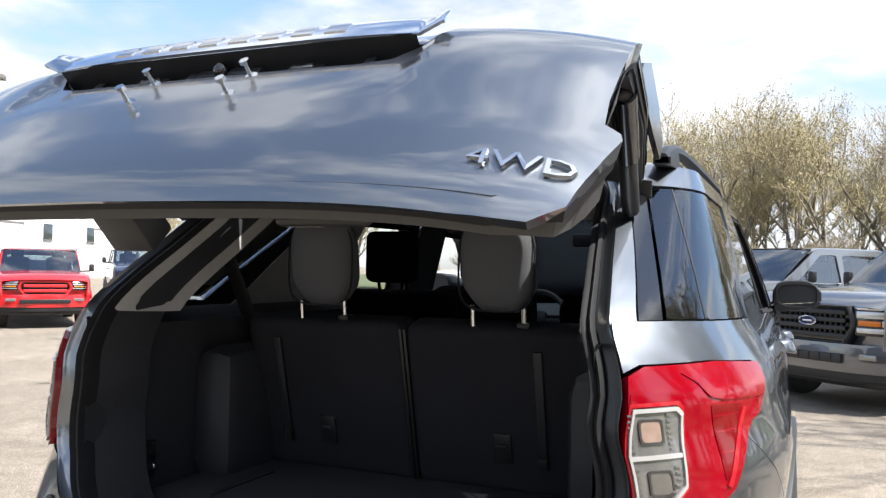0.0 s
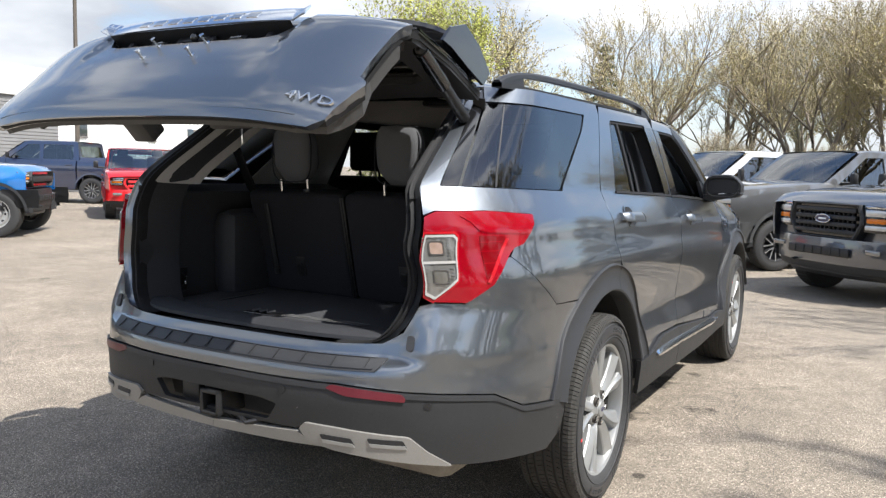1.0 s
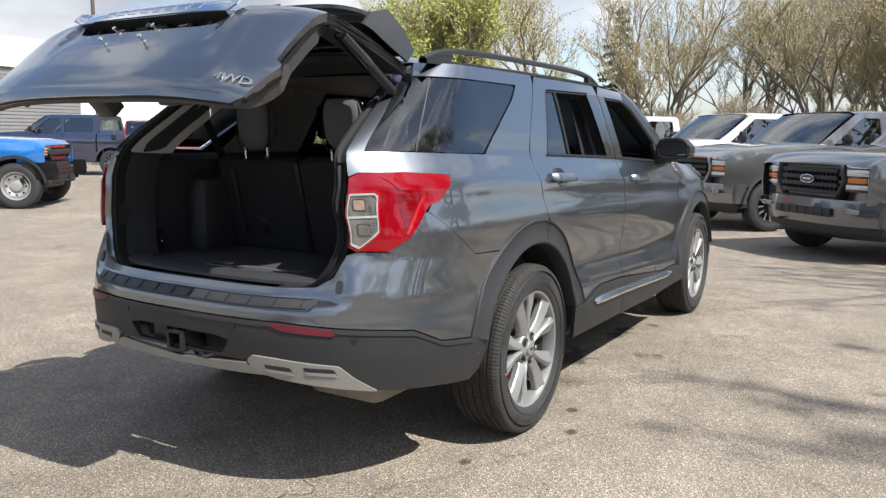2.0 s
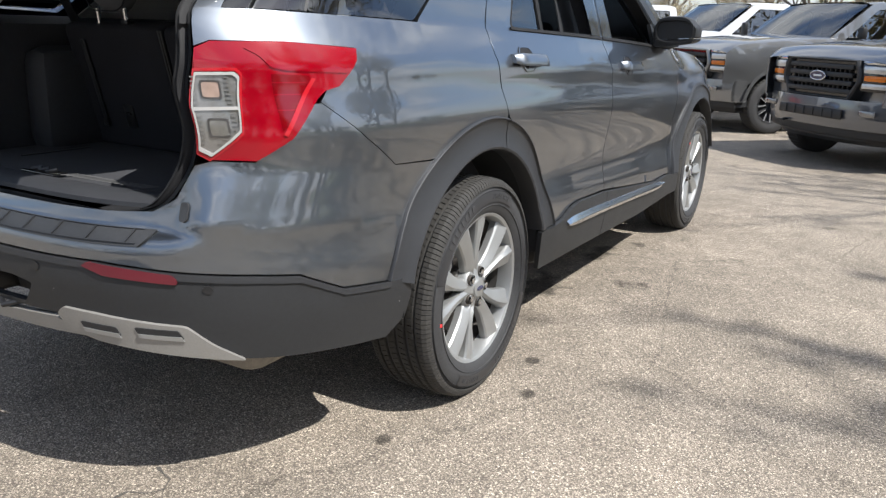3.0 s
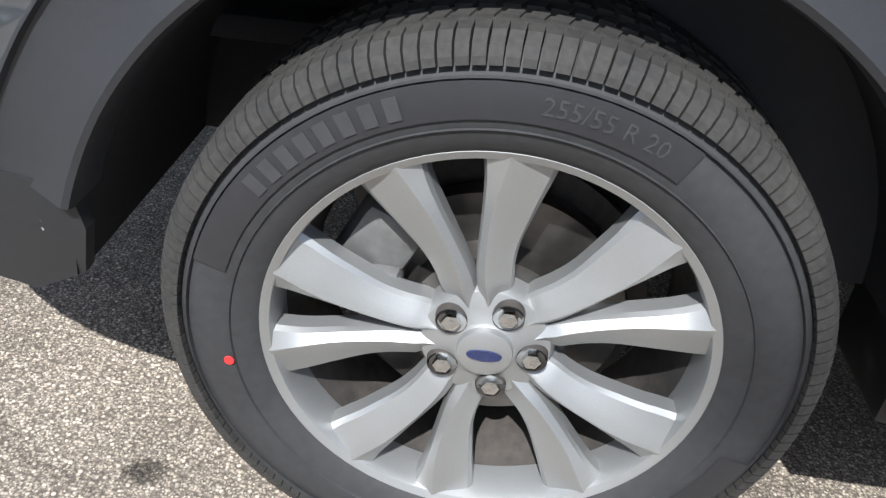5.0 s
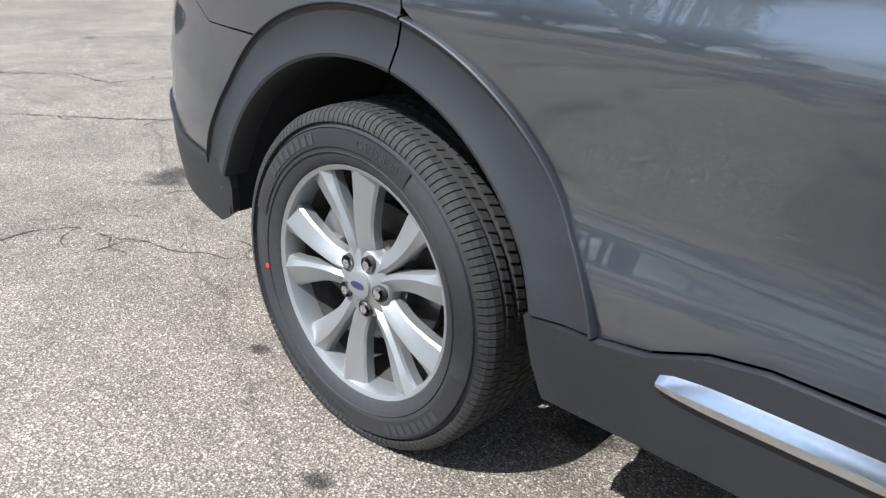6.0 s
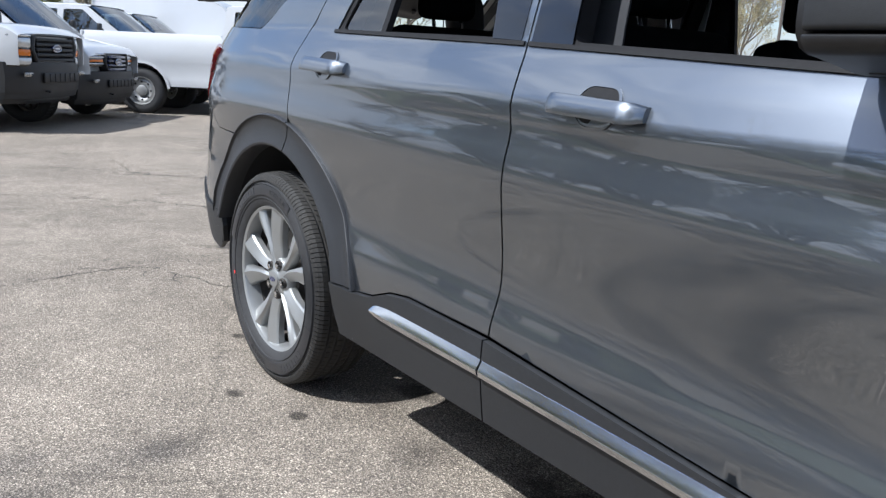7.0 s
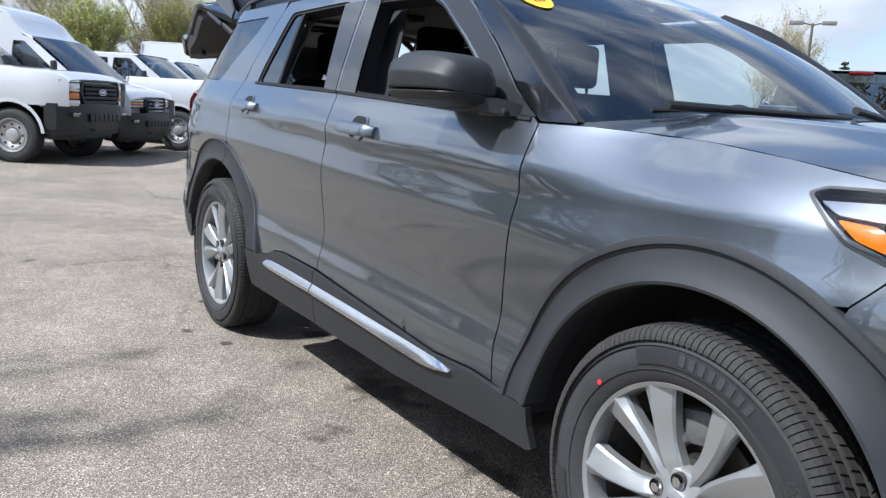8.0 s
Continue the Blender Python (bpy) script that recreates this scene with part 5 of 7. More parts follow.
for dx in (-.035, 0, .035):
    part("striker_bar", tubed([(dx - .012, -.985, .83), (dx + .012, -.965, .835)], .006, 8), BLACK, sill)

# opening frame: painted jamb and rubber seal round it
def opening(k_in, dy):
    """The edge of the tail opening, drawn in by a share and pushed forward."""
    pts = [(-1.30, .800), (-1.19, .806), (-1.135, .845), (-1.092, .93), (-1.081, 1.02), (-1.081, 1.12), (-1.055, 1.22), (-1.040, 1.31), (-1.037, 1.42), (-1.03, 1.52), (-1.025, 1.59), (-1.08, 1.64), (-1.30, 1.662)]
    fine = []
    for i in range(len(pts) - 1):
        a, b, c, e = (Vector(pts[max(min(i + j, len(pts) - 1), 0)]) for j in (-1, 0, 1, 2))
        for t in (0, .25, .5, .75):
            fine.append(.5 * (2 * b + (c - a) * t + (2 * a - 5 * b + 4 * c - e) * t * t + (3 * b - a - 3 * c + e) * t ** 3))
    right = []
    for s, z in fine + [Vector(pts[-1])]:
        x, y, _ = body(s, z)
        right.append((x * k_in, y + dy, z))
    loop = right + [(-x, y, z) for x, y, z in reversed(right)]
    return loop


def rail_loop(name, rings, mat, label=""):
    bm = bmesh.new()
    loft(bm, rings, caps=False)
    return part(name, bm, mat, car, label, sharp=60)


rail_loop("tail_jamb", [opening(1.0, .001), opening(.994, .004), opening(.986, .014), opening(.962, .016), opening(.952, .022), opening(.942, .07)], PAINT)
rail_loop("opening_seal", [opening(.953, .05), opening(.950, .008), opening(.942, .002), opening(.934, .010), opening(.929, .016), opening(.922, .008), opening(.912, .008), opening(.904, .03), opening(.908, .08)], SEAL, "black rubber weather seal")
rail_loop("opening_trim", [opening(.908, .05), opening(.89, .10), opening(.87, .20)], TRIM)


# pale headliner edge round the upper half of the opening
def upper_edge(k_in, dy, drop):
    return [(x, y, z - drop) for x, y, z in opening(k_in, dy) if z > 1.27]


bm = bmesh.new()
loft(bm, [upper_edge(.905, .034, .004), upper_edge(.899, .04, .010), upper_edge(.895, .10, .014), upper_edge(.872, .20, .018), upper_edge(.865, .24, .018)], closed=False)
part("headliner_edge", bm, PILLAR_TRIM, car, "pale grey headliner edge", sharp=60)

# side trim: dark below the waist, pale above it
for side in (1, -1):
    def wall_in(y, z):
        return side * (.605 + .035 * max(0, (-.55 - y)) - .10 * max(0, z - 1.25) / .35), y, z
    bm = bmesh.new()
    cols = []
    for y in (-1.0, -.93, -.86, -.76, -.66, -.56, -.46, -.36, -.2, 0, .3):
        cols.append([wall_in(y, z) for z in (.78, .84, .95, 1.08, 1.18, 1.235)] + [(side * max(.622, min(.70, .60 + (y + 1.02) * .45)), y, 1.258), (side * max(.625, min(.80, .60 + (y + 1.02) * .58)), y, 1.262)])
    loft(bm, cols, closed=False)
    lower = part("side_trim", bm, TRIM, car, "black lower cargo side trim")
    part("cargo_hook", tubed([wall_in(-.80, .90), (side * .585, -.80, .885), (side * .585, -.80, .86), wall_in(-.80, .845)], .006, 8), CHROME, lower)
    part("hook_plate", boxed((.01, .055, .10), (side * .608, -.80, .873), .004), BLACK, lower)
    part("release_button", boxed((.012, .03, .05), (side * .625, -.78, 1.176), .005), BLACK, lower)
    for k in range(6):
        part("vent_slat", boxed((.006, .05, .006), (side * .603, -.60, .83 + .014 * k), .002, segments=1), BLACK, lower)
    part("wheelhouse_trim", boxed((.15, .55, .38), (side * .545, -.36, .97), .06), TRIM, car)
    # pale pillar trims round the quarter glass
    def pillar_in(s, z):
        x, y, zz = body(s, z)
        return x * .88 - .02, y + (.10 if s < -.8 else 0), zz
    sheet("rear_pillar_trim", [(-.99, 1.25), (-.80, 1.25), (-.80, 1.61), (-.94, 1.64), (-.99, 1.50)], pillar_in, PILLAR_TRIM, car, "pale grey pillar trim", side=side, step=.05, thick=.006)
    sheet("quarter_trim", [(-.80, 1.60), (.20, 1.60), (.20, 1.66), (-.95, 1.66)], pillar_in, PILLAR_TRIM, car, side=side, step=.05, thick=.006)
    sheet("middle_pillar_trim", [(-.30, 1.26), (.35, 1.25), (.50, 1.62), (.16, 1.62)], pillar_in, PILLAR_TRIM, car, side=side, step=.05, thick=.006)
    # door pillar trim takes the black colour to stand for its shade
    sheet("door_pillar_trim", [(1.05, 1.22), (1.40, 1.21), (1.34, 1.64), (1.05, 1.64)], pillar_in, TRIM, car, side=side, step=.05, thick=.006)
    sheet("screen_pillar_trim", [(1.70, 1.63), (1.62, 1.66), (2.40, 1.19), (2.52, 1.19)], pillar_in, TRIM, car, side=side, step=.05, thick=.006)
    # inner door cards up to the waist
    bm = bmesh.new()
    cols = []
    for y in (.10, .5, 1.0, 1.5, 2.0, 2.5):
        w = half_width(y, belt(y))
        cols.append([(side * (w - .13), y, .42), (side * (w - .14), y, .95), (side * (w - .10), y, belt(y) - .05), (side * (w - .05), y, belt(y) - .02), (side * (w - .012), y, belt(y) - .015)])
    loft(bm, cols, closed=False)
    part("door_card", bm, TRIM, car, "black inner door panel")
    # grab handle by the headliner, seat belt
    part("seat_belt", boxed((.05, .006, .62), (side * .60, -.44, 1.33), .002, Euler((.42, side * .12, 0)).to_matrix()), BLACK, car)
    part("belt_anchor", boxed((.05, .03, .05), (side * .585, -.40, 1.58), .01), TRIM, car)

# third row: two backs with headrests, pull straps and latches
for side in (1, -1):
    seat = part("third_row_seat", bmesh.new(), SEAT, car, "black cloth folding third-row seat back")
    bm = bmesh.new()
    lean = Euler((.255, 0, 0)).to_matrix()
    box(bm, (.508, .11, .46), (side * .2555, -.415, 1.03), .028, lean, segments=3)
    bm.to_mesh(seat.data)
    bm.free()
    for p in seat.data.polygons:
        p.use_smooth = True
    def on_back(x, up, out=.0):
        return Vector((side * x, -.415, 1.03)) + lean @ Vector((0, -.055 - out, up))
    part("pull_strap", boxed((.022, .004, .30), on_back(.375 if side > 0 else .40, .03, .008), .001, lean), CLADDING, seat, "hanging pull strap")
    part("strap_end", boxed((.026, .012, .03), on_back(.375 if side > 0 else .40, -.125, .01), .004, lean), BLACK, seat)
    part("seat_latch", boxed((.05, .008, .085), on_back(.265, -.095, .003), .004, lean), BLACK, seat, "black latch plate")
    part("latch_lever", boxed((.028, .01, .012), on_back(.265, -.085, .008), .003, lean), CLADDING, seat)
    part("seat_seam", boxed((.008, .004, .44), on_back(.006, 0, .0), .001, lean), BLACK, seat)
    # headrest with two posts
    bm = bmesh.new()
    rings = []
    for k in range(13):
        t = k / 12
        z = 1.285 + .232 * t
        w = .101 * (1 - (abs(t - .55) / .62) ** 3.6 * .55) * (.72 + .28 * min(t / .28, 1))
        d = .052 * (1 - (abs(2 * t - 1)) ** 4 * .65)
        c = Vector((side * .262, -.485 - .03 * t + .01, z))
        rings.append([c + Vector((w * math.copysign(abs(math.cos(a)) ** .6, math.cos(a)), d * math.copysign(abs(math.sin(a)) ** .7, math.sin(a)), 0)) for a in (2 * math.pi * j / 24 for j in range(24))])
    loft(bm, rings)
    hr = part("headrest", bm, HEADREST, car, "charcoal cloth headrest")
    bm = bmesh.new()
    pts = [Vector((side * .262 + .103 * math.copysign(abs(math.cos(a)) ** .55, math.cos(a)), -.520, 1.402 + .115 * math.copysign(abs(math.sin(a)) ** .55, math.sin(a)))) for a in (2 * math.pi * j / 40 for j in range(41))]
    tube(bm, pts, .0028, 6)
    part("headrest_piping", bm, SEAT, hr)
    for dx in (-.07, .07):
        part("headrest_post", tubed([(side * .262 + dx, -.490, 1.22), (side * .262 + dx, -.500, 1.30)], .0075, 8), CHROME, hr, "bright steel post")
    part("post_socket", boxed((.035, .035, .015), (side * .262 + .07, -.490, 1.252), .005), BLACK, hr)

# second and front rows, in the shade-darkened cloth
def seat_unit(name, x, y, width, label):
    s = thing(name, label, "seat")
    s.parent = car
    bm = bmesh.new()
    lean = Euler((.22, 0, 0)).to_matrix()
    cushion(bm, (width, .14, .62), (x, y - .05, 1.0), lean)
    part("backrest", bm, SHADED_SEAT, s)
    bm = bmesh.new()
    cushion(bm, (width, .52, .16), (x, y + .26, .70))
    part("cushion", bm, SHADED_SEAT, s)
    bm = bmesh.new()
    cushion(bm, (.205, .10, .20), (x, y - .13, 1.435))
    h = part("headrest", bm, SHADED_SEAT, s)
    for dx in (-.06, .06):
        part("headrest_post", tubed([(x + dx, y - .11, 1.28), (x + dx, y - .13, 1.36)], .007, 8), CHROME, h)


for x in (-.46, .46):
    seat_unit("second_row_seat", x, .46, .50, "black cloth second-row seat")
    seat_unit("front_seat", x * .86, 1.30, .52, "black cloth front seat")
bm = bmesh.new()
loft(bm, [[(x, 2.52 + .2 * (1 - (x / .8) ** 2), 1.165 + .02 * (1 - (x / .8) ** 2)) for x in (-.8 + .1 * k for k in range(17))],
          [(x, 2.25, 1.175) for x in (-.8 + .1 * k for k in range(17))], [(x, 2.12, 1.13) for x in (-.8 + .1 * k for k in range(17))], [(x, 2.15, .7) for x in (-.8 + .1 * k for k in range(17))]], closed=False)
part("dashboard", bm, TRIM, car, "black dashboard")
bm = bmesh.new()
c = Vector((-.38, 2.03, 1.10))
tilt = Euler((-.45, 0, 0)).to_matrix()
tube(bm, [c + tilt @ Vector((.185 * math.cos(2 * math.pi * k / 32), 0, .185 * math.sin(2 * math.pi * k / 32))) for k in range(33)], .015, 8)
box(bm, (.14, .05, .12), c, .02, tilt)
box(bm, (.33, .02, .03), c, .008, tilt)
part("steering_wheel", bm, BLACK, car)
part("interior_mirror", boxed((.24, .03, .07), (0, 1.86, 1.56), .012), BLACK, car)
part("roof_console", boxed((.22, .13, .03), (.05, .25, 1.668), .012), BLACK, car, "black overhead climate vent")
bm = bmesh.new()
box(bm, (1.5, 2.6, .05), (0, 1.2, .44), .01)
box(bm, (1.2, .9, .04), (0, -.3, .62), .01)
part("cabin_floor", bm, CARPET, car, "black cabin carpet")

# ---- tailgate, built closed and then swung up about its hinge ----
HINGE, SWING = Vector((0, -.56, 1.66)), -46.0
swing = Matrix.Translation(HINGE) @ Matrix.Rotation(radians(SWING), 4, "X") @ Matrix.Translation(-HINGE)
gate_parts = []


def gate(ob):
    gate_parts.append(ob)
    return ob


MIRROR_S = 2 * (Y0 - math.pi / 2)
mid_s = MIRROR_S / 2


def both(right):
    """The right half of an outline with its mirror image; x across, z up."""
    return right + [(-x, z) for x, z in reversed(right)]


def ease(v, a, b):
    q = min(max((v - a) / (b - a), 0), 1)
    return q * q * (3 - 2 * q)


def tail(x, z):
    """The gate's outer skin: nearly flat across, its plate field set back, its lower edge drawn in."""
    y = Y0 - table([(.78, .925), (.84, .955), (.92, .963), (1.02, .958), (1.20, .950), (1.26, .935), (1.31, .900), (1.36, .828), (1.46, .67), (1.61, .425), (1.7, .27)], z)
    y += .24 * abs(x) ** 4
    field = ease(abs(x), .425, .395) * ease(z, 1.02, 1.19) * ease(z, 1.32, 1.28)
    return x, y + .016 * field, z


def on_tail(x, z, out=0.0):
    p = tail(x, z)
    return Vector((p[0], p[1] - out, p[2]))


SKIN = both([(.0, .806), (.56, .802), (.655, .806), (.698, .832), (.722, .90), (.744, .972), (.740, .986), (.718, 1.0), (.715, 1.06), (.722, 1.20), (.728, 1.285), (.70, 1.306), (.0, 1.318)])
RECESS = both([(.0, 1.146), (.30, 1.146), (.358, 1.160), (.398, 1.214), (.0, 1.214)])
gate_skin = gate(sheet("tailgate", SKIN, tail, PAINT, car, "open dark grey tailgate with a badge and an empty plate recess", holes=[rounded(RECESS, .008)], step=.03, offset=.004, thick=.03))


def dished(x, z):
    p = tail(x, z)
    return p[0], p[1] + .006 + .055 * ease(z, 1.146, 1.185), p[2]


recess = gate(sheet("plate_recess", RECESS, dished, CLADDING, gate_skin, "dark plate recess", step=.04, thick=0))
gate(sheet("recess_roof", both([(.39, 0), (.39, 1)]), lambda x, t: (x, tail(x, 1.212)[1] - .026 + .09 * t, 1.2075 + .004 * t), BLACK, gate_skin, step=.05, thick=0))
for dx in (-.17, .17):
    lamp_at = on_tail(dx, 1.197, -.026)
    hold = gate(part("plate_lamp", boxed((.075, .022, .022), lamp_at, .004), BLACK, recess, "small plate lamp in a black holder"))
    gate(part("lamp_lens", boxed((.046, .018, .012), lamp_at + Vector((0, -.010, -.006)), .003), CLEAR_LENS, hold))
release = gate(part("tailgate_release", boxed((.12, .03, .026), on_tail(0, 1.196, -.022), .006), BLACK, recess))
bm = bmesh.new()
bmesh.ops.create_uvsphere(bm, u_segments=14, v_segments=8, radius=.016, matrix=Matrix.Translation(on_tail(0, 1.193, -.004)))
gate(part("camera_lens", bm, GLOSS_BLACK, release))
for dx in (-.30, -.07, .07, .30):
    gate(part("recess_web", boxed((.022, .03, .024), on_tail(dx, 1.194, -.024), .003), BLACK, recess))
for dx, z in ((-.105, 1.060), (.105, 1.060), (-.105, 1.134), (.105, 1.134)):
    bm = bmesh.new()
    bmesh.ops.create_cone(bm, cap_ends=True, segments=12, radius1=.0045, radius2=.004, depth=.034, matrix=Matrix.Translation(on_tail(dx, z, .016)) @ Matrix.Rotation(math.pi / 2, 4, "X"))
    bmesh.ops.create_cone(bm, cap_ends=True, segments=12, radius1=.013, radius2=.012, depth=.005, matrix=Matrix.Translation(on_tail(dx, z, .002)) @ Matrix.Rotation(math.pi / 2, 4, "X"))
    bmesh.ops.create_cone(bm, cap_ends=True, segments=6, radius1=.009, radius2=.009, depth=.007, matrix=Matrix.Translation(on_tail(dx, z, .031)) @ Matrix.Rotation(math.pi / 2, 4, "X"))
    gate(part("plate_screw", bm, CHROME, gate_skin))


def bar_face(x, z):
    return x, tail(x, 1.21)[1] - .032 + .10 * max(0, z - 1.232) + 6.0 * max(0, z - 1.25) ** 2 + .06 * abs(x) ** 3, z


bar = gate(sheet("bright_bar", rounded(both([(.0, 1.208), (.39, 1.208), (.440, 1.220), (.436, 1.268), (.40, 1.284), (.0, 1.292)]), .006), bar_face, BRIGHT, gate_skin, "bright bar above the plate", step=.03, thick=.006))
for k in range(8):
    x = -.235 + .067 * k
    gate(sheet("lettering_bar", [(x - .022, 1.228), (x + .020, 1.228), (x + .020, 1.258), (x - .022, 1.258)], bar_face, CHROME, bar, step=.05, offset=.0015, thick=.002))
# badge letters
vs, fs = text_shape("4WD", .043, .003)
bm = bmesh.new()
add_shape(bm, vs, fs, lambda v: on_tail(.640 + v.x * 1.40, .878 + v.y * .95, .009 + v.z))
gate(part("drive_badge", bm, CHROME, gate_skin, "chromed 4WD lettering", smooth=False))
# glass with its black border, spoiler, wiper
GLASS = both([(.0, 1.322), (.67, 1.312), (.715, 1.33), (.700, 1.44), (.655, 1.60), (.62, 1.622), (.0, 1.635)])
gate(sheet("rear_window", GLASS, tail, PRIVACY_GLASS, gate_skin, "dark heated rear window", step=.06, offset=.002, thick=.004))
WINDOW = both([(.0, 1.352), (.50, 1.350), (.555, 1.37), (.53, 1.53), (.46, 1.560), (.0, 1.57)])
gate(sheet("window_border", GLASS, tail, GLOSS_BLACK, gate_skin, step=.05, offset=-.004, thick=.006, holes=[rounded(WINDOW, .02)]))
for k in range(9):
    z = 1.372 + .020 * k
    gate(sheet("heating_wire", both([(.525, z), (.525, z + .0018)]), tail, SATIN, gate_skin, step=.08, offset=-.006, thick=0, flip=True))
for x in (-.30, 0, .30):
    gate(sheet("heating_lead", [(x, 1.37), (x + .003, 1.37), (x + .003, 1.54), (x, 1.54)], tail, SATIN, gate_skin, step=.08, offset=-.0065, thick=0, flip=True))
bm = bmesh.new()
rings = []
for k in range(33):
    t = -1 + 2 * k / 32
    w = .635 * t
    edge = 1 - abs(t) ** 6 * .50
    rings.append([(w * 1.0, -.585, 1.694 - .02 * t * t), (w * 1.03, -.70, 1.696 - .02 * t * t), (w * 1.06, -.60 - .255 * edge, 1.672 - .03 * t * t), (w * 1.06, -.60 - .25 * edge, 1.655 - .03 * t * t), (w * 1.03, -.69, 1.612), (w, -.60, 1.635)])
loft(bm, rings)
spoiler = gate(part("spoiler", bm, GLOSS_BLACK, gate_skin, "gloss black roof spoiler", sharp=30))
gate(part("brake_light", boxed((.30, .012, .012), (0, -.862, 1.664), .003), RED_DARK, spoiler))
for side in (1, -1):
    bm = bmesh.new()
    loft(bm, [[(side * (.672 + .012 * q), y, z0 + (z1 - z0) * f) for f in (0, 1) for q in ((0, 1) if f == 0 else (1, 0))] for y, z0, z1 in ((-.60, 1.60, 1.665), (-.72, 1.545, 1.66), (-.83, 1.50, 1.625), (-.88, 1.47, 1.54))])
    gate(part("side_fin", bm, GLOSS_BLACK, spoiler, "gloss black fin beside the glass", sharp=30))


# lining of the gate: lower moulding, frame round the glass
def lining(depth):
    def f(x, z):
        p = tail(x, z)
        return p[0], p[1] + depth * (1.0 if z > .9 else .4 + .6 * (z - .80) / .10), p[2]
    return f


low = both([(.0, .822), (.60, .820), (.672, .84), (.705, .96), (.685, 1.05), (.690, 1.22), (.64, 1.315), (.0, 1.325)])
lin = gate(sheet("gate_lining", low, lining(.10), LINING, gate_skin, "dark grey inner tailgate trim", step=.05, thick=.06, flip=True))
frame_out = both([(.0, 1.33), (.62, 1.322), (.70, 1.29), (.685, 1.44), (.635, 1.61), (.0, 1.645)])
gate(sheet("gate_window_trim", frame_out, lining(.06), TRIM, gate_skin, step=.05, thick=.03, flip=True, holes=[rounded([(x * .97, z - .006) for x, z in WINDOW], .02)]))
gate(sheet("gate_seal", both([(.0, .812), (.60, .808), (.690, .835), (.728, .968), (.705, 1.02), (.710, 1.285), (.690, 1.44), (.64, 1.612), (.0, 1.65)]), lining(.045), SEAL, gate_skin, "black rubber edge inside the gate", step=.05, thick=.02, flip=True,
           holes=[both([(.0, .835), (.585, .832), (.662, .852), (.695, .968), (.675, 1.02), (.682, 1.285), (.662, 1.43), (.615, 1.595), (.0, 1.63)])]))
gate(sheet("pull_recess", [(-.30, .90), (-.02, .905), (.02, .985), (-.30, .99)], lining(.092), BLACK, lin, step=.05, thick=.01, flip=True))
gate(part("gate_latch", boxed((.085, .09, .06), on_tail(-.02, .862, -.10), .008), BLACK, lin, "black latch housing"))
gate(part("latch_cover", boxed((.42, .04, .06), on_tail(0, .925, -.105), .012), LINING, lin))
sw = on_tail(.33, .885, -.108)
gate(part("switch_panel", boxed((.16, .02, .055), sw, .01), BLACK, lin))
gate(part("close_button", boxed((.065, .012, .034), sw + Vector((-.035, .012, 0)), .006), GLOSS_BLACK, lin, "close button in a bright surround"))
gate(part("button_frame", boxed((.072, .006, .040), sw + Vector((-.035, .009, 0)), .006), SATIN, lin))
gate(part("button_mark", boxed((.003, .003, .014), sw + Vector((-.035, .019, 0)), .0), WHITE_MARK, lin))
for side in (1, -1):
    gate(part("gate_buffer", boxed((.03, .03, .03), on_tail(side * .60, .92, -.115), .01), BLACK, lin))
    # gas struts, from the opening's side to the gate
    a, b = Vector((side * .625, -.655, 1.535)), swing @ Vector((side * .675, -.93, 1.35))
    m = a.lerp(b, .52)
    strut = part("gas_strut", tubed([a, m], .020, 14), BLACK, car, "black tailgate strut")
    part("strut_tube", tubed([m, b], .025, 14), GLOSS_BLACK, strut)
    for p in (a, b):
        bm = bmesh.new()
        bmesh.ops.create_uvsphere(bm, u_segments=12, v_segments=8, radius=.017, matrix=Matrix.Translation(p))
        part("strut_joint", bm, BLACK, strut)
    part("hinge_arm", tubed([(side * .42, -.46, 1.675), (side * .42, -.55, 1.70), (side * .42, -.62, 1.69)], .016, 8), GLOSS_BLACK, car)
    part("gate_cable", tubed([(side * .33, -.50, 1.652), (side * .37, -.57, 1.645), (side * .42, -.64, 1.68)], .012, 8), BLACK, car)
bm = bmesh.new()
rings = []
for k in range(31):
    s = -1.0 - (mid_s + 1.0) * -2 * k / 30
    x, y, z = body(s, 1.655)
    rings.append([(x, y, 1.664), (x, y - .015, 1.655), (x * .97, y + .01, 1.628), (x * .95, y + .06, 1.615)])
loft(bm, rings, closed=False)
part("roof_rear_edge", bm, GLOSS_BLACK, car, sharp=60)
for ob in gate_parts:
    ob.data.transform(swing)
    ob.data.update()


# ---- other vehicles on the lot ----
HEAD_LENS = material("clear head lamp", (0.55, 0.55, 0.54), rough=0.15, metal=0.5, coat=1.0, spread=0.15, scale=14, fine=60)
WHITE_PAINT = material("white vehicle paint", (0.52, 0.53, 0.54), rough=0.3, coat=1.0, spread=0.03, scale=2)
SILVER_PAINT = car_paint("silver grey paint", (0.17, 0.172, 0.172), metal=0.7)
SLATE_PAINT = car_paint("slate grey paint", (0.085, 0.09, 0.102), metal=0.6)
BLUE_PAINT = car_paint("bright blue paint", (0.006, 0.16, 0.50), metal=0.25)
NAVY_PAINT = car_paint("navy paint", (0.014, 0.022, 0.06), metal=0.3)
RED_PAINT = material("red vehicle paint", (0.55, 0.012, 0.016), rough=0.3, coat=1.0, spread=0.06, scale=2)
DARK_PAINT = car_paint("black green paint", (0.012, 0.018, 0.016), metal=0.2)
TINTED = glass("tinted vehicle window", (0.40, 0.46, 0.47), ior=2.2)
SCREEN_GLASS = glass("vehicle windscreen", (0.55, 0.62, 0.63), ior=2.5)
DARK_RIM = material("dark machined rim", (0.10, 0.10, 0.105), rough=0.35, metal=0.7, spread=0.1)
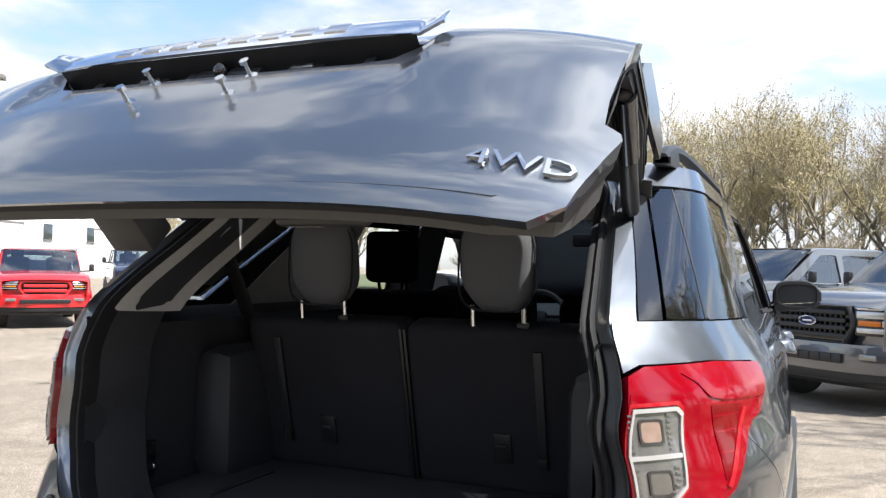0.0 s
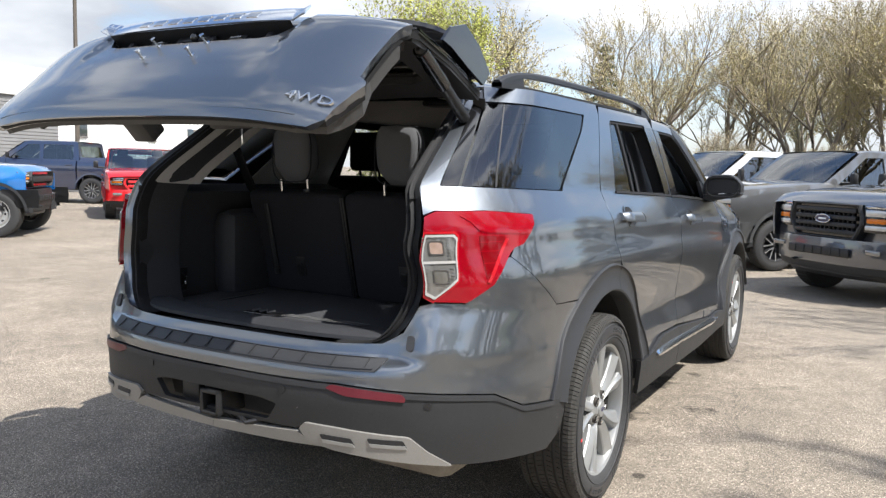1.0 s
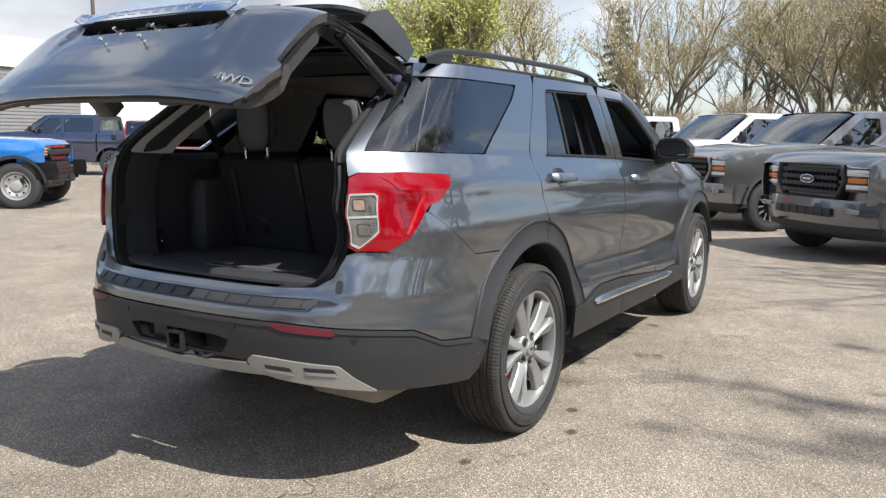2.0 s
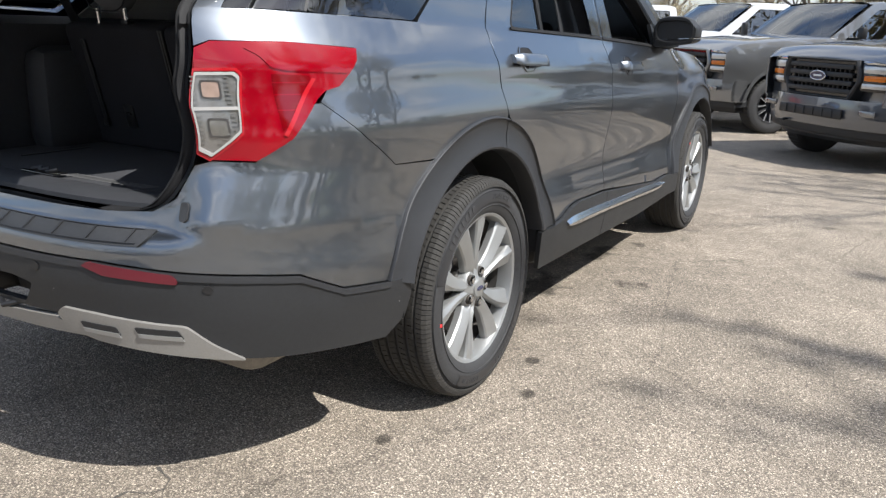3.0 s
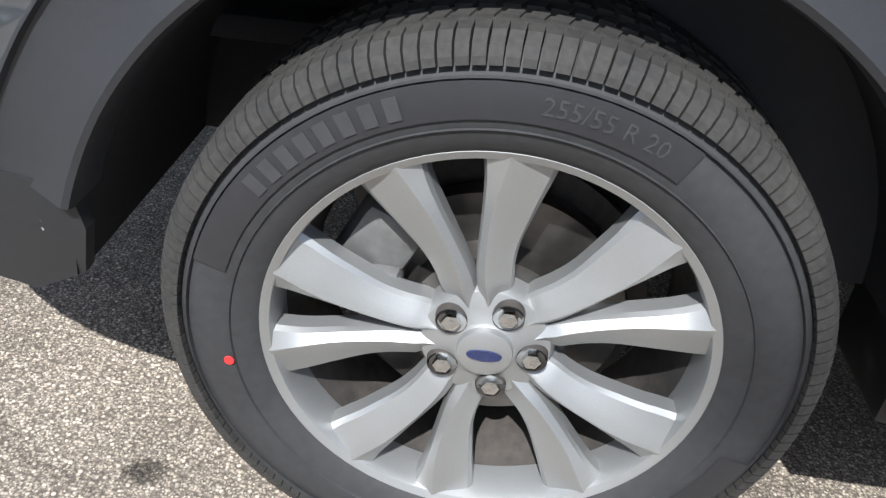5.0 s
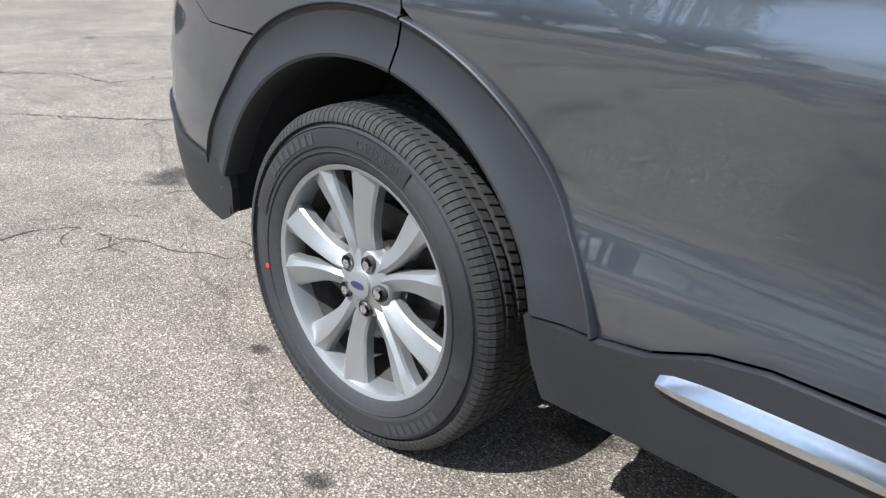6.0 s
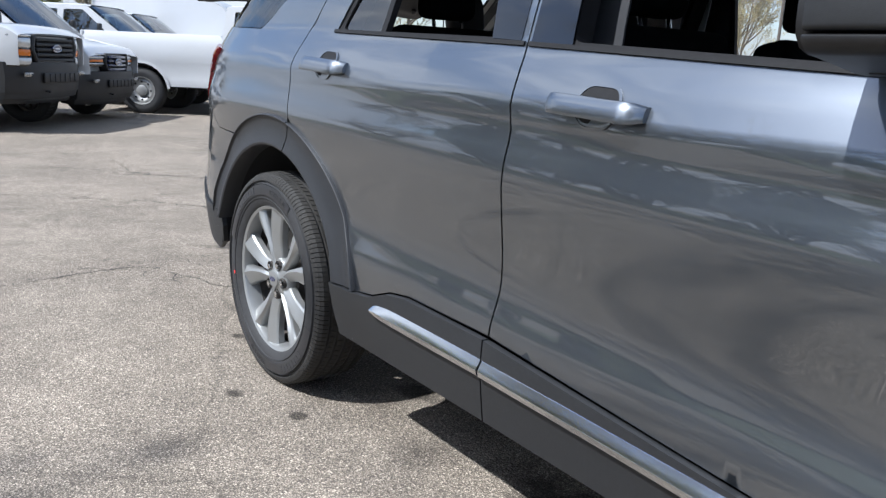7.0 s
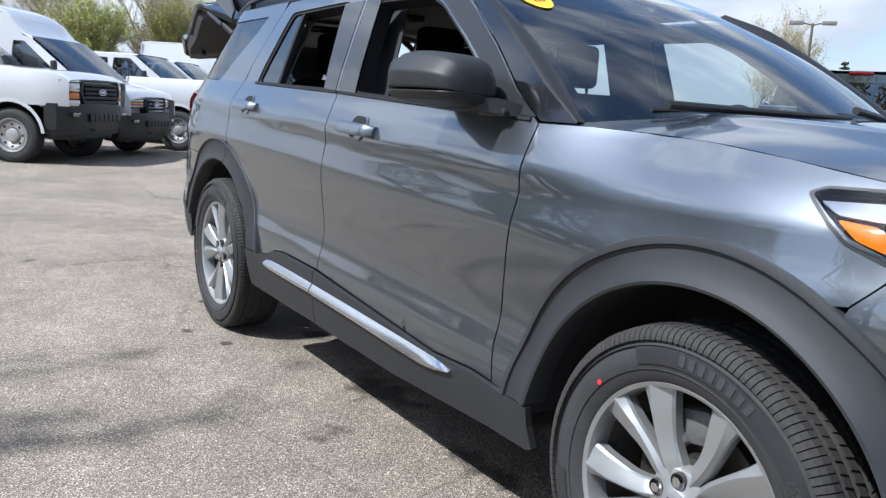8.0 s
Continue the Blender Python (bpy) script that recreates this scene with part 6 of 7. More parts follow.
STEEL_RIM = material("grey steel rim", (0.45, 0.45, 0.44), rough=0.4, metal=0.6, spread=0.08)


def simple_wheel(parent, x, y, r, style, side):
    """A tyre and its rim; x is the outer face."""
    w = thing("wheel", "", "")
    w.parent, w.location = parent, (side * x, y, r)
    w.rotation_euler = (0, 0, 0 if side > 0 else math.pi)
    rr = r * .62
    bm = bmesh.new()
    lathe(bm, [(-.22, rr), (-.245, r * .82), (-.235, r * .94), (-.21, r), (-.05, r), (-.02, r * .96), (-.002, r * .86), (0, r * .76), (-.012, rr)], 40)
    tyre = part("tyre", bm, RUBBER, w, "black tyre")
    bm = bmesh.new()
    for k in range(44):
        a0, a1 = 2 * math.pi * k / 44, 2 * math.pi * (k + .62) / 44
        q = []
        for x0, rad in ((-.20, r * .99), (-.20, r * 1.012), (-.03, r * 1.012), (-.012, r * .95)):
            q.append([(x0, rad * math.cos(a), rad * math.sin(a)) for a in (a0, a1)])
        loft(bm, q, closed=False)
    part("tread", bm, TREAD, tyre, smooth=False)
    bm = bmesh.new()
    metal = {"dark": DARK_RIM, "steel": STEEL_RIM, "alloy": ALLOY}[style]
    lathe(bm, [(-.02, rr * .97), (-.006, rr), (-.008, rr * .95), (-.03, rr * .90), (-.10, rr * .86), (-.16, rr * .8)], 40)
    rim = part("rim", bm, metal, w)
    if style == "steel":
        bm = bmesh.new()
        lathe(bm, [(-.06, rr * .88), (-.035, rr * .74), (-.05, rr * .55), (-.075, rr * .42), (-.03, rr * .38), (-.02, rr * .28), (-.02, 0)], 40)
        part("rim_disc", bm, metal, rim)
        for k in range(8):
            a = 2 * math.pi * k / 8
            bm = bmesh.new()
            bmesh.ops.create_cone(bm, cap_ends=True, segments=10, radius1=rr * .085, radius2=rr * .085, depth=.012, matrix=Matrix.Translation((-.043, rr * .66 * math.cos(a), rr * .66 * math.sin(a))) @ Matrix.Rotation(math.pi / 2, 4, "Y"))
            part("rim_hole", bm, BLACK, rim)
    else:
        for k in range(6):
            for sg in (-1, 1):
                a = 2 * math.pi * k / 6 + .3
                rings, faces = [], []
                for t, wd, off, x0 in ((.16, .085, .10, -.03), (.5, .065, .13, -.033), (.97, .085, .22, -.014)):
                    u, w_ = Vector((0, math.cos(a), math.sin(a))), Vector((0, -math.sin(a), math.cos(a)))
                    c = u * rr * t + w_ * rr * off * sg + Vector((x0, 0, 0))
                    h = rr * wd
                    rings.append([c - w_ * h + Vector((-.04, 0, 0)), c - w_ * h * .7, c + w_ * h * .7, c + w_ * h + Vector((-.04, 0, 0))])
                    e = c + w_ * h * .25 * sg
                    faces.append([e - w_ * h * .4, e - w_ * h * .4 + Vector((.003, 0, 0)), e + w_ * h * .4 + Vector((.003, 0, 0)), e + w_ * h * .4])
                bm = bmesh.new()
                loft(bm, rings)
                part("spoke", bm, metal, rim, sharp=20)
                bm = bmesh.new()
                loft(bm, faces)
                part("spoke_face", bm, ALLOY, rim, smooth=False)
        bm = bmesh.new()
        lathe(bm, [(-.09, rr * .8), (-.10, rr * .2), (-.03, rr * .22), (-.02, rr * .16), (-.018, 0)], 30)
        part("hub", bm, DARK_RIM if style == "dark" else STEEL, rim)
    return w


def vehicle(name, label, category, paint, d, group=""):
    """A pickup, van or SUV that faces +y on the ground, from a few main sizes in metres."""
    v = thing(name, label, category, group=group)
    W, L2, r = d["w"] / 2, d["len"] / 2, d["r"]
    yf, yr, zf, zc, yc = d["yf"], d["yr"], d["hood"], d["cowl"], d["ycowl"]
    zr, yrf, yrr, yb = d["roof"], d["yrf"], d["yrr"], d["yback"]
    zbelt, bed, rear_z = d["belt"], d["bed"], d.get("rear_z", d["belt"])
    z0, ra = d.get("z0", .46), r * 1.22
    zs = d.get("screen_top", zr)
    front, back = L2 - .10, -L2 + .08

    def top(y):
        if y > yc:
            k = (y - yc) / (front - yc)
            return zc + (zf - zc) * k ** 1.4 - .10 * max(0, (k - .86) / .14) ** 2
        if y > yb:
            return zbelt + (zc - zbelt) * max(0, (y - yc + .5) / .5) if y > yc - .5 else zbelt
        return rear_z

    def bottom(y):
        z = z0 if y < yf else z0 + d.get("bump_h", .30) - .02
        for ya in (yf, yr):
            if abs(y - ya) < ra:
                z = max(z, r + math.sqrt(ra * ra - (y - ya) ** 2) * .98)
        return z

    def side_x(y, z):
        x = W - .045 * max(0, (z - zbelt + .28) / .28) ** 2 - .02 * math.sin(math.pi * min(max((z - z0) / .5, 0), 1)) - .03 * max(0, (.62 - z) / .2)
        x -= .10 * max(0, (y - front + .6) / .6) ** 2.2 + .05 * max(0, (back + .4 - y) / .4) ** 2
        return x, y, z

    def skin(nm, ya, yb_, mat, parent, side, lab=""):
        n = max(4, int((yb_ - ya) / .06))
        ys = [ya + (yb_ - ya) * k / n for k in range(n + 1)]
        out = [(y, bottom(y)) for y in ys] + [(y, top(y)) for y in reversed(ys)]
        return sheet(nm, out, side_x, mat, parent, lab, side=side, step=.14, thick=.02)

    doors = d["doors"]
    for side in (1, -1):
        skin("front_fender", yc - .12 if not doors else doors[0] + .004, front, paint, v, side)
        for a, b in zip(doors, doors[1:]):
            dr = skin("door", b + .004, a - .004, paint, v, side)
            hx = side_x((a + b) / 2, zbelt - .12)[0]
            part("door_handle", boxed((.03, .20, .035), (side * (hx + .015), b + .22, zbelt - .14), .01), d.get("handle", paint), dr)
        skin("bed_side" if bed else "rear_quarter", back, doors[-1] - .004 - (.03 if bed else 0), paint, v, side, "")
        # cab side with its windows
        def cab_x(y, z):
            return W - .05 - (z - zbelt) * d.get("lean", .20) - .05 * max(0, (y - yc + .6) / .6) ** 2, y, z
        crest = [(yrf + .02, zs - .05), (yrf - .12, zs - .02)] + ([(yrf - .4, zs + (zr - zs) * .55), (yrf - .8, zs + (zr - zs) * .86), (yrf - 1.3, zr - .03)] if zs < zr else [])
        out = [(yb, zbelt - .02), (yc + .05, zc - .01)] + crest + [(yrr, zr - .02), (yrr - .03, zr - .05)]
        holes = []
        for a, b in d["panes"]:
            # a pane between two places along the car, its front edge following the screen
            slope = (yc - yrf) / (zs - .05 - zc)
            top_y = min(a, yrf - .05) if a > yrf else a
            w_ = [(b, zbelt + .03), (a if a < yrf else min(a, yc - .16), zbelt + .03), (top_y if a < yrf else yrf - .02 - .06 * slope, zs - .11), (b + .03, zs - .11)]
            holes.append(rounded(w_, .035))
        cab = sheet("cab_side", out, cab_x, d.get("top_paint", paint), v, side=side, holes=holes, step=.16, thick=.04)
        for h in holes:
            sheet("side_window", h, cab_x, TINTED, cab, "tinted side window", side=side, step=.3, thick=0, offset=-.02)
        # mirror
        mx = W - .02
        mir = part("door_mirror", boxed((.11, .09, .24 if d.get("big_mirror") else .17), (side * (mx + .17), yc - .30, zbelt + .13), .03), d.get("mirror", BLACK), v)
        part("mirror_arm", tubed([(side * (mx - .05), yc - .28, zbelt + .05), (side * (mx + .14), yc - .30, zbelt + .06)], .022, 8), BLACK, mir)
        for ya in (yf, yr):
            simple_wheel(v, W - .02, ya, r, d["rim"], side)
            bm = bmesh.new()
            n = 16
            rings = [[(side * x, ya + q * math.cos(radians(a)), r + q * math.sin(radians(a))) for a in (6 + 168 * k / n for k in range(n + 1))] for x, q in ((side_x(ya, .9)[0] + .018, ra * 1.10), (side_x(ya, .9)[0] + .022, ra * 1.0), (side_x(ya, .9)[0] - .02, ra * .985))]
            loft(bm, rings, closed=False)
            part("arch_lip", bm, d.get("lip", paint), v)
            bm = bmesh.new()
            loft(bm, [[(side * x, ya + ra * math.cos(radians(a)), r + ra * math.sin(radians(a))) for a in (0 + 180 * k / n for k in range(n + 1))] for x in (W - .06, W - .42)], closed=False)
            part("wheel_liner", bm, LINER, v)
    # bonnet
    bm = bmesh.new()
    rings = []
    for k in range(13):
        y = yc - .06 + (front - yc + .06) * k / 12
        w = side_x(y, top(y))[0]
        rings.append([(w * math.sin(math.pi / 2 * t / 8), y, top(y) + .05 * (1 - (t / 8) ** 2) - .004) for t in range(-8, 9)])
    loft(bm, rings, closed=False)
    part("bonnet", bm, paint, v, sharp=60)
    # roof
    bm = bmesh.new()
    rings = []
    n = 24 if zs < zr else 10
    for k in range(n + 1):
        y = yrf + (yrr - yrf) * k / n
        zq = zr if zs == zr else table([(-9, zr), (yrf - 1.3, zr), (yrf - .8, zs + (zr - zs) * .88), (yrf - .4, zs + (zr - zs) * .57), (yrf - .12, zs), (yrf, zs - .03)], y)
        w = W - .05 - (zq - .02 - zbelt) * d.get("lean", .20)
        rings.append([(w * math.sin(math.pi / 2 * t / 8), y + (.06 if k == 0 else 0), zq - .02 + .035 * (1 - (t / 8) ** 4) - (.02 if k in (0, n) else 0)) for t in range(-8, 9)])
    loft(bm, rings, closed=False)
    part("roof", bm, d.get("top_paint", paint), v, sharp=60)
    # windscreen and rear window, cab back
    wb, wt = W - .11, W - .07 - (zs - zbelt) * d.get("lean", .20)

    def scr(u, t):
        k = 1 - u * u
        return u * (wb + (wt - wb) * t), yc + .03 + .10 * k + (yrf - yc - .05 * k) * t, zc + .015 + (zs - zc - .035) * t + .02 * math.sin(math.pi * t)

    ws = sheet("windscreen", [(-1, 0), (1, 0), (1, 1), (-1, 1)], scr, SCREEN_GLASS, v, "tinted windscreen", step=.25, thick=0, flip=True)
    sheet("screen_border", [(-1, 0), (1, 0), (1, 1), (-1, 1)], scr, GLOSS_BLACK, ws, step=.25, thick=0, flip=True, offset=-.004, holes=[[(-.94, .08), (.94, .08), (.93, .93), (-.93, .93)]])

    def rear(u, t):
        return u * (wb + (wt - wb) * t), yb - .01 + (yrr - yb) * t, zbelt - .02 + (zr - .02 - zbelt) * t

    sheet("cab_back", [(-1, 0), (1, 0), (1, 1), (-1, 1)], rear, d.get("top_paint", paint), v, step=.25, thick=.03, holes=[[(-.86, .14), (.86, .14), (.84, .82), (-.84, .82)]])
    sheet("rear_window", [(-.86, .14), (.86, .14), (.84, .82), (-.84, .82)], rear, TINTED, v, step=.4, thick=0, offset=-.01)
    part("cab_brake_light", boxed((.26, .02, .03), (0, yrr - .02, zr - .03), .006), RED_DARK, v)
    # inside: dash, seats
    part("dashboard", boxed((2 * W - .3, .5, .35), (0, yc - .30, zbelt - .12), .05), TRIM, v)
    for x in (-.42, .42):
        part("seat", boxed((.50, .18, .75), (x, yc - 1.25, zbelt - .02), .06), SEAT, v)
        part("headrest", boxed((.26, .10, .18), (x, yc - 1.29, zbelt + .42), .04), SEAT, v)
    part("underbody", boxed((2 * W - .5, 2 * L2 - .6, .22), (0, 0, z0 + .08), .03), BLACK, v)
    # tail: bed floor and tailgate, or a closed back
    if bed:
        part("bed_floor", boxed((2 * W - .22, yb - back, .06), (0, (yb + back) / 2, z0 + .42), .01), BLACK, v)
        part("tailgate", boxed((2 * W - .14, .06, rear_z - z0 - .18), (0, back + .02, (rear_z + z0 + .18) / 2), .02), paint, v)
        part("bed_front", boxed((2 * W - .18, .05, rear_z - z0 - .18), (0, yb - .07, (rear_z + z0 + .18) / 2), .015), paint, v)
    else:
        part("tail_panel", boxed((2 * W - .14, .06, zbelt - z0 - .06), (0, back + .02, (zbelt + z0) / 2), .02), paint, v)
    part("rear_bumper", boxed((2 * W - .1, .16, .2), (0, -L2 + .04, z0 + .10), .04), d.get("bumper", BLACK), v)
    for side in (1, -1):
        part("tail_light", boxed((.10, .07, .36), (side * (W - .09), back + .005, rear_z - .28), .02), RED_LENS, v)
    # nose: grille with bars and oval badge, lamps, bumper
    gz0, gz1 = d["grille"]
    gw = d.get("grille_w", .62)
    nose_y = L2 - .06
    bm = bmesh.new()
    ring = lambda y, k: [(x * k * W, y, z) for x, z in ((-.93, z0 + d.get("bump_h", .30) - .04), (.93, z0 + d.get("bump_h", .30) - .04), (.93, gz0), (.92, gz1 - .05), (.84, top(front - .05)), (-.84, top(front - .05)), (-.92, gz1 - .05), (-.93, gz0))]
    loft(bm, [ring(front - .45, 1.0), ring(front - .20, .985), ring(nose_y - .15, .95)])
    part("nose", bm, paint, v, sharp=30)
    hexa = lambda k, y: [(gw * a * k, y, (gz0 + gz1) / 2 + (gz1 - gz0) / 2 * b * k) for a, b in ((-.80, -1), (.80, -1), (1, -.1), (1, .35), (.90, 1), (-.90, 1), (-1, .35), (-1, -.1))]
    bm = bmesh.new()
    loft(bm, [hexa(.96, nose_y - .16), hexa(.93, nose_y - .05)])
    gr = part("grille", bm, GLOSS_BLACK, v, "black grille")
    bm = bmesh.new()
    loft(bm, [hexa(1.06, nose_y - .14), hexa(1.05, nose_y - .02), hexa(1.02, nose_y), hexa(.97, nose_y - .003), hexa(.92, nose_y - .05)], caps=False)
    part("grille_frame", bm, d.get("frame_mat", CLADDING), gr, sharp=25)
    nb = d.get("bars", 4)
    for k in range(nb):
        z = gz0 + (gz1 - gz0) * (k + .8) / (nb + .6)
        part("grille_bar", boxed((2 * gw - .16, .05, .6 * (gz1 - gz0) / (nb + .6)), (0, nose_y - .025, z), .012), d.get("bar_mat", CLADDING), gr)
    for k in range(13):
        part("grille_mesh", boxed((.012, .03, gz1 - gz0 - .10), (-gw + .14 + (2 * gw - .28) * k / 12, nose_y - .035, (gz0 + gz1) / 2), .002, segments=1), BLACK, gr)
    if d.get("badge", True):
        bm = bmesh.new()
        el = [(.115 * math.cos(2 * math.pi * k / 28), .048 * math.sin(2 * math.pi * k / 28)) for k in range(28)]
        loft(bm, [[(x, nose_y - .02, (gz0 + gz1) / 2 + .02 + z) for x, z in el], [(x * .95, nose_y + .022, (gz0 + gz1) / 2 + .02 + z * .92) for x, z in el]])
        bd = part("oval_badge", bm, BADGE_BLUE, gr, "blue oval badge")
        bm = bmesh.new()
        tube(bm, [(x, nose_y + .018, (gz0 + gz1) / 2 + .02 + z) for x, z in el + el[:1]], .007, 6)
        part("badge_rim", bm, CHROME, bd)
        part("badge_mark", boxed((.12, .006, .018), (0, nose_y + .022, (gz0 + gz1) / 2 + .02), .002), WHITE_MARK, bd)
    lh = d.get("lamp", (.30, .26))[1]
    for side in (1, -1):
        def wedge(t0, t1, za, zb_, proud):
            """A block between two shares of the lamp's width, swept back towards the side."""
            bm = bmesh.new()
            rings = []
            for k in range(7):
                t = t0 + (t1 - t0) * k / 6
                x = gw + .02 + (W - .075 - gw - .02) * t
                y = nose_y - .035 - .13 * t ** 2.2 + proud
                rings.append([(side * x, y - .16, za), (side * x, y - .012, za), (side * x, y, za + .02), (side * x, y, zb_ - .02), (side * x, y - .012, zb_), (side * x, y - .16, zb_)])
            loft(bm, rings)
            return bm
        lamp = part("headlamp", wedge(0, 1, gz1 - lh, gz1 - .01, 0), GLOSS_BLACK, v, "headlamp with amber corner")
        part("lamp_lens", wedge(.05, .97, gz1 - lh * .42, gz1 - .035, .006), HEAD_LENS, lamp)
        part("lamp_lens", wedge(.05, .90, gz1 - lh + .02, gz1 - lh * .70, .006), HEAD_LENS, lamp)
        part("lamp_lens", wedge(.72, .98, gz1 - lh * .69, gz1 - lh * .43, .007), HEAD_LENS, lamp)
        part("indicator", wedge(.10, .69, gz1 - lh * .67, gz1 - lh * .45, .008), AMBER, lamp)
        part("lamp_strip", wedge(0, .99, gz1 - .028, gz1 + .004, .010), CHROME, lamp, "thin bright strip over the lamp")
    bm = bmesh.new()
    bh = d.get("bump_h", .30)
    zb0 = z0 + .02
    rings = []
    wrap = [(-1, yf + ra + .22)] + [(-1 + k / 6, L2 - .26 * abs(-1 + k / 6) ** 3) for k in range(13)] + [(1, yf + ra + .22)]
    for t, y in wrap:
        rings.append([(t * (W - .03), y - .20, zb0), (t * (W - .03), y - .02, zb0), (t * (W - .03), y, zb0 + bh * .5), (t * (W - .03), y - .02, zb0 + bh), (t * (W - .03), y - .20, zb0 + bh)])
    loft(bm, rings)
    fb = part("front_bumper", bm, d.get("bumper", BLACK), v, sharp=30)
    part("bumper_intake", boxed((.95, .03, bh * .34), (0, L2 - .002, zb0 + bh * .48), .012), BLACK, fb)
    for k in range(6):
        part("intake_fin", boxed((.014, .02, bh * .30), (-.35 + .14 * k, L2 + .012, zb0 + bh * .48), .003, segments=1), CLADDING, fb)
    for nm, mat, in_y, lo_z, hi_z, wide in (("bumper_lower", CLADDING, .035, -.085, .03, .06), ("chin", BLACK, .12, -.16, -.08, .14)):
        bm = bmesh.new()
        rings = []
        for k in range(13):
            t = -1 + k / 6
            x, y = t * (W - wide), L2 - in_y - .26 * abs(t) ** 3
            rings.append([(x, y - .22, zb0 + lo_z + .02), (x, y - .02, zb0 + lo_z), (x, y, zb0 + (lo_z + hi_z) / 2), (x, y - .005, zb0 + hi_z), (x, y - .22, zb0 + hi_z)])
        loft(bm, rings)
        part(nm, bm, mat, fb, sharp=30)
    part("tow_hook", tubed([(.36, L2 - .08, zb0 + .02), (.36, L2 + .03, zb0), (.40, L2 + .03, zb0), (.40, L2 - .08, zb0 + .02)], .011, 8), BLACK, fb)
    for side in (1, -1):
        part("fog_lamp", boxed((.20, .03, .06), (side * (W - .28), L2 - .075, zb0 + bh * .6), .012), CLEAR_LENS, fb)
    return v


def place_by_wheel(d, wheel_x, wheel_y, heading, side, axle="yf"):
    """The pose at which one wheel of a vehicle stands at a given spot."""
    h = Vector(heading).normalized()
    r = Vector((h.y, -h.x))
    c = Vector((wheel_x, wheel_y)) - h * d[axle] - r * side * (d["w"] / 2 - .12)
    return pose(c.x, c.y, 0, 0, 0, math.degrees(math.atan2(-h.x, h.y)))


CREW = dict(w=2.03, len=5.9, r=.405, yf=2.03, yr=-1.65, hood=1.22, cowl=1.36, ycowl=1.12, roof=1.90, z0=.43, yrf=.42, yrr=-1.18, yback=-1.28, belt=1.32, bed=True, rear_z=1.42,
            doors=[.98, -.12, -1.18], panes=[(.9, -.06), (-.16, -1.1)], grille=(.76, 1.15), grille_w=.55, bars=4, rim="dark", lamp=(.30, .30), bump_h=.30)
TALL = dict(CREW, len=6.3, roof=2.03, hood=1.38, cowl=1.46, belt=1.40, rear_z=1.48, r=.42, z0=.52, yf=2.15, yr=-1.95, ycowl=1.20, yrf=.52, yrr=-1.15, yback=-1.25, doors=[1.08, -.06, -1.15],
            panes=[(1.0, 0), (-.1, -1.07)], grille=(.92, 1.30), grille_w=.58, rim="steel", bars=5, bump_h=.40, lamp=(.27, .42), big_mirror=True, mirror=BLACK)
CAB = dict(TALL, yrr=-.32, yback=-.42, doors=[1.08, -.30], panes=[(1.0, -.22)])
VAN = dict(TALL, len=5.98, w=2.06, r=.36, roof=2.62, screen_top=2.06, hood=1.12, cowl=1.30, ycowl=1.95, yrf=1.05, yf=1.95, yr=-1.80, yrr=-2.86, yback=-2.90, belt=1.38, rear_z=1.38, bed=False, lean=.13, z0=.42,
           doors=[1.78, .62, -.70], panes=[(1.6, .72)], grille=(.78, 1.08), grille_w=.40, bars=4, bar_mat=BADGE_BLUE, lamp=(.42, .20), bump_h=.36)
SMALL = dict(CREW, w=1.82, len=5.1, r=.36, yf=1.70, yr=-1.45, hood=1.06, cowl=1.14, ycowl=.95, roof=1.66, yrf=.35, yrr=-.75, yback=-.85, belt=1.12, rear_z=1.16, doors=[.85, -.70], panes=[(.8, -.62)],
             grille=(.70, .96), grille_w=.48, bars=2, bar_mat=RED_PAINT, frame_mat=RED_PAINT, rim="alloy", lamp=(.36, .17), bumper=RED_PAINT, bump_h=.26, badge=False, z0=.42)
BOXY = dict(CREW, w=1.93, len=4.6, r=.405, yf=1.72, yr=-1.35, hood=1.18, cowl=1.24, ycowl=.75, roof=1.86, yrf=.35, yrr=-2.02, yback=-2.14, belt=1.22, rear_z=1.22, bed=False, lean=.10, z0=.50,
            doors=[.62, -.42, -1.35], panes=[(.55, -.36), (-.46, -1.28), (-1.4, -1.95)], grille=(.86, 1.12), grille_w=.66, bars=1, rim="steel", lamp=(.20, .20), lip=CLADDING, top_paint=WHITE_PAINT, badge=False)

AHEAD, ASIDE = (-.68, -.73), (-.78, .62)
row_r = Vector((AHEAD[1], -AHEAD[0])).normalized()


def add_vehicle(name, label, category, paint, d, m, group=""):
    v = vehicle(name, label, category, paint, d, group)
    v.matrix_basis = m
    return v


FALL = Matrix.Translation((0, 0, -.09))
m1 = FALL @ place_by_wheel(CREW, .36, 10.05, AHEAD, -1)
add_vehicle("pickup_truck", "silver grey crew-cab pickup truck with dark wheels", "pickup truck", SILVER_PAINT, dict(CREW, frame_mat=SILVER_PAINT, bumper=SILVER_PAINT), m1, "pickups facing the car")
m2 = FALL @ place_by_wheel(CREW, 1.16, 8.62, AHEAD, 1)
add_vehicle("pickup_truck", "slate grey crew-cab pickup truck with a black grille", "pickup truck", SLATE_PAINT, dict(CREW, frame_mat=CLADDING, bumper=SLATE_PAINT), m2, "pickups facing the car")
white_cab = add_vehicle("pickup_truck", "white regular-cab work truck with tall mirrors", "pickup truck", WHITE_PAINT, dict(CAB, bumper=BLACK, roof=1.94, hood=1.32, cowl=1.40, belt=1.34, rear_z=1.42, grille=(.86, 1.24)), m1, "pickups facing the car")
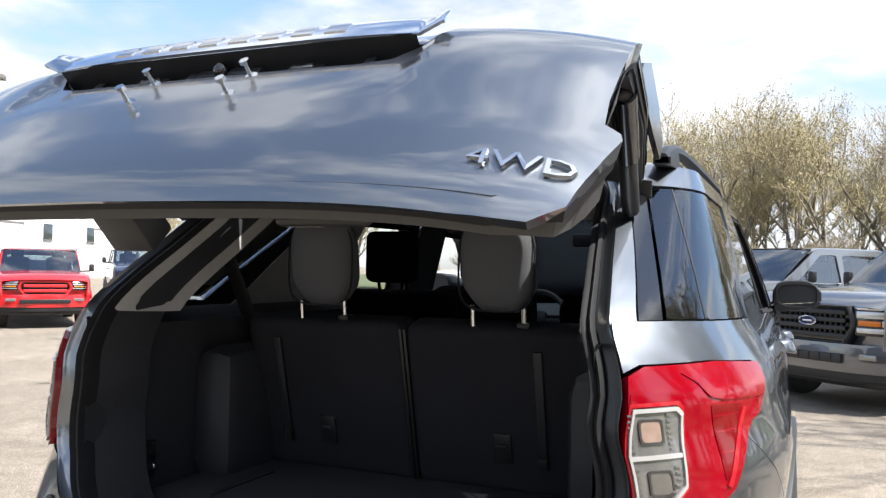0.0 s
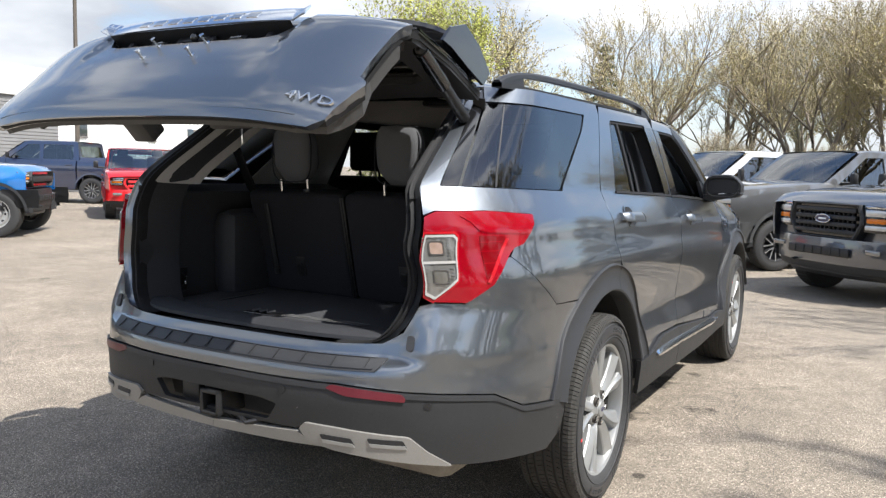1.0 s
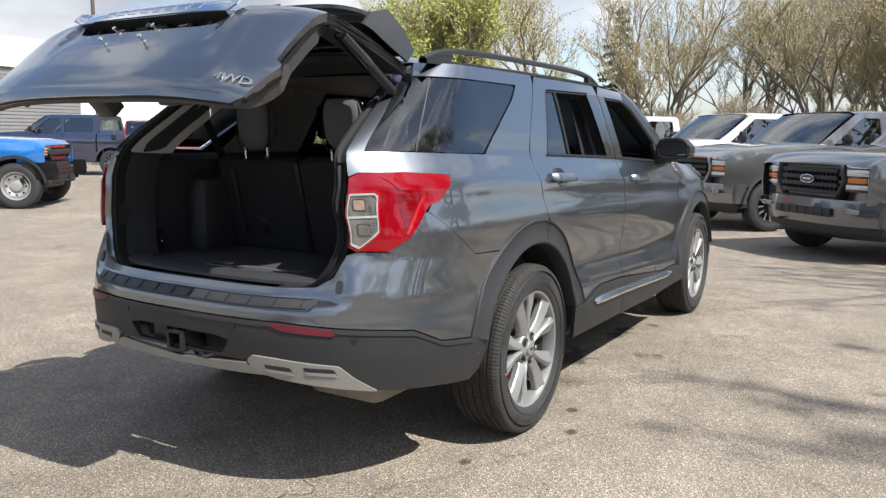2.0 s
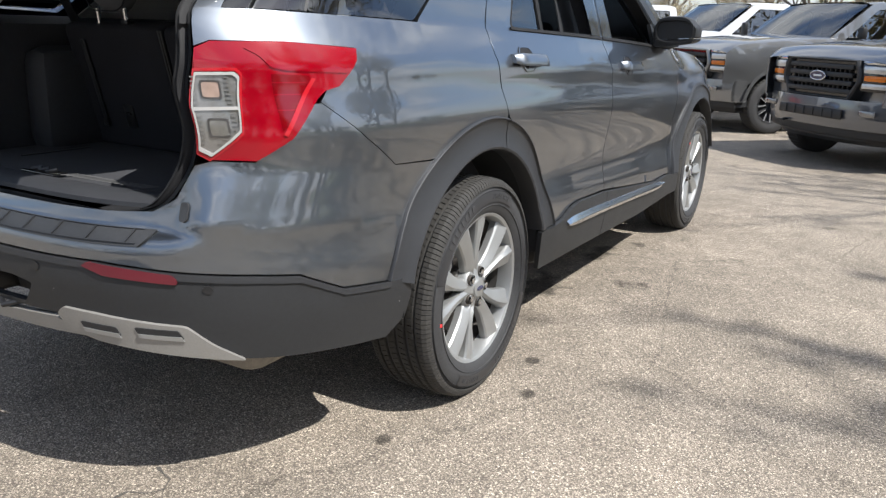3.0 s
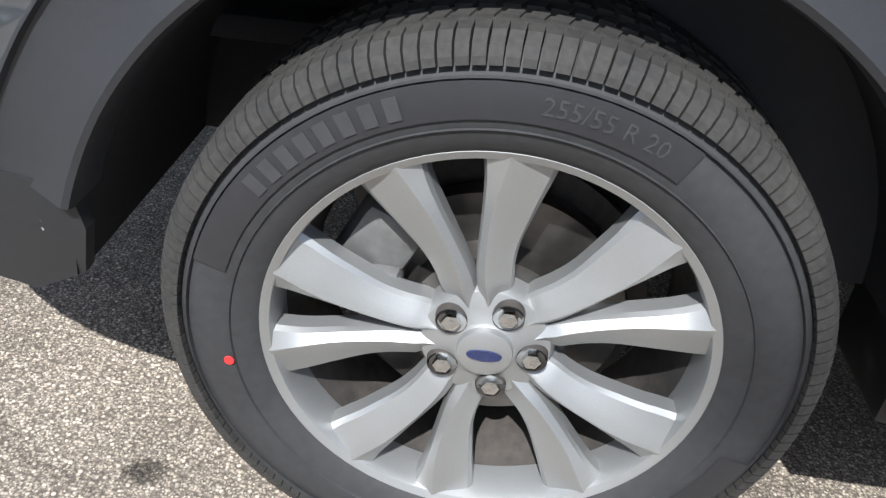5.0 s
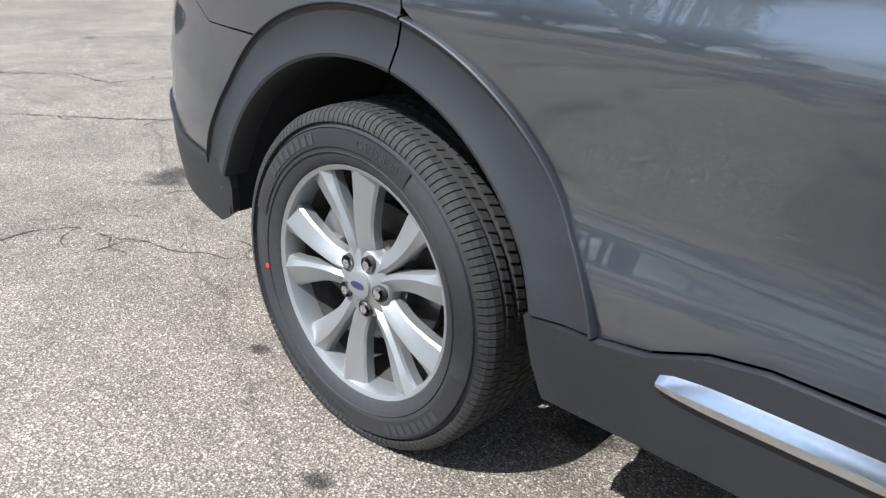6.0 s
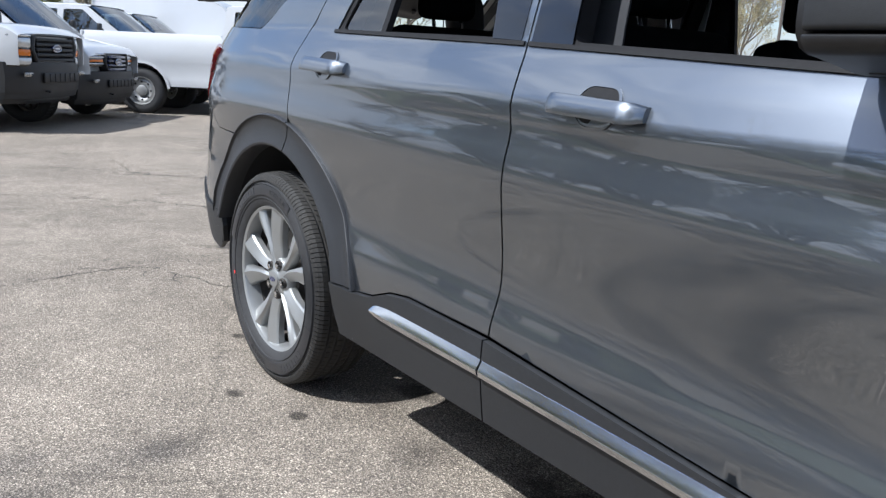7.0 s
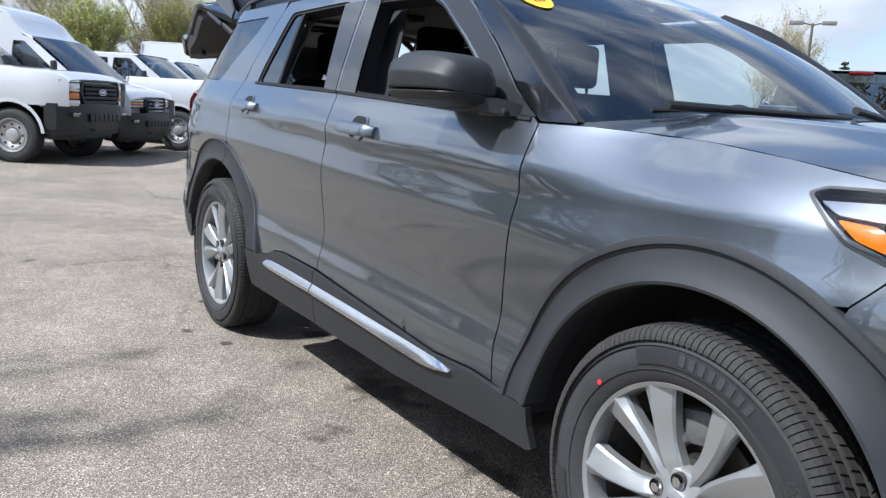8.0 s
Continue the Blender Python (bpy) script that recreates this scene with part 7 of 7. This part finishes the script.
white_cab.matrix_basis = Matrix.Translation((row_r.x * 3.1 + .3, row_r.y * 3.1 + .2, 0)) @ m1
for k, gap in ((2, 6.4), (3, 9.6)):
    copy_thing(white_cab, Matrix.Translation((row_r.x * gap, row_r.y * gap, 0)) @ m1)
m3 = place_by_wheel(TALL, .915, -9.9, ASIDE, 1)
f250 = add_vehicle("pickup_truck", "white heavy crew-cab pickup truck with a black bumper", "pickup truck", WHITE_PAINT, TALL, m3, "white work vehicles")
m4 = place_by_wheel(VAN, -1.40, -12.8, ASIDE, -1)
van = add_vehicle("cargo_van", "white high-roof cargo van with a blue-barred grille", "van", WHITE_PAINT, VAN, m4, "white work vehicles")
m5 = place_by_wheel(CAB, -2.45, -13.0, ASIDE, 1, "yr")
add_vehicle("pickup_truck", "white regular-cab pickup truck with steel wheels", "pickup truck", WHITE_PAINT, CAB, m5, "white work vehicles")
left_way = Vector((-.62, -.78, 0))
copy_thing(f250, Matrix.Translation(left_way * 6.3 + Vector((-.4, .3, 0))) @ m3)
copy_thing(f250, Matrix.Translation(left_way * 9.6) @ m3)
copy_thing(van, Matrix.Translation(left_way * 9.4 + Vector((-1.2, .8, 0))) @ m4)
copy_thing(van, Matrix.Translation(left_way * 12.8 + Vector((-4.2, 3.2, 0))) @ m4)
add_vehicle("pickup_truck", "dark green crew-cab pickup truck seen over the bonnet", "pickup truck", DARK_PAINT, CREW, pose(-8.07, -1.79, 0, 0, 0, math.degrees(math.atan2(.865, -.506))))
add_vehicle("offroad_car", "bright blue off-road car with a white hard top", "car", BLUE_PAINT, BOXY, place_by_wheel(BOXY, -11.3, 4.9, (.76, .65), 1))
add_vehicle("pickup_truck", "navy pickup truck with worn alloy wheels", "pickup truck", NAVY_PAINT, dict(CREW, bumper=CHROME), place_by_wheel(CREW, -19.6, 13.0, (-.87, -.49), -1, "yr"))
add_vehicle("pickup_truck", "small red pickup truck facing the lot", "pickup truck", RED_PAINT, SMALL, pose(-14.9, 10.9, 0, 0, 0, math.degrees(math.atan2(-.80, -.60))))
add_vehicle("pickup_truck", "navy crew-cab pickup truck with a chrome bumper", "pickup truck", NAVY_PAINT, dict(CREW, bumper=CHROME, bar_mat=CHROME), pose(-17.9, 17.3, 0, 0, 0, math.degrees(math.atan2(-.75, -.66))))


# ---- buildings, lamp posts, grass verge ----
METAL_WHITE = material("white ribbed metal wall", (0.72, 0.72, 0.70), rough=0.6, spread=0.05, scale=0.6, fine=8)
GREY_BRICK = material("grey brick wall", (0.20, 0.20, 0.20), rough=0.9, spread=0.12, scale=1.2, fine=14)
DOOR_WHITE = material("white roller door", (0.62, 0.62, 0.61), rough=0.5, spread=0.05)
POLE_METAL = material("brown painted pole", (0.09, 0.075, 0.06), rough=0.6, spread=0.15)
LAMP_METAL = material("grey lamp head", (0.16, 0.15, 0.14), rough=0.5, spread=0.1)
GRASS = material("spring grass", (0.06, 0.095, 0.03), rough=1.0, spread=0.4, scale=0.7, fine=9, second=(0.11, 0.12, 0.05), bump=0.5, bump_scale=30)
BUILDING_GLASS = material("office glass", (0.03, 0.04, 0.045), rough=0.08, coat=1.0, spread=0.2, scale=0.5)


def warehouse():
    w = thing("warehouse", "long white metal-clad warehouse with roller doors", "building")
    a, b = Vector((-46.5, 26.0, 0)), Vector((-55.5, 62.0, 0))
    u = (b - a).normalized()
    n = Vector((u.y, -u.x, 0))
    length, high = (b - a).length, 5.7
    turn = Matrix((u, -n, (0, 0, 1))).transposed()
    c = (a + b) / 2
    part("wall", boxed((length, 24, high), c - n * 12 + Vector((0, 0, high / 2)), 0, turn), METAL_WHITE, w)
    part("roof_edge", boxed((length + .5, 24.6, .35), c - n * 12 + Vector((0, 0, high + .1)), .05, turn), DOOR_WHITE, w)
    for k in range(60):
        part("wall_rib", boxed((.06, .05, high), a + u * (length * (k + .5) / 60) + n * .025 + Vector((0, 0, high / 2)), .0, turn), METAL_WHITE, w)
    for s, wd, hg in ((4, 4.2, 4.0), (11, 4.2, 4.0), (19, 1.1, 2.2), (24, 4.2, 4.0), (31, 1.1, 2.2)):
        p = a + u * s + n * .06
        dr = part("roller_door", boxed((wd, .08, hg), p + Vector((0, 0, hg / 2)), .02, turn), DOOR_WHITE, w, "white roller door")
        for k in range(int(hg / .5)):
            part("door_slat", boxed((wd - .1, .03, .03), p + n * .05 + Vector((0, 0, .4 + .5 * k)), .0, turn), METAL_WHITE, dr)
        part("door_frame", boxed((wd + .3, .10, .18), p + Vector((0, 0, hg + .09)), .02, turn), LAMP_METAL, dr)
    for s in (8, 16, 21.5, 28):
        win = part("window", boxed((1.0, .10, 1.2), a + u * s + n * .05 + Vector((0, 0, 3.6)), .02, turn), BUILDING_GLASS, w)
        part("window_frame", boxed((1.15, .08, .1), a + u * s + n * .08 + Vector((0, 0, 2.95)), .01, turn), LAMP_METAL, win)


def showroom():
    s = thing("showroom", "modern grey brick showroom with a white fascia and glass", "building")
    a, b = Vector((-40.0, 8.0, 0)), Vector((-42.2, 27.6, 0))
    u = (b - a).normalized()
    n = Vector((u.y, -u.x, 0))
    length = (b - a).length
    turn = Matrix((u, -n, (0, 0, 1))).transposed()
    c = (a + b) / 2
    part("wall", boxed((length, 12, 5.2), c - n * 6 + Vector((0, 0, 2.6)), 0, turn), GREY_BRICK, s)
    part("fascia", boxed((length * .34, 12.3, 1.7), b - u * length * .17 - n * 6 + Vector((0, 0, 5.75)), .04, turn), METAL_WHITE, s)
    part("fascia", boxed((length * .655, 12.3, 1.2), a + u * length * .3275 - n * 6 + Vector((0, 0, 5.75)), .04, turn), GREY_BRICK, s)
    for k in range(26):
        part("brick_course", boxed((length, .03, .02), c + n * .01 + Vector((0, 0, .2 * (k + .5))), .0, turn), LAMP_METAL, s)
    for k in range(4):
        for z in (1.5, 3.7):
            win = part("window", boxed((2.6, .12, 1.5), a + u * (2 + 3.1 * k) + n * .03 + Vector((0, 0, z)), .02, turn), BUILDING_GLASS, s)
            part("window_frame", boxed((2.7, .14, .08), a + u * (2 + 3.1 * k) + n * .05 + Vector((0, 0, z - .78)), .01, turn), METAL_WHITE, win)
            part("window_frame", boxed((.06, .14, 1.5), a + u * (2 + 3.1 * k) + n * .05 + Vector((0, 0, z)), .01, turn), METAL_WHITE, win)


def lamp_post(x, y, high, heads, turn_z):
    p = thing("lamp_post", "tall brown lamp post with flat twin lamp heads", "lamp post", (x, y, 0), "lamp posts")
    p.rotation_euler = (0, 0, turn_z)
    part("base", boxed((.6, .6, .7), (0, 0, .35), .04), GREY_BRICK, p)
    part("pole", tubed([(0, 0, .6), (0, 0, high * .5), (0, 0, high)], [.10, .085, .07], 10), POLE_METAL, p)
    for s in heads:
        part("arm", tubed([(0, 0, high - .1), (s * .5, 0, high + .02)], .04, 8), POLE_METAL, p)
        part("lamp_head", boxed((.75, .42, .20), (s * .85, 0, high + .02), .03), LAMP_METAL, p)


warehouse()
showroom()
lamp_post(-27.6, 18.3, 8.4, (1, -1), .6)
lamp_post(-39.9, 39.9, 8.0, (1, -1), .3)
lamp_post(-40.4, -23.2, 7.0, (1, -1), 2.2)
lamp_post(-14, -44, 8.0, (1, -1), .2)

# grass beyond the paving, low and uneven
def verge(name, pts, label):
    bm = bmesh.new()
    n = len(pts)
    lo = [bm.verts.new((x, y, -.15)) for x, y in pts]
    hi = [bm.verts.new((x, y, .07)) for x, y in pts]
    bm.faces.new(hi)
    for i in range(n):
        bm.faces.new((lo[i], lo[(i + 1) % n], hi[(i + 1) % n], hi[i]))
    tagged(part(name, bm, GRASS), label, "grass", kind="structure")


verge("ground_verge", [(-34, 46), (34, 24), (120, 60), (90, 200), (-100, 200)], "rough spring grass strip behind the trucks")
verge("ground_verge", [(-30, -40), (40, -46), (60, -160), (-120, -160), (-90, -60)], "rough grass behind the white vans")
verge("ground_verge", [(11.5, -30), (60, -30), (60, 22), (30, 21), (11.5, 18)], "grass strip along the edge of the lot")


# ---- trees ----
BARK = material("grey brown bark", (0.20, 0.17, 0.14), rough=0.95, spread=0.3, scale=3, fine=30)
TWIG = material("thin twigs", (0.33, 0.28, 0.20), rough=0.95, spread=0.25, scale=2, fine=20)
BUDS = material("yellow green spring buds", (0.37, 0.33, 0.14), rough=0.8, spread=0.35, scale=0.6, fine=6, second=(0.48, 0.41, 0.20))
FRESH = material("fresh green leaves", (0.30, 0.36, 0.06), rough=0.8, spread=0.35, scale=0.6, fine=6, second=(0.45, 0.45, 0.10))
NEEDLES = material("dark spruce needles", (0.035, 0.06, 0.03), rough=0.9, spread=0.4, scale=1.0, fine=8, second=(0.07, 0.09, 0.04))
OLIVE = material("olive evergreen needles", (0.09, 0.11, 0.035), rough=0.9, spread=0.4, scale=1.0, fine=8, second=(0.15, 0.15, 0.05))


class Mesh:
    """Collects points and faces for one quick mesh."""

    def __init__(self):
        self.v, self.f = [], []

    def limb(self, pts, radii, sides):
        base = len(self.v)
        for i, p in enumerate(pts):
            d = (pts[min(i + 1, len(pts) - 1)] - pts[max(i - 1, 0)]).normalized()
            a = d.cross(Vector((0, 0, 1)) if abs(d.z) < .9 else Vector((1, 0, 0))).normalized()
            b = a.cross(d)
            for k in range(sides):
                t = 2 * math.pi * k / sides
                self.v.append(p + radii[i] * (math.cos(t) * a + math.sin(t) * b))
        for i in range(len(pts) - 1):
            for k in range(sides):
                j = (k + 1) % sides
                o = base + i * sides
                self.f.append((o + k, o + j, o + sides + j, o + sides + k))

    def leaf(self, p, size, rng):
        a = Vector((rng.uniform(-1, 1), rng.uniform(-1, 1), rng.uniform(-1, 1))).normalized()
        b = a.orthogonal().normalized()
        o = len(self.v)
        self.v += [p - a * size, p + b * size * .55, p + a * size, p - b * size * .55]
        self.f.append((o, o + 1, o + 2, o + 3))

    def done(self, name, mat, parent, smooth=True):
        me = bpy.data.meshes.new(name)
        me.from_pydata(self.v, [], self.f)
        for p in me.polygons:
            p.use_smooth = smooth
        return link(name, me, mat, parent)


def broad_tree(seed, high, leaf_mat, leaves, leaf_size, spread, stems, label, name="tree", fine=4):
    """Trunk, limbs, twigs and many small leaves; grown from a seed."""
    rng = random.Random(seed)
    tree = thing(name, label, "tree")
    wood, twigs, crown = Mesh(), Mesh(), Mesh()
    tips = []

    def grow(p, d, length, radius, level):
        n = 4 if level < 2 else 3
        pts, radii = [p.copy()], [radius]
        q, w = p.copy(), d.copy()
        for k in range(n):
            w = (w + Vector((rng.gauss(0, .13), rng.gauss(0, .13), rng.gauss(.05, .08)))).normalized()
            q = q + w * length / n
            pts.append(q.copy())
            radii.append(radius * (1 - .55 * (k + 1) / n))
        (wood if level < 2 else twigs).limb(pts, radii, 6 if level < 2 else 3)
        if level >= 4:
            tips.append(pts)
            return
        kids = {0: 7, 1: 5, 2: 5, 3: fine}[level]
        for k in range(kids):
            low = .22 if level == 0 and stems > 1 else .33
            at = low + (1 - low) * (k + rng.random()) / kids
            i = min(int(at * n), n - 1)
            s = pts[i].lerp(pts[i + 1], at * n - i)
            side = Vector((rng.gauss(0, 1), rng.gauss(0, 1), rng.gauss(0, .35))).normalized()
            nd = (w * (1.0 - spread * .4) + side * spread * (.8 + .3 * rng.random()) + Vector((0, 0, .22))).normalized()
            grow(s, nd, length * rng.uniform(.52, .72), max(radius * .50, .006), level + 1)
        if level >= 2:
            tips.append(pts)

    for k in range(stems):
        a = 2 * math.pi * k / stems + rng.random()
        lean = .0 if stems == 1 else rng.uniform(.12, .42)
        grow(Vector((.25 * math.cos(a) * (stems > 1), .25 * math.sin(a) * (stems > 1), -.1)), Vector((lean * math.cos(a), lean * math.sin(a), 1)).normalized(), high * .40, high * (.0115 if stems > 1 else .014), 0)
    top = max(v.z for v in twigs.v)
    k = high / top
    for m in (wood, twigs):
        m.v = [v * k for v in m.v]
    per = leaves / max(len(tips), 1)
    for pts in tips:
        for j in range(int(per + rng.random())):
            i = rng.randrange(len(pts) - 1)
            p = pts[i].lerp(pts[i + 1], rng.random()) * k + Vector((rng.gauss(0, .09), rng.gauss(0, .09), rng.gauss(0, .09)))
            crown.leaf(p, leaf_size * rng.uniform(.6, 1.3), rng)
    wood.done("trunk", BARK, tree)
    twigs.done("branchwork", TWIG, tree)
    if leaves:
        crown.done("crown", leaf_mat, tree, False)
    return tree


def spruce(seed, high, mat, label, wide=.24):
    rng = random.Random(seed)
    tree = thing("spruce_tree", label, "tree")
    wood, crown = Mesh(), Mesh()
    wood.limb([Vector((0, 0, -.1)), Vector((0, 0, high * .5)), Vector((0, 0, high))], [high * .016, high * .010, .015], 7)
    layers = int(high * 2.0)
    for k in range(layers):
        t = (k + .4) / layers
        z = high * (.07 + .92 * t)
        reach = (high * wide * (1 - t) ** .8 + .12) * rng.uniform(.8, 1.1)
        for j in range(8):
            a = 2 * math.pi * (j + rng.random()) / 8
            r = reach * rng.uniform(.7, 1.12)
            tip = Vector((r * math.cos(a), r * math.sin(a), z - r * .22))
            base = Vector((0, 0, z + .05))
            wood.limb([base, base.lerp(tip, .6) + Vector((0, 0, .05)), tip], [.03, .015, .006], 3)
            for i in range(int(8 + r * 16)):
                u = rng.random() ** .7
                p = base.lerp(tip, u) + Vector((rng.gauss(0, .10), rng.gauss(0, .10), rng.gauss(-.05, .07)))
                crown.leaf(p, rng.uniform(.08, .18), rng)
    wood.done("trunk", BARK, tree)
    crown.done("crown", mat, tree, False)
    return tree


def plant(first, spots, group):
    """Puts a tree and its copies at spots of x, y, turn and height share."""
    first["group"] = group
    for i, (x, y, turn, k) in enumerate(spots):
        m = pose(x, y, 0, 0, 0, turn) @ Matrix.Diagonal((k, k, k, 1))
        if i == 0:
            first.matrix_basis = m
        else:
            copy_thing(first, pose(x, y, 0, 0, 0, turn)).scale = (k, k, k)


budding_a = broad_tree(3, 11.0, BUDS, 15000, .045, .62, 3, "multi-stemmed tree with yellow-green spring buds")
budding_b = broad_tree(11, 11.0, BUDS, 14000, .045, .68, 2, "spreading tree with sparse yellow-green buds")
bare = broad_tree(21, 12.0, BUDS, 7000, .06, .66, 1, "tall bare tree with dark twigs", fine=3)
clustered = broad_tree(52, 16.5, BUDS, 6000, .10, .64, 1, "tall tree with small clusters of spring leaves", fine=3)
fresh = broad_tree(31, 10.0, FRESH, 26000, .06, .60, 4, "tree in fresh yellow-green leaf")
# tree belt out of view, added for reflections; its tall end darkens the doors
UNSEEN_WOODS_A = [(29 + 3.0 * math.sin(2.1 * k), -42 + 9.4 * k, 67 * k, (.85 if k < 4 else .42) + .08 * math.sin(1.7 * k)) for k in range(10)]
UNSEEN_WOODS_B = [(31 + 3.5 * math.cos(1.3 * k), -37.5 + 9.4 * k, 41 * k, (.88 if k < 3 else .42) + .08 * math.cos(2.3 * k)) for k in range(9)]
plant(budding_a, [(-9.5, 38, 0, .96), (-1.8, 40, 130, 1.0), (6.5, 43, 230, .98), (10.5, 41, 300, 1.0), (0.5, 52, 290, 1.15), (-12, -51, 60, .85), (2, -54, 200, .95), (-55, 60, 80, .9)] + UNSEEN_WOODS_A, "budding trees")
plant(budding_b, [(-5.6, 41, 40, 1.0), (2.6, 39, 170, .98), (14.5, 42, 220, 1.05), (-3.5, 55, 100, 1.2), (-6.0, -53, 260, .95), (-17, -66, 20, 1.0), (9, -50, 110, 1.0), (-62, -41, 70, 1.1), (-27, 45, 10, 1.0)] + UNSEEN_WOODS_B, "budding trees")
plant(bare, [(-18.9, 44, 0, 1.03), (5.2, 53, 80, .85), (20, -14, 20, 1.3), (12.6, 7.0, 300, 1.1), (-38, -58, 250, .9)], "bare trees")
plant(clustered, [(18.5, 2.0, 0, 1.0), (20, 9.0, 120, 1.05), (18.5, -7.5, 250, .95), (21, 17, 60, 1.0), (18.3, 1.3, 200, .95)], "trees along the lot")
plant(fresh, [(-19.4, 33, 0, 1.2), (-25.5, 38, 120, 1.0), (-76, 63, 30, 1.25), (-64, 66, 200, 1.0), (-70, 74, 300, 1.2), (-2, -60, 90, .9), (-16, -56, 250, .85), (-12, -47, 40, .8), (-6.5, -46, 160, .75), (0, -47, 280, .8), (24, -10, 10, 1.0), (25, -17, 100, 1.1), (23, -24, 200, 1.0), (27, -1, 330, 1.1)], "trees in fresh leaf")
plant(spruce(5, 9.0, NEEDLES, "dark green spruce tree", .27), [(-12.9, 41.4, 0, .97), (-21.5, -60, 50, .75), (-66, -36, 10, .8)], "spruces")
plant(spruce(8, 6.0, OLIVE, "olive green young spruce tree", .30), [(-19.2, 22.6, 0, .55), (-15.6, 22.5, 90, .6), (-22.5, 27.5, 30, .6), (-12.0, 24.5, 200, .6)], "young spruces")
brush = broad_tree(41, 3.2, BUDS, 1500, .04, .75, 5, "low tangled brush with yellow-green buds", "bush")
brush["category"] = "bush"
plant(brush, [(-9, 36.5, 0, 1.0), (-5.5, 37.5, 70, 1.15), (-1, 36.8, 140, .95), (3.2, 37.8, 220, 1.1), (7, 38.5, 300, 1.0), (11, 38, 30, 1.2), (-14, 38, 90, 1.1), (15, 36, 200, 1.2),
              (-8, -49, 10, 1.0), (-3, -50, 80, 1.1), (4, -49, 150, 1.0), (-14, -50, 230, 1.2)] + [(26.5 + 1.5 * math.sin(k), -38 + 6.2 * k, 50 * k, .65) for k in range(13)], "brush")
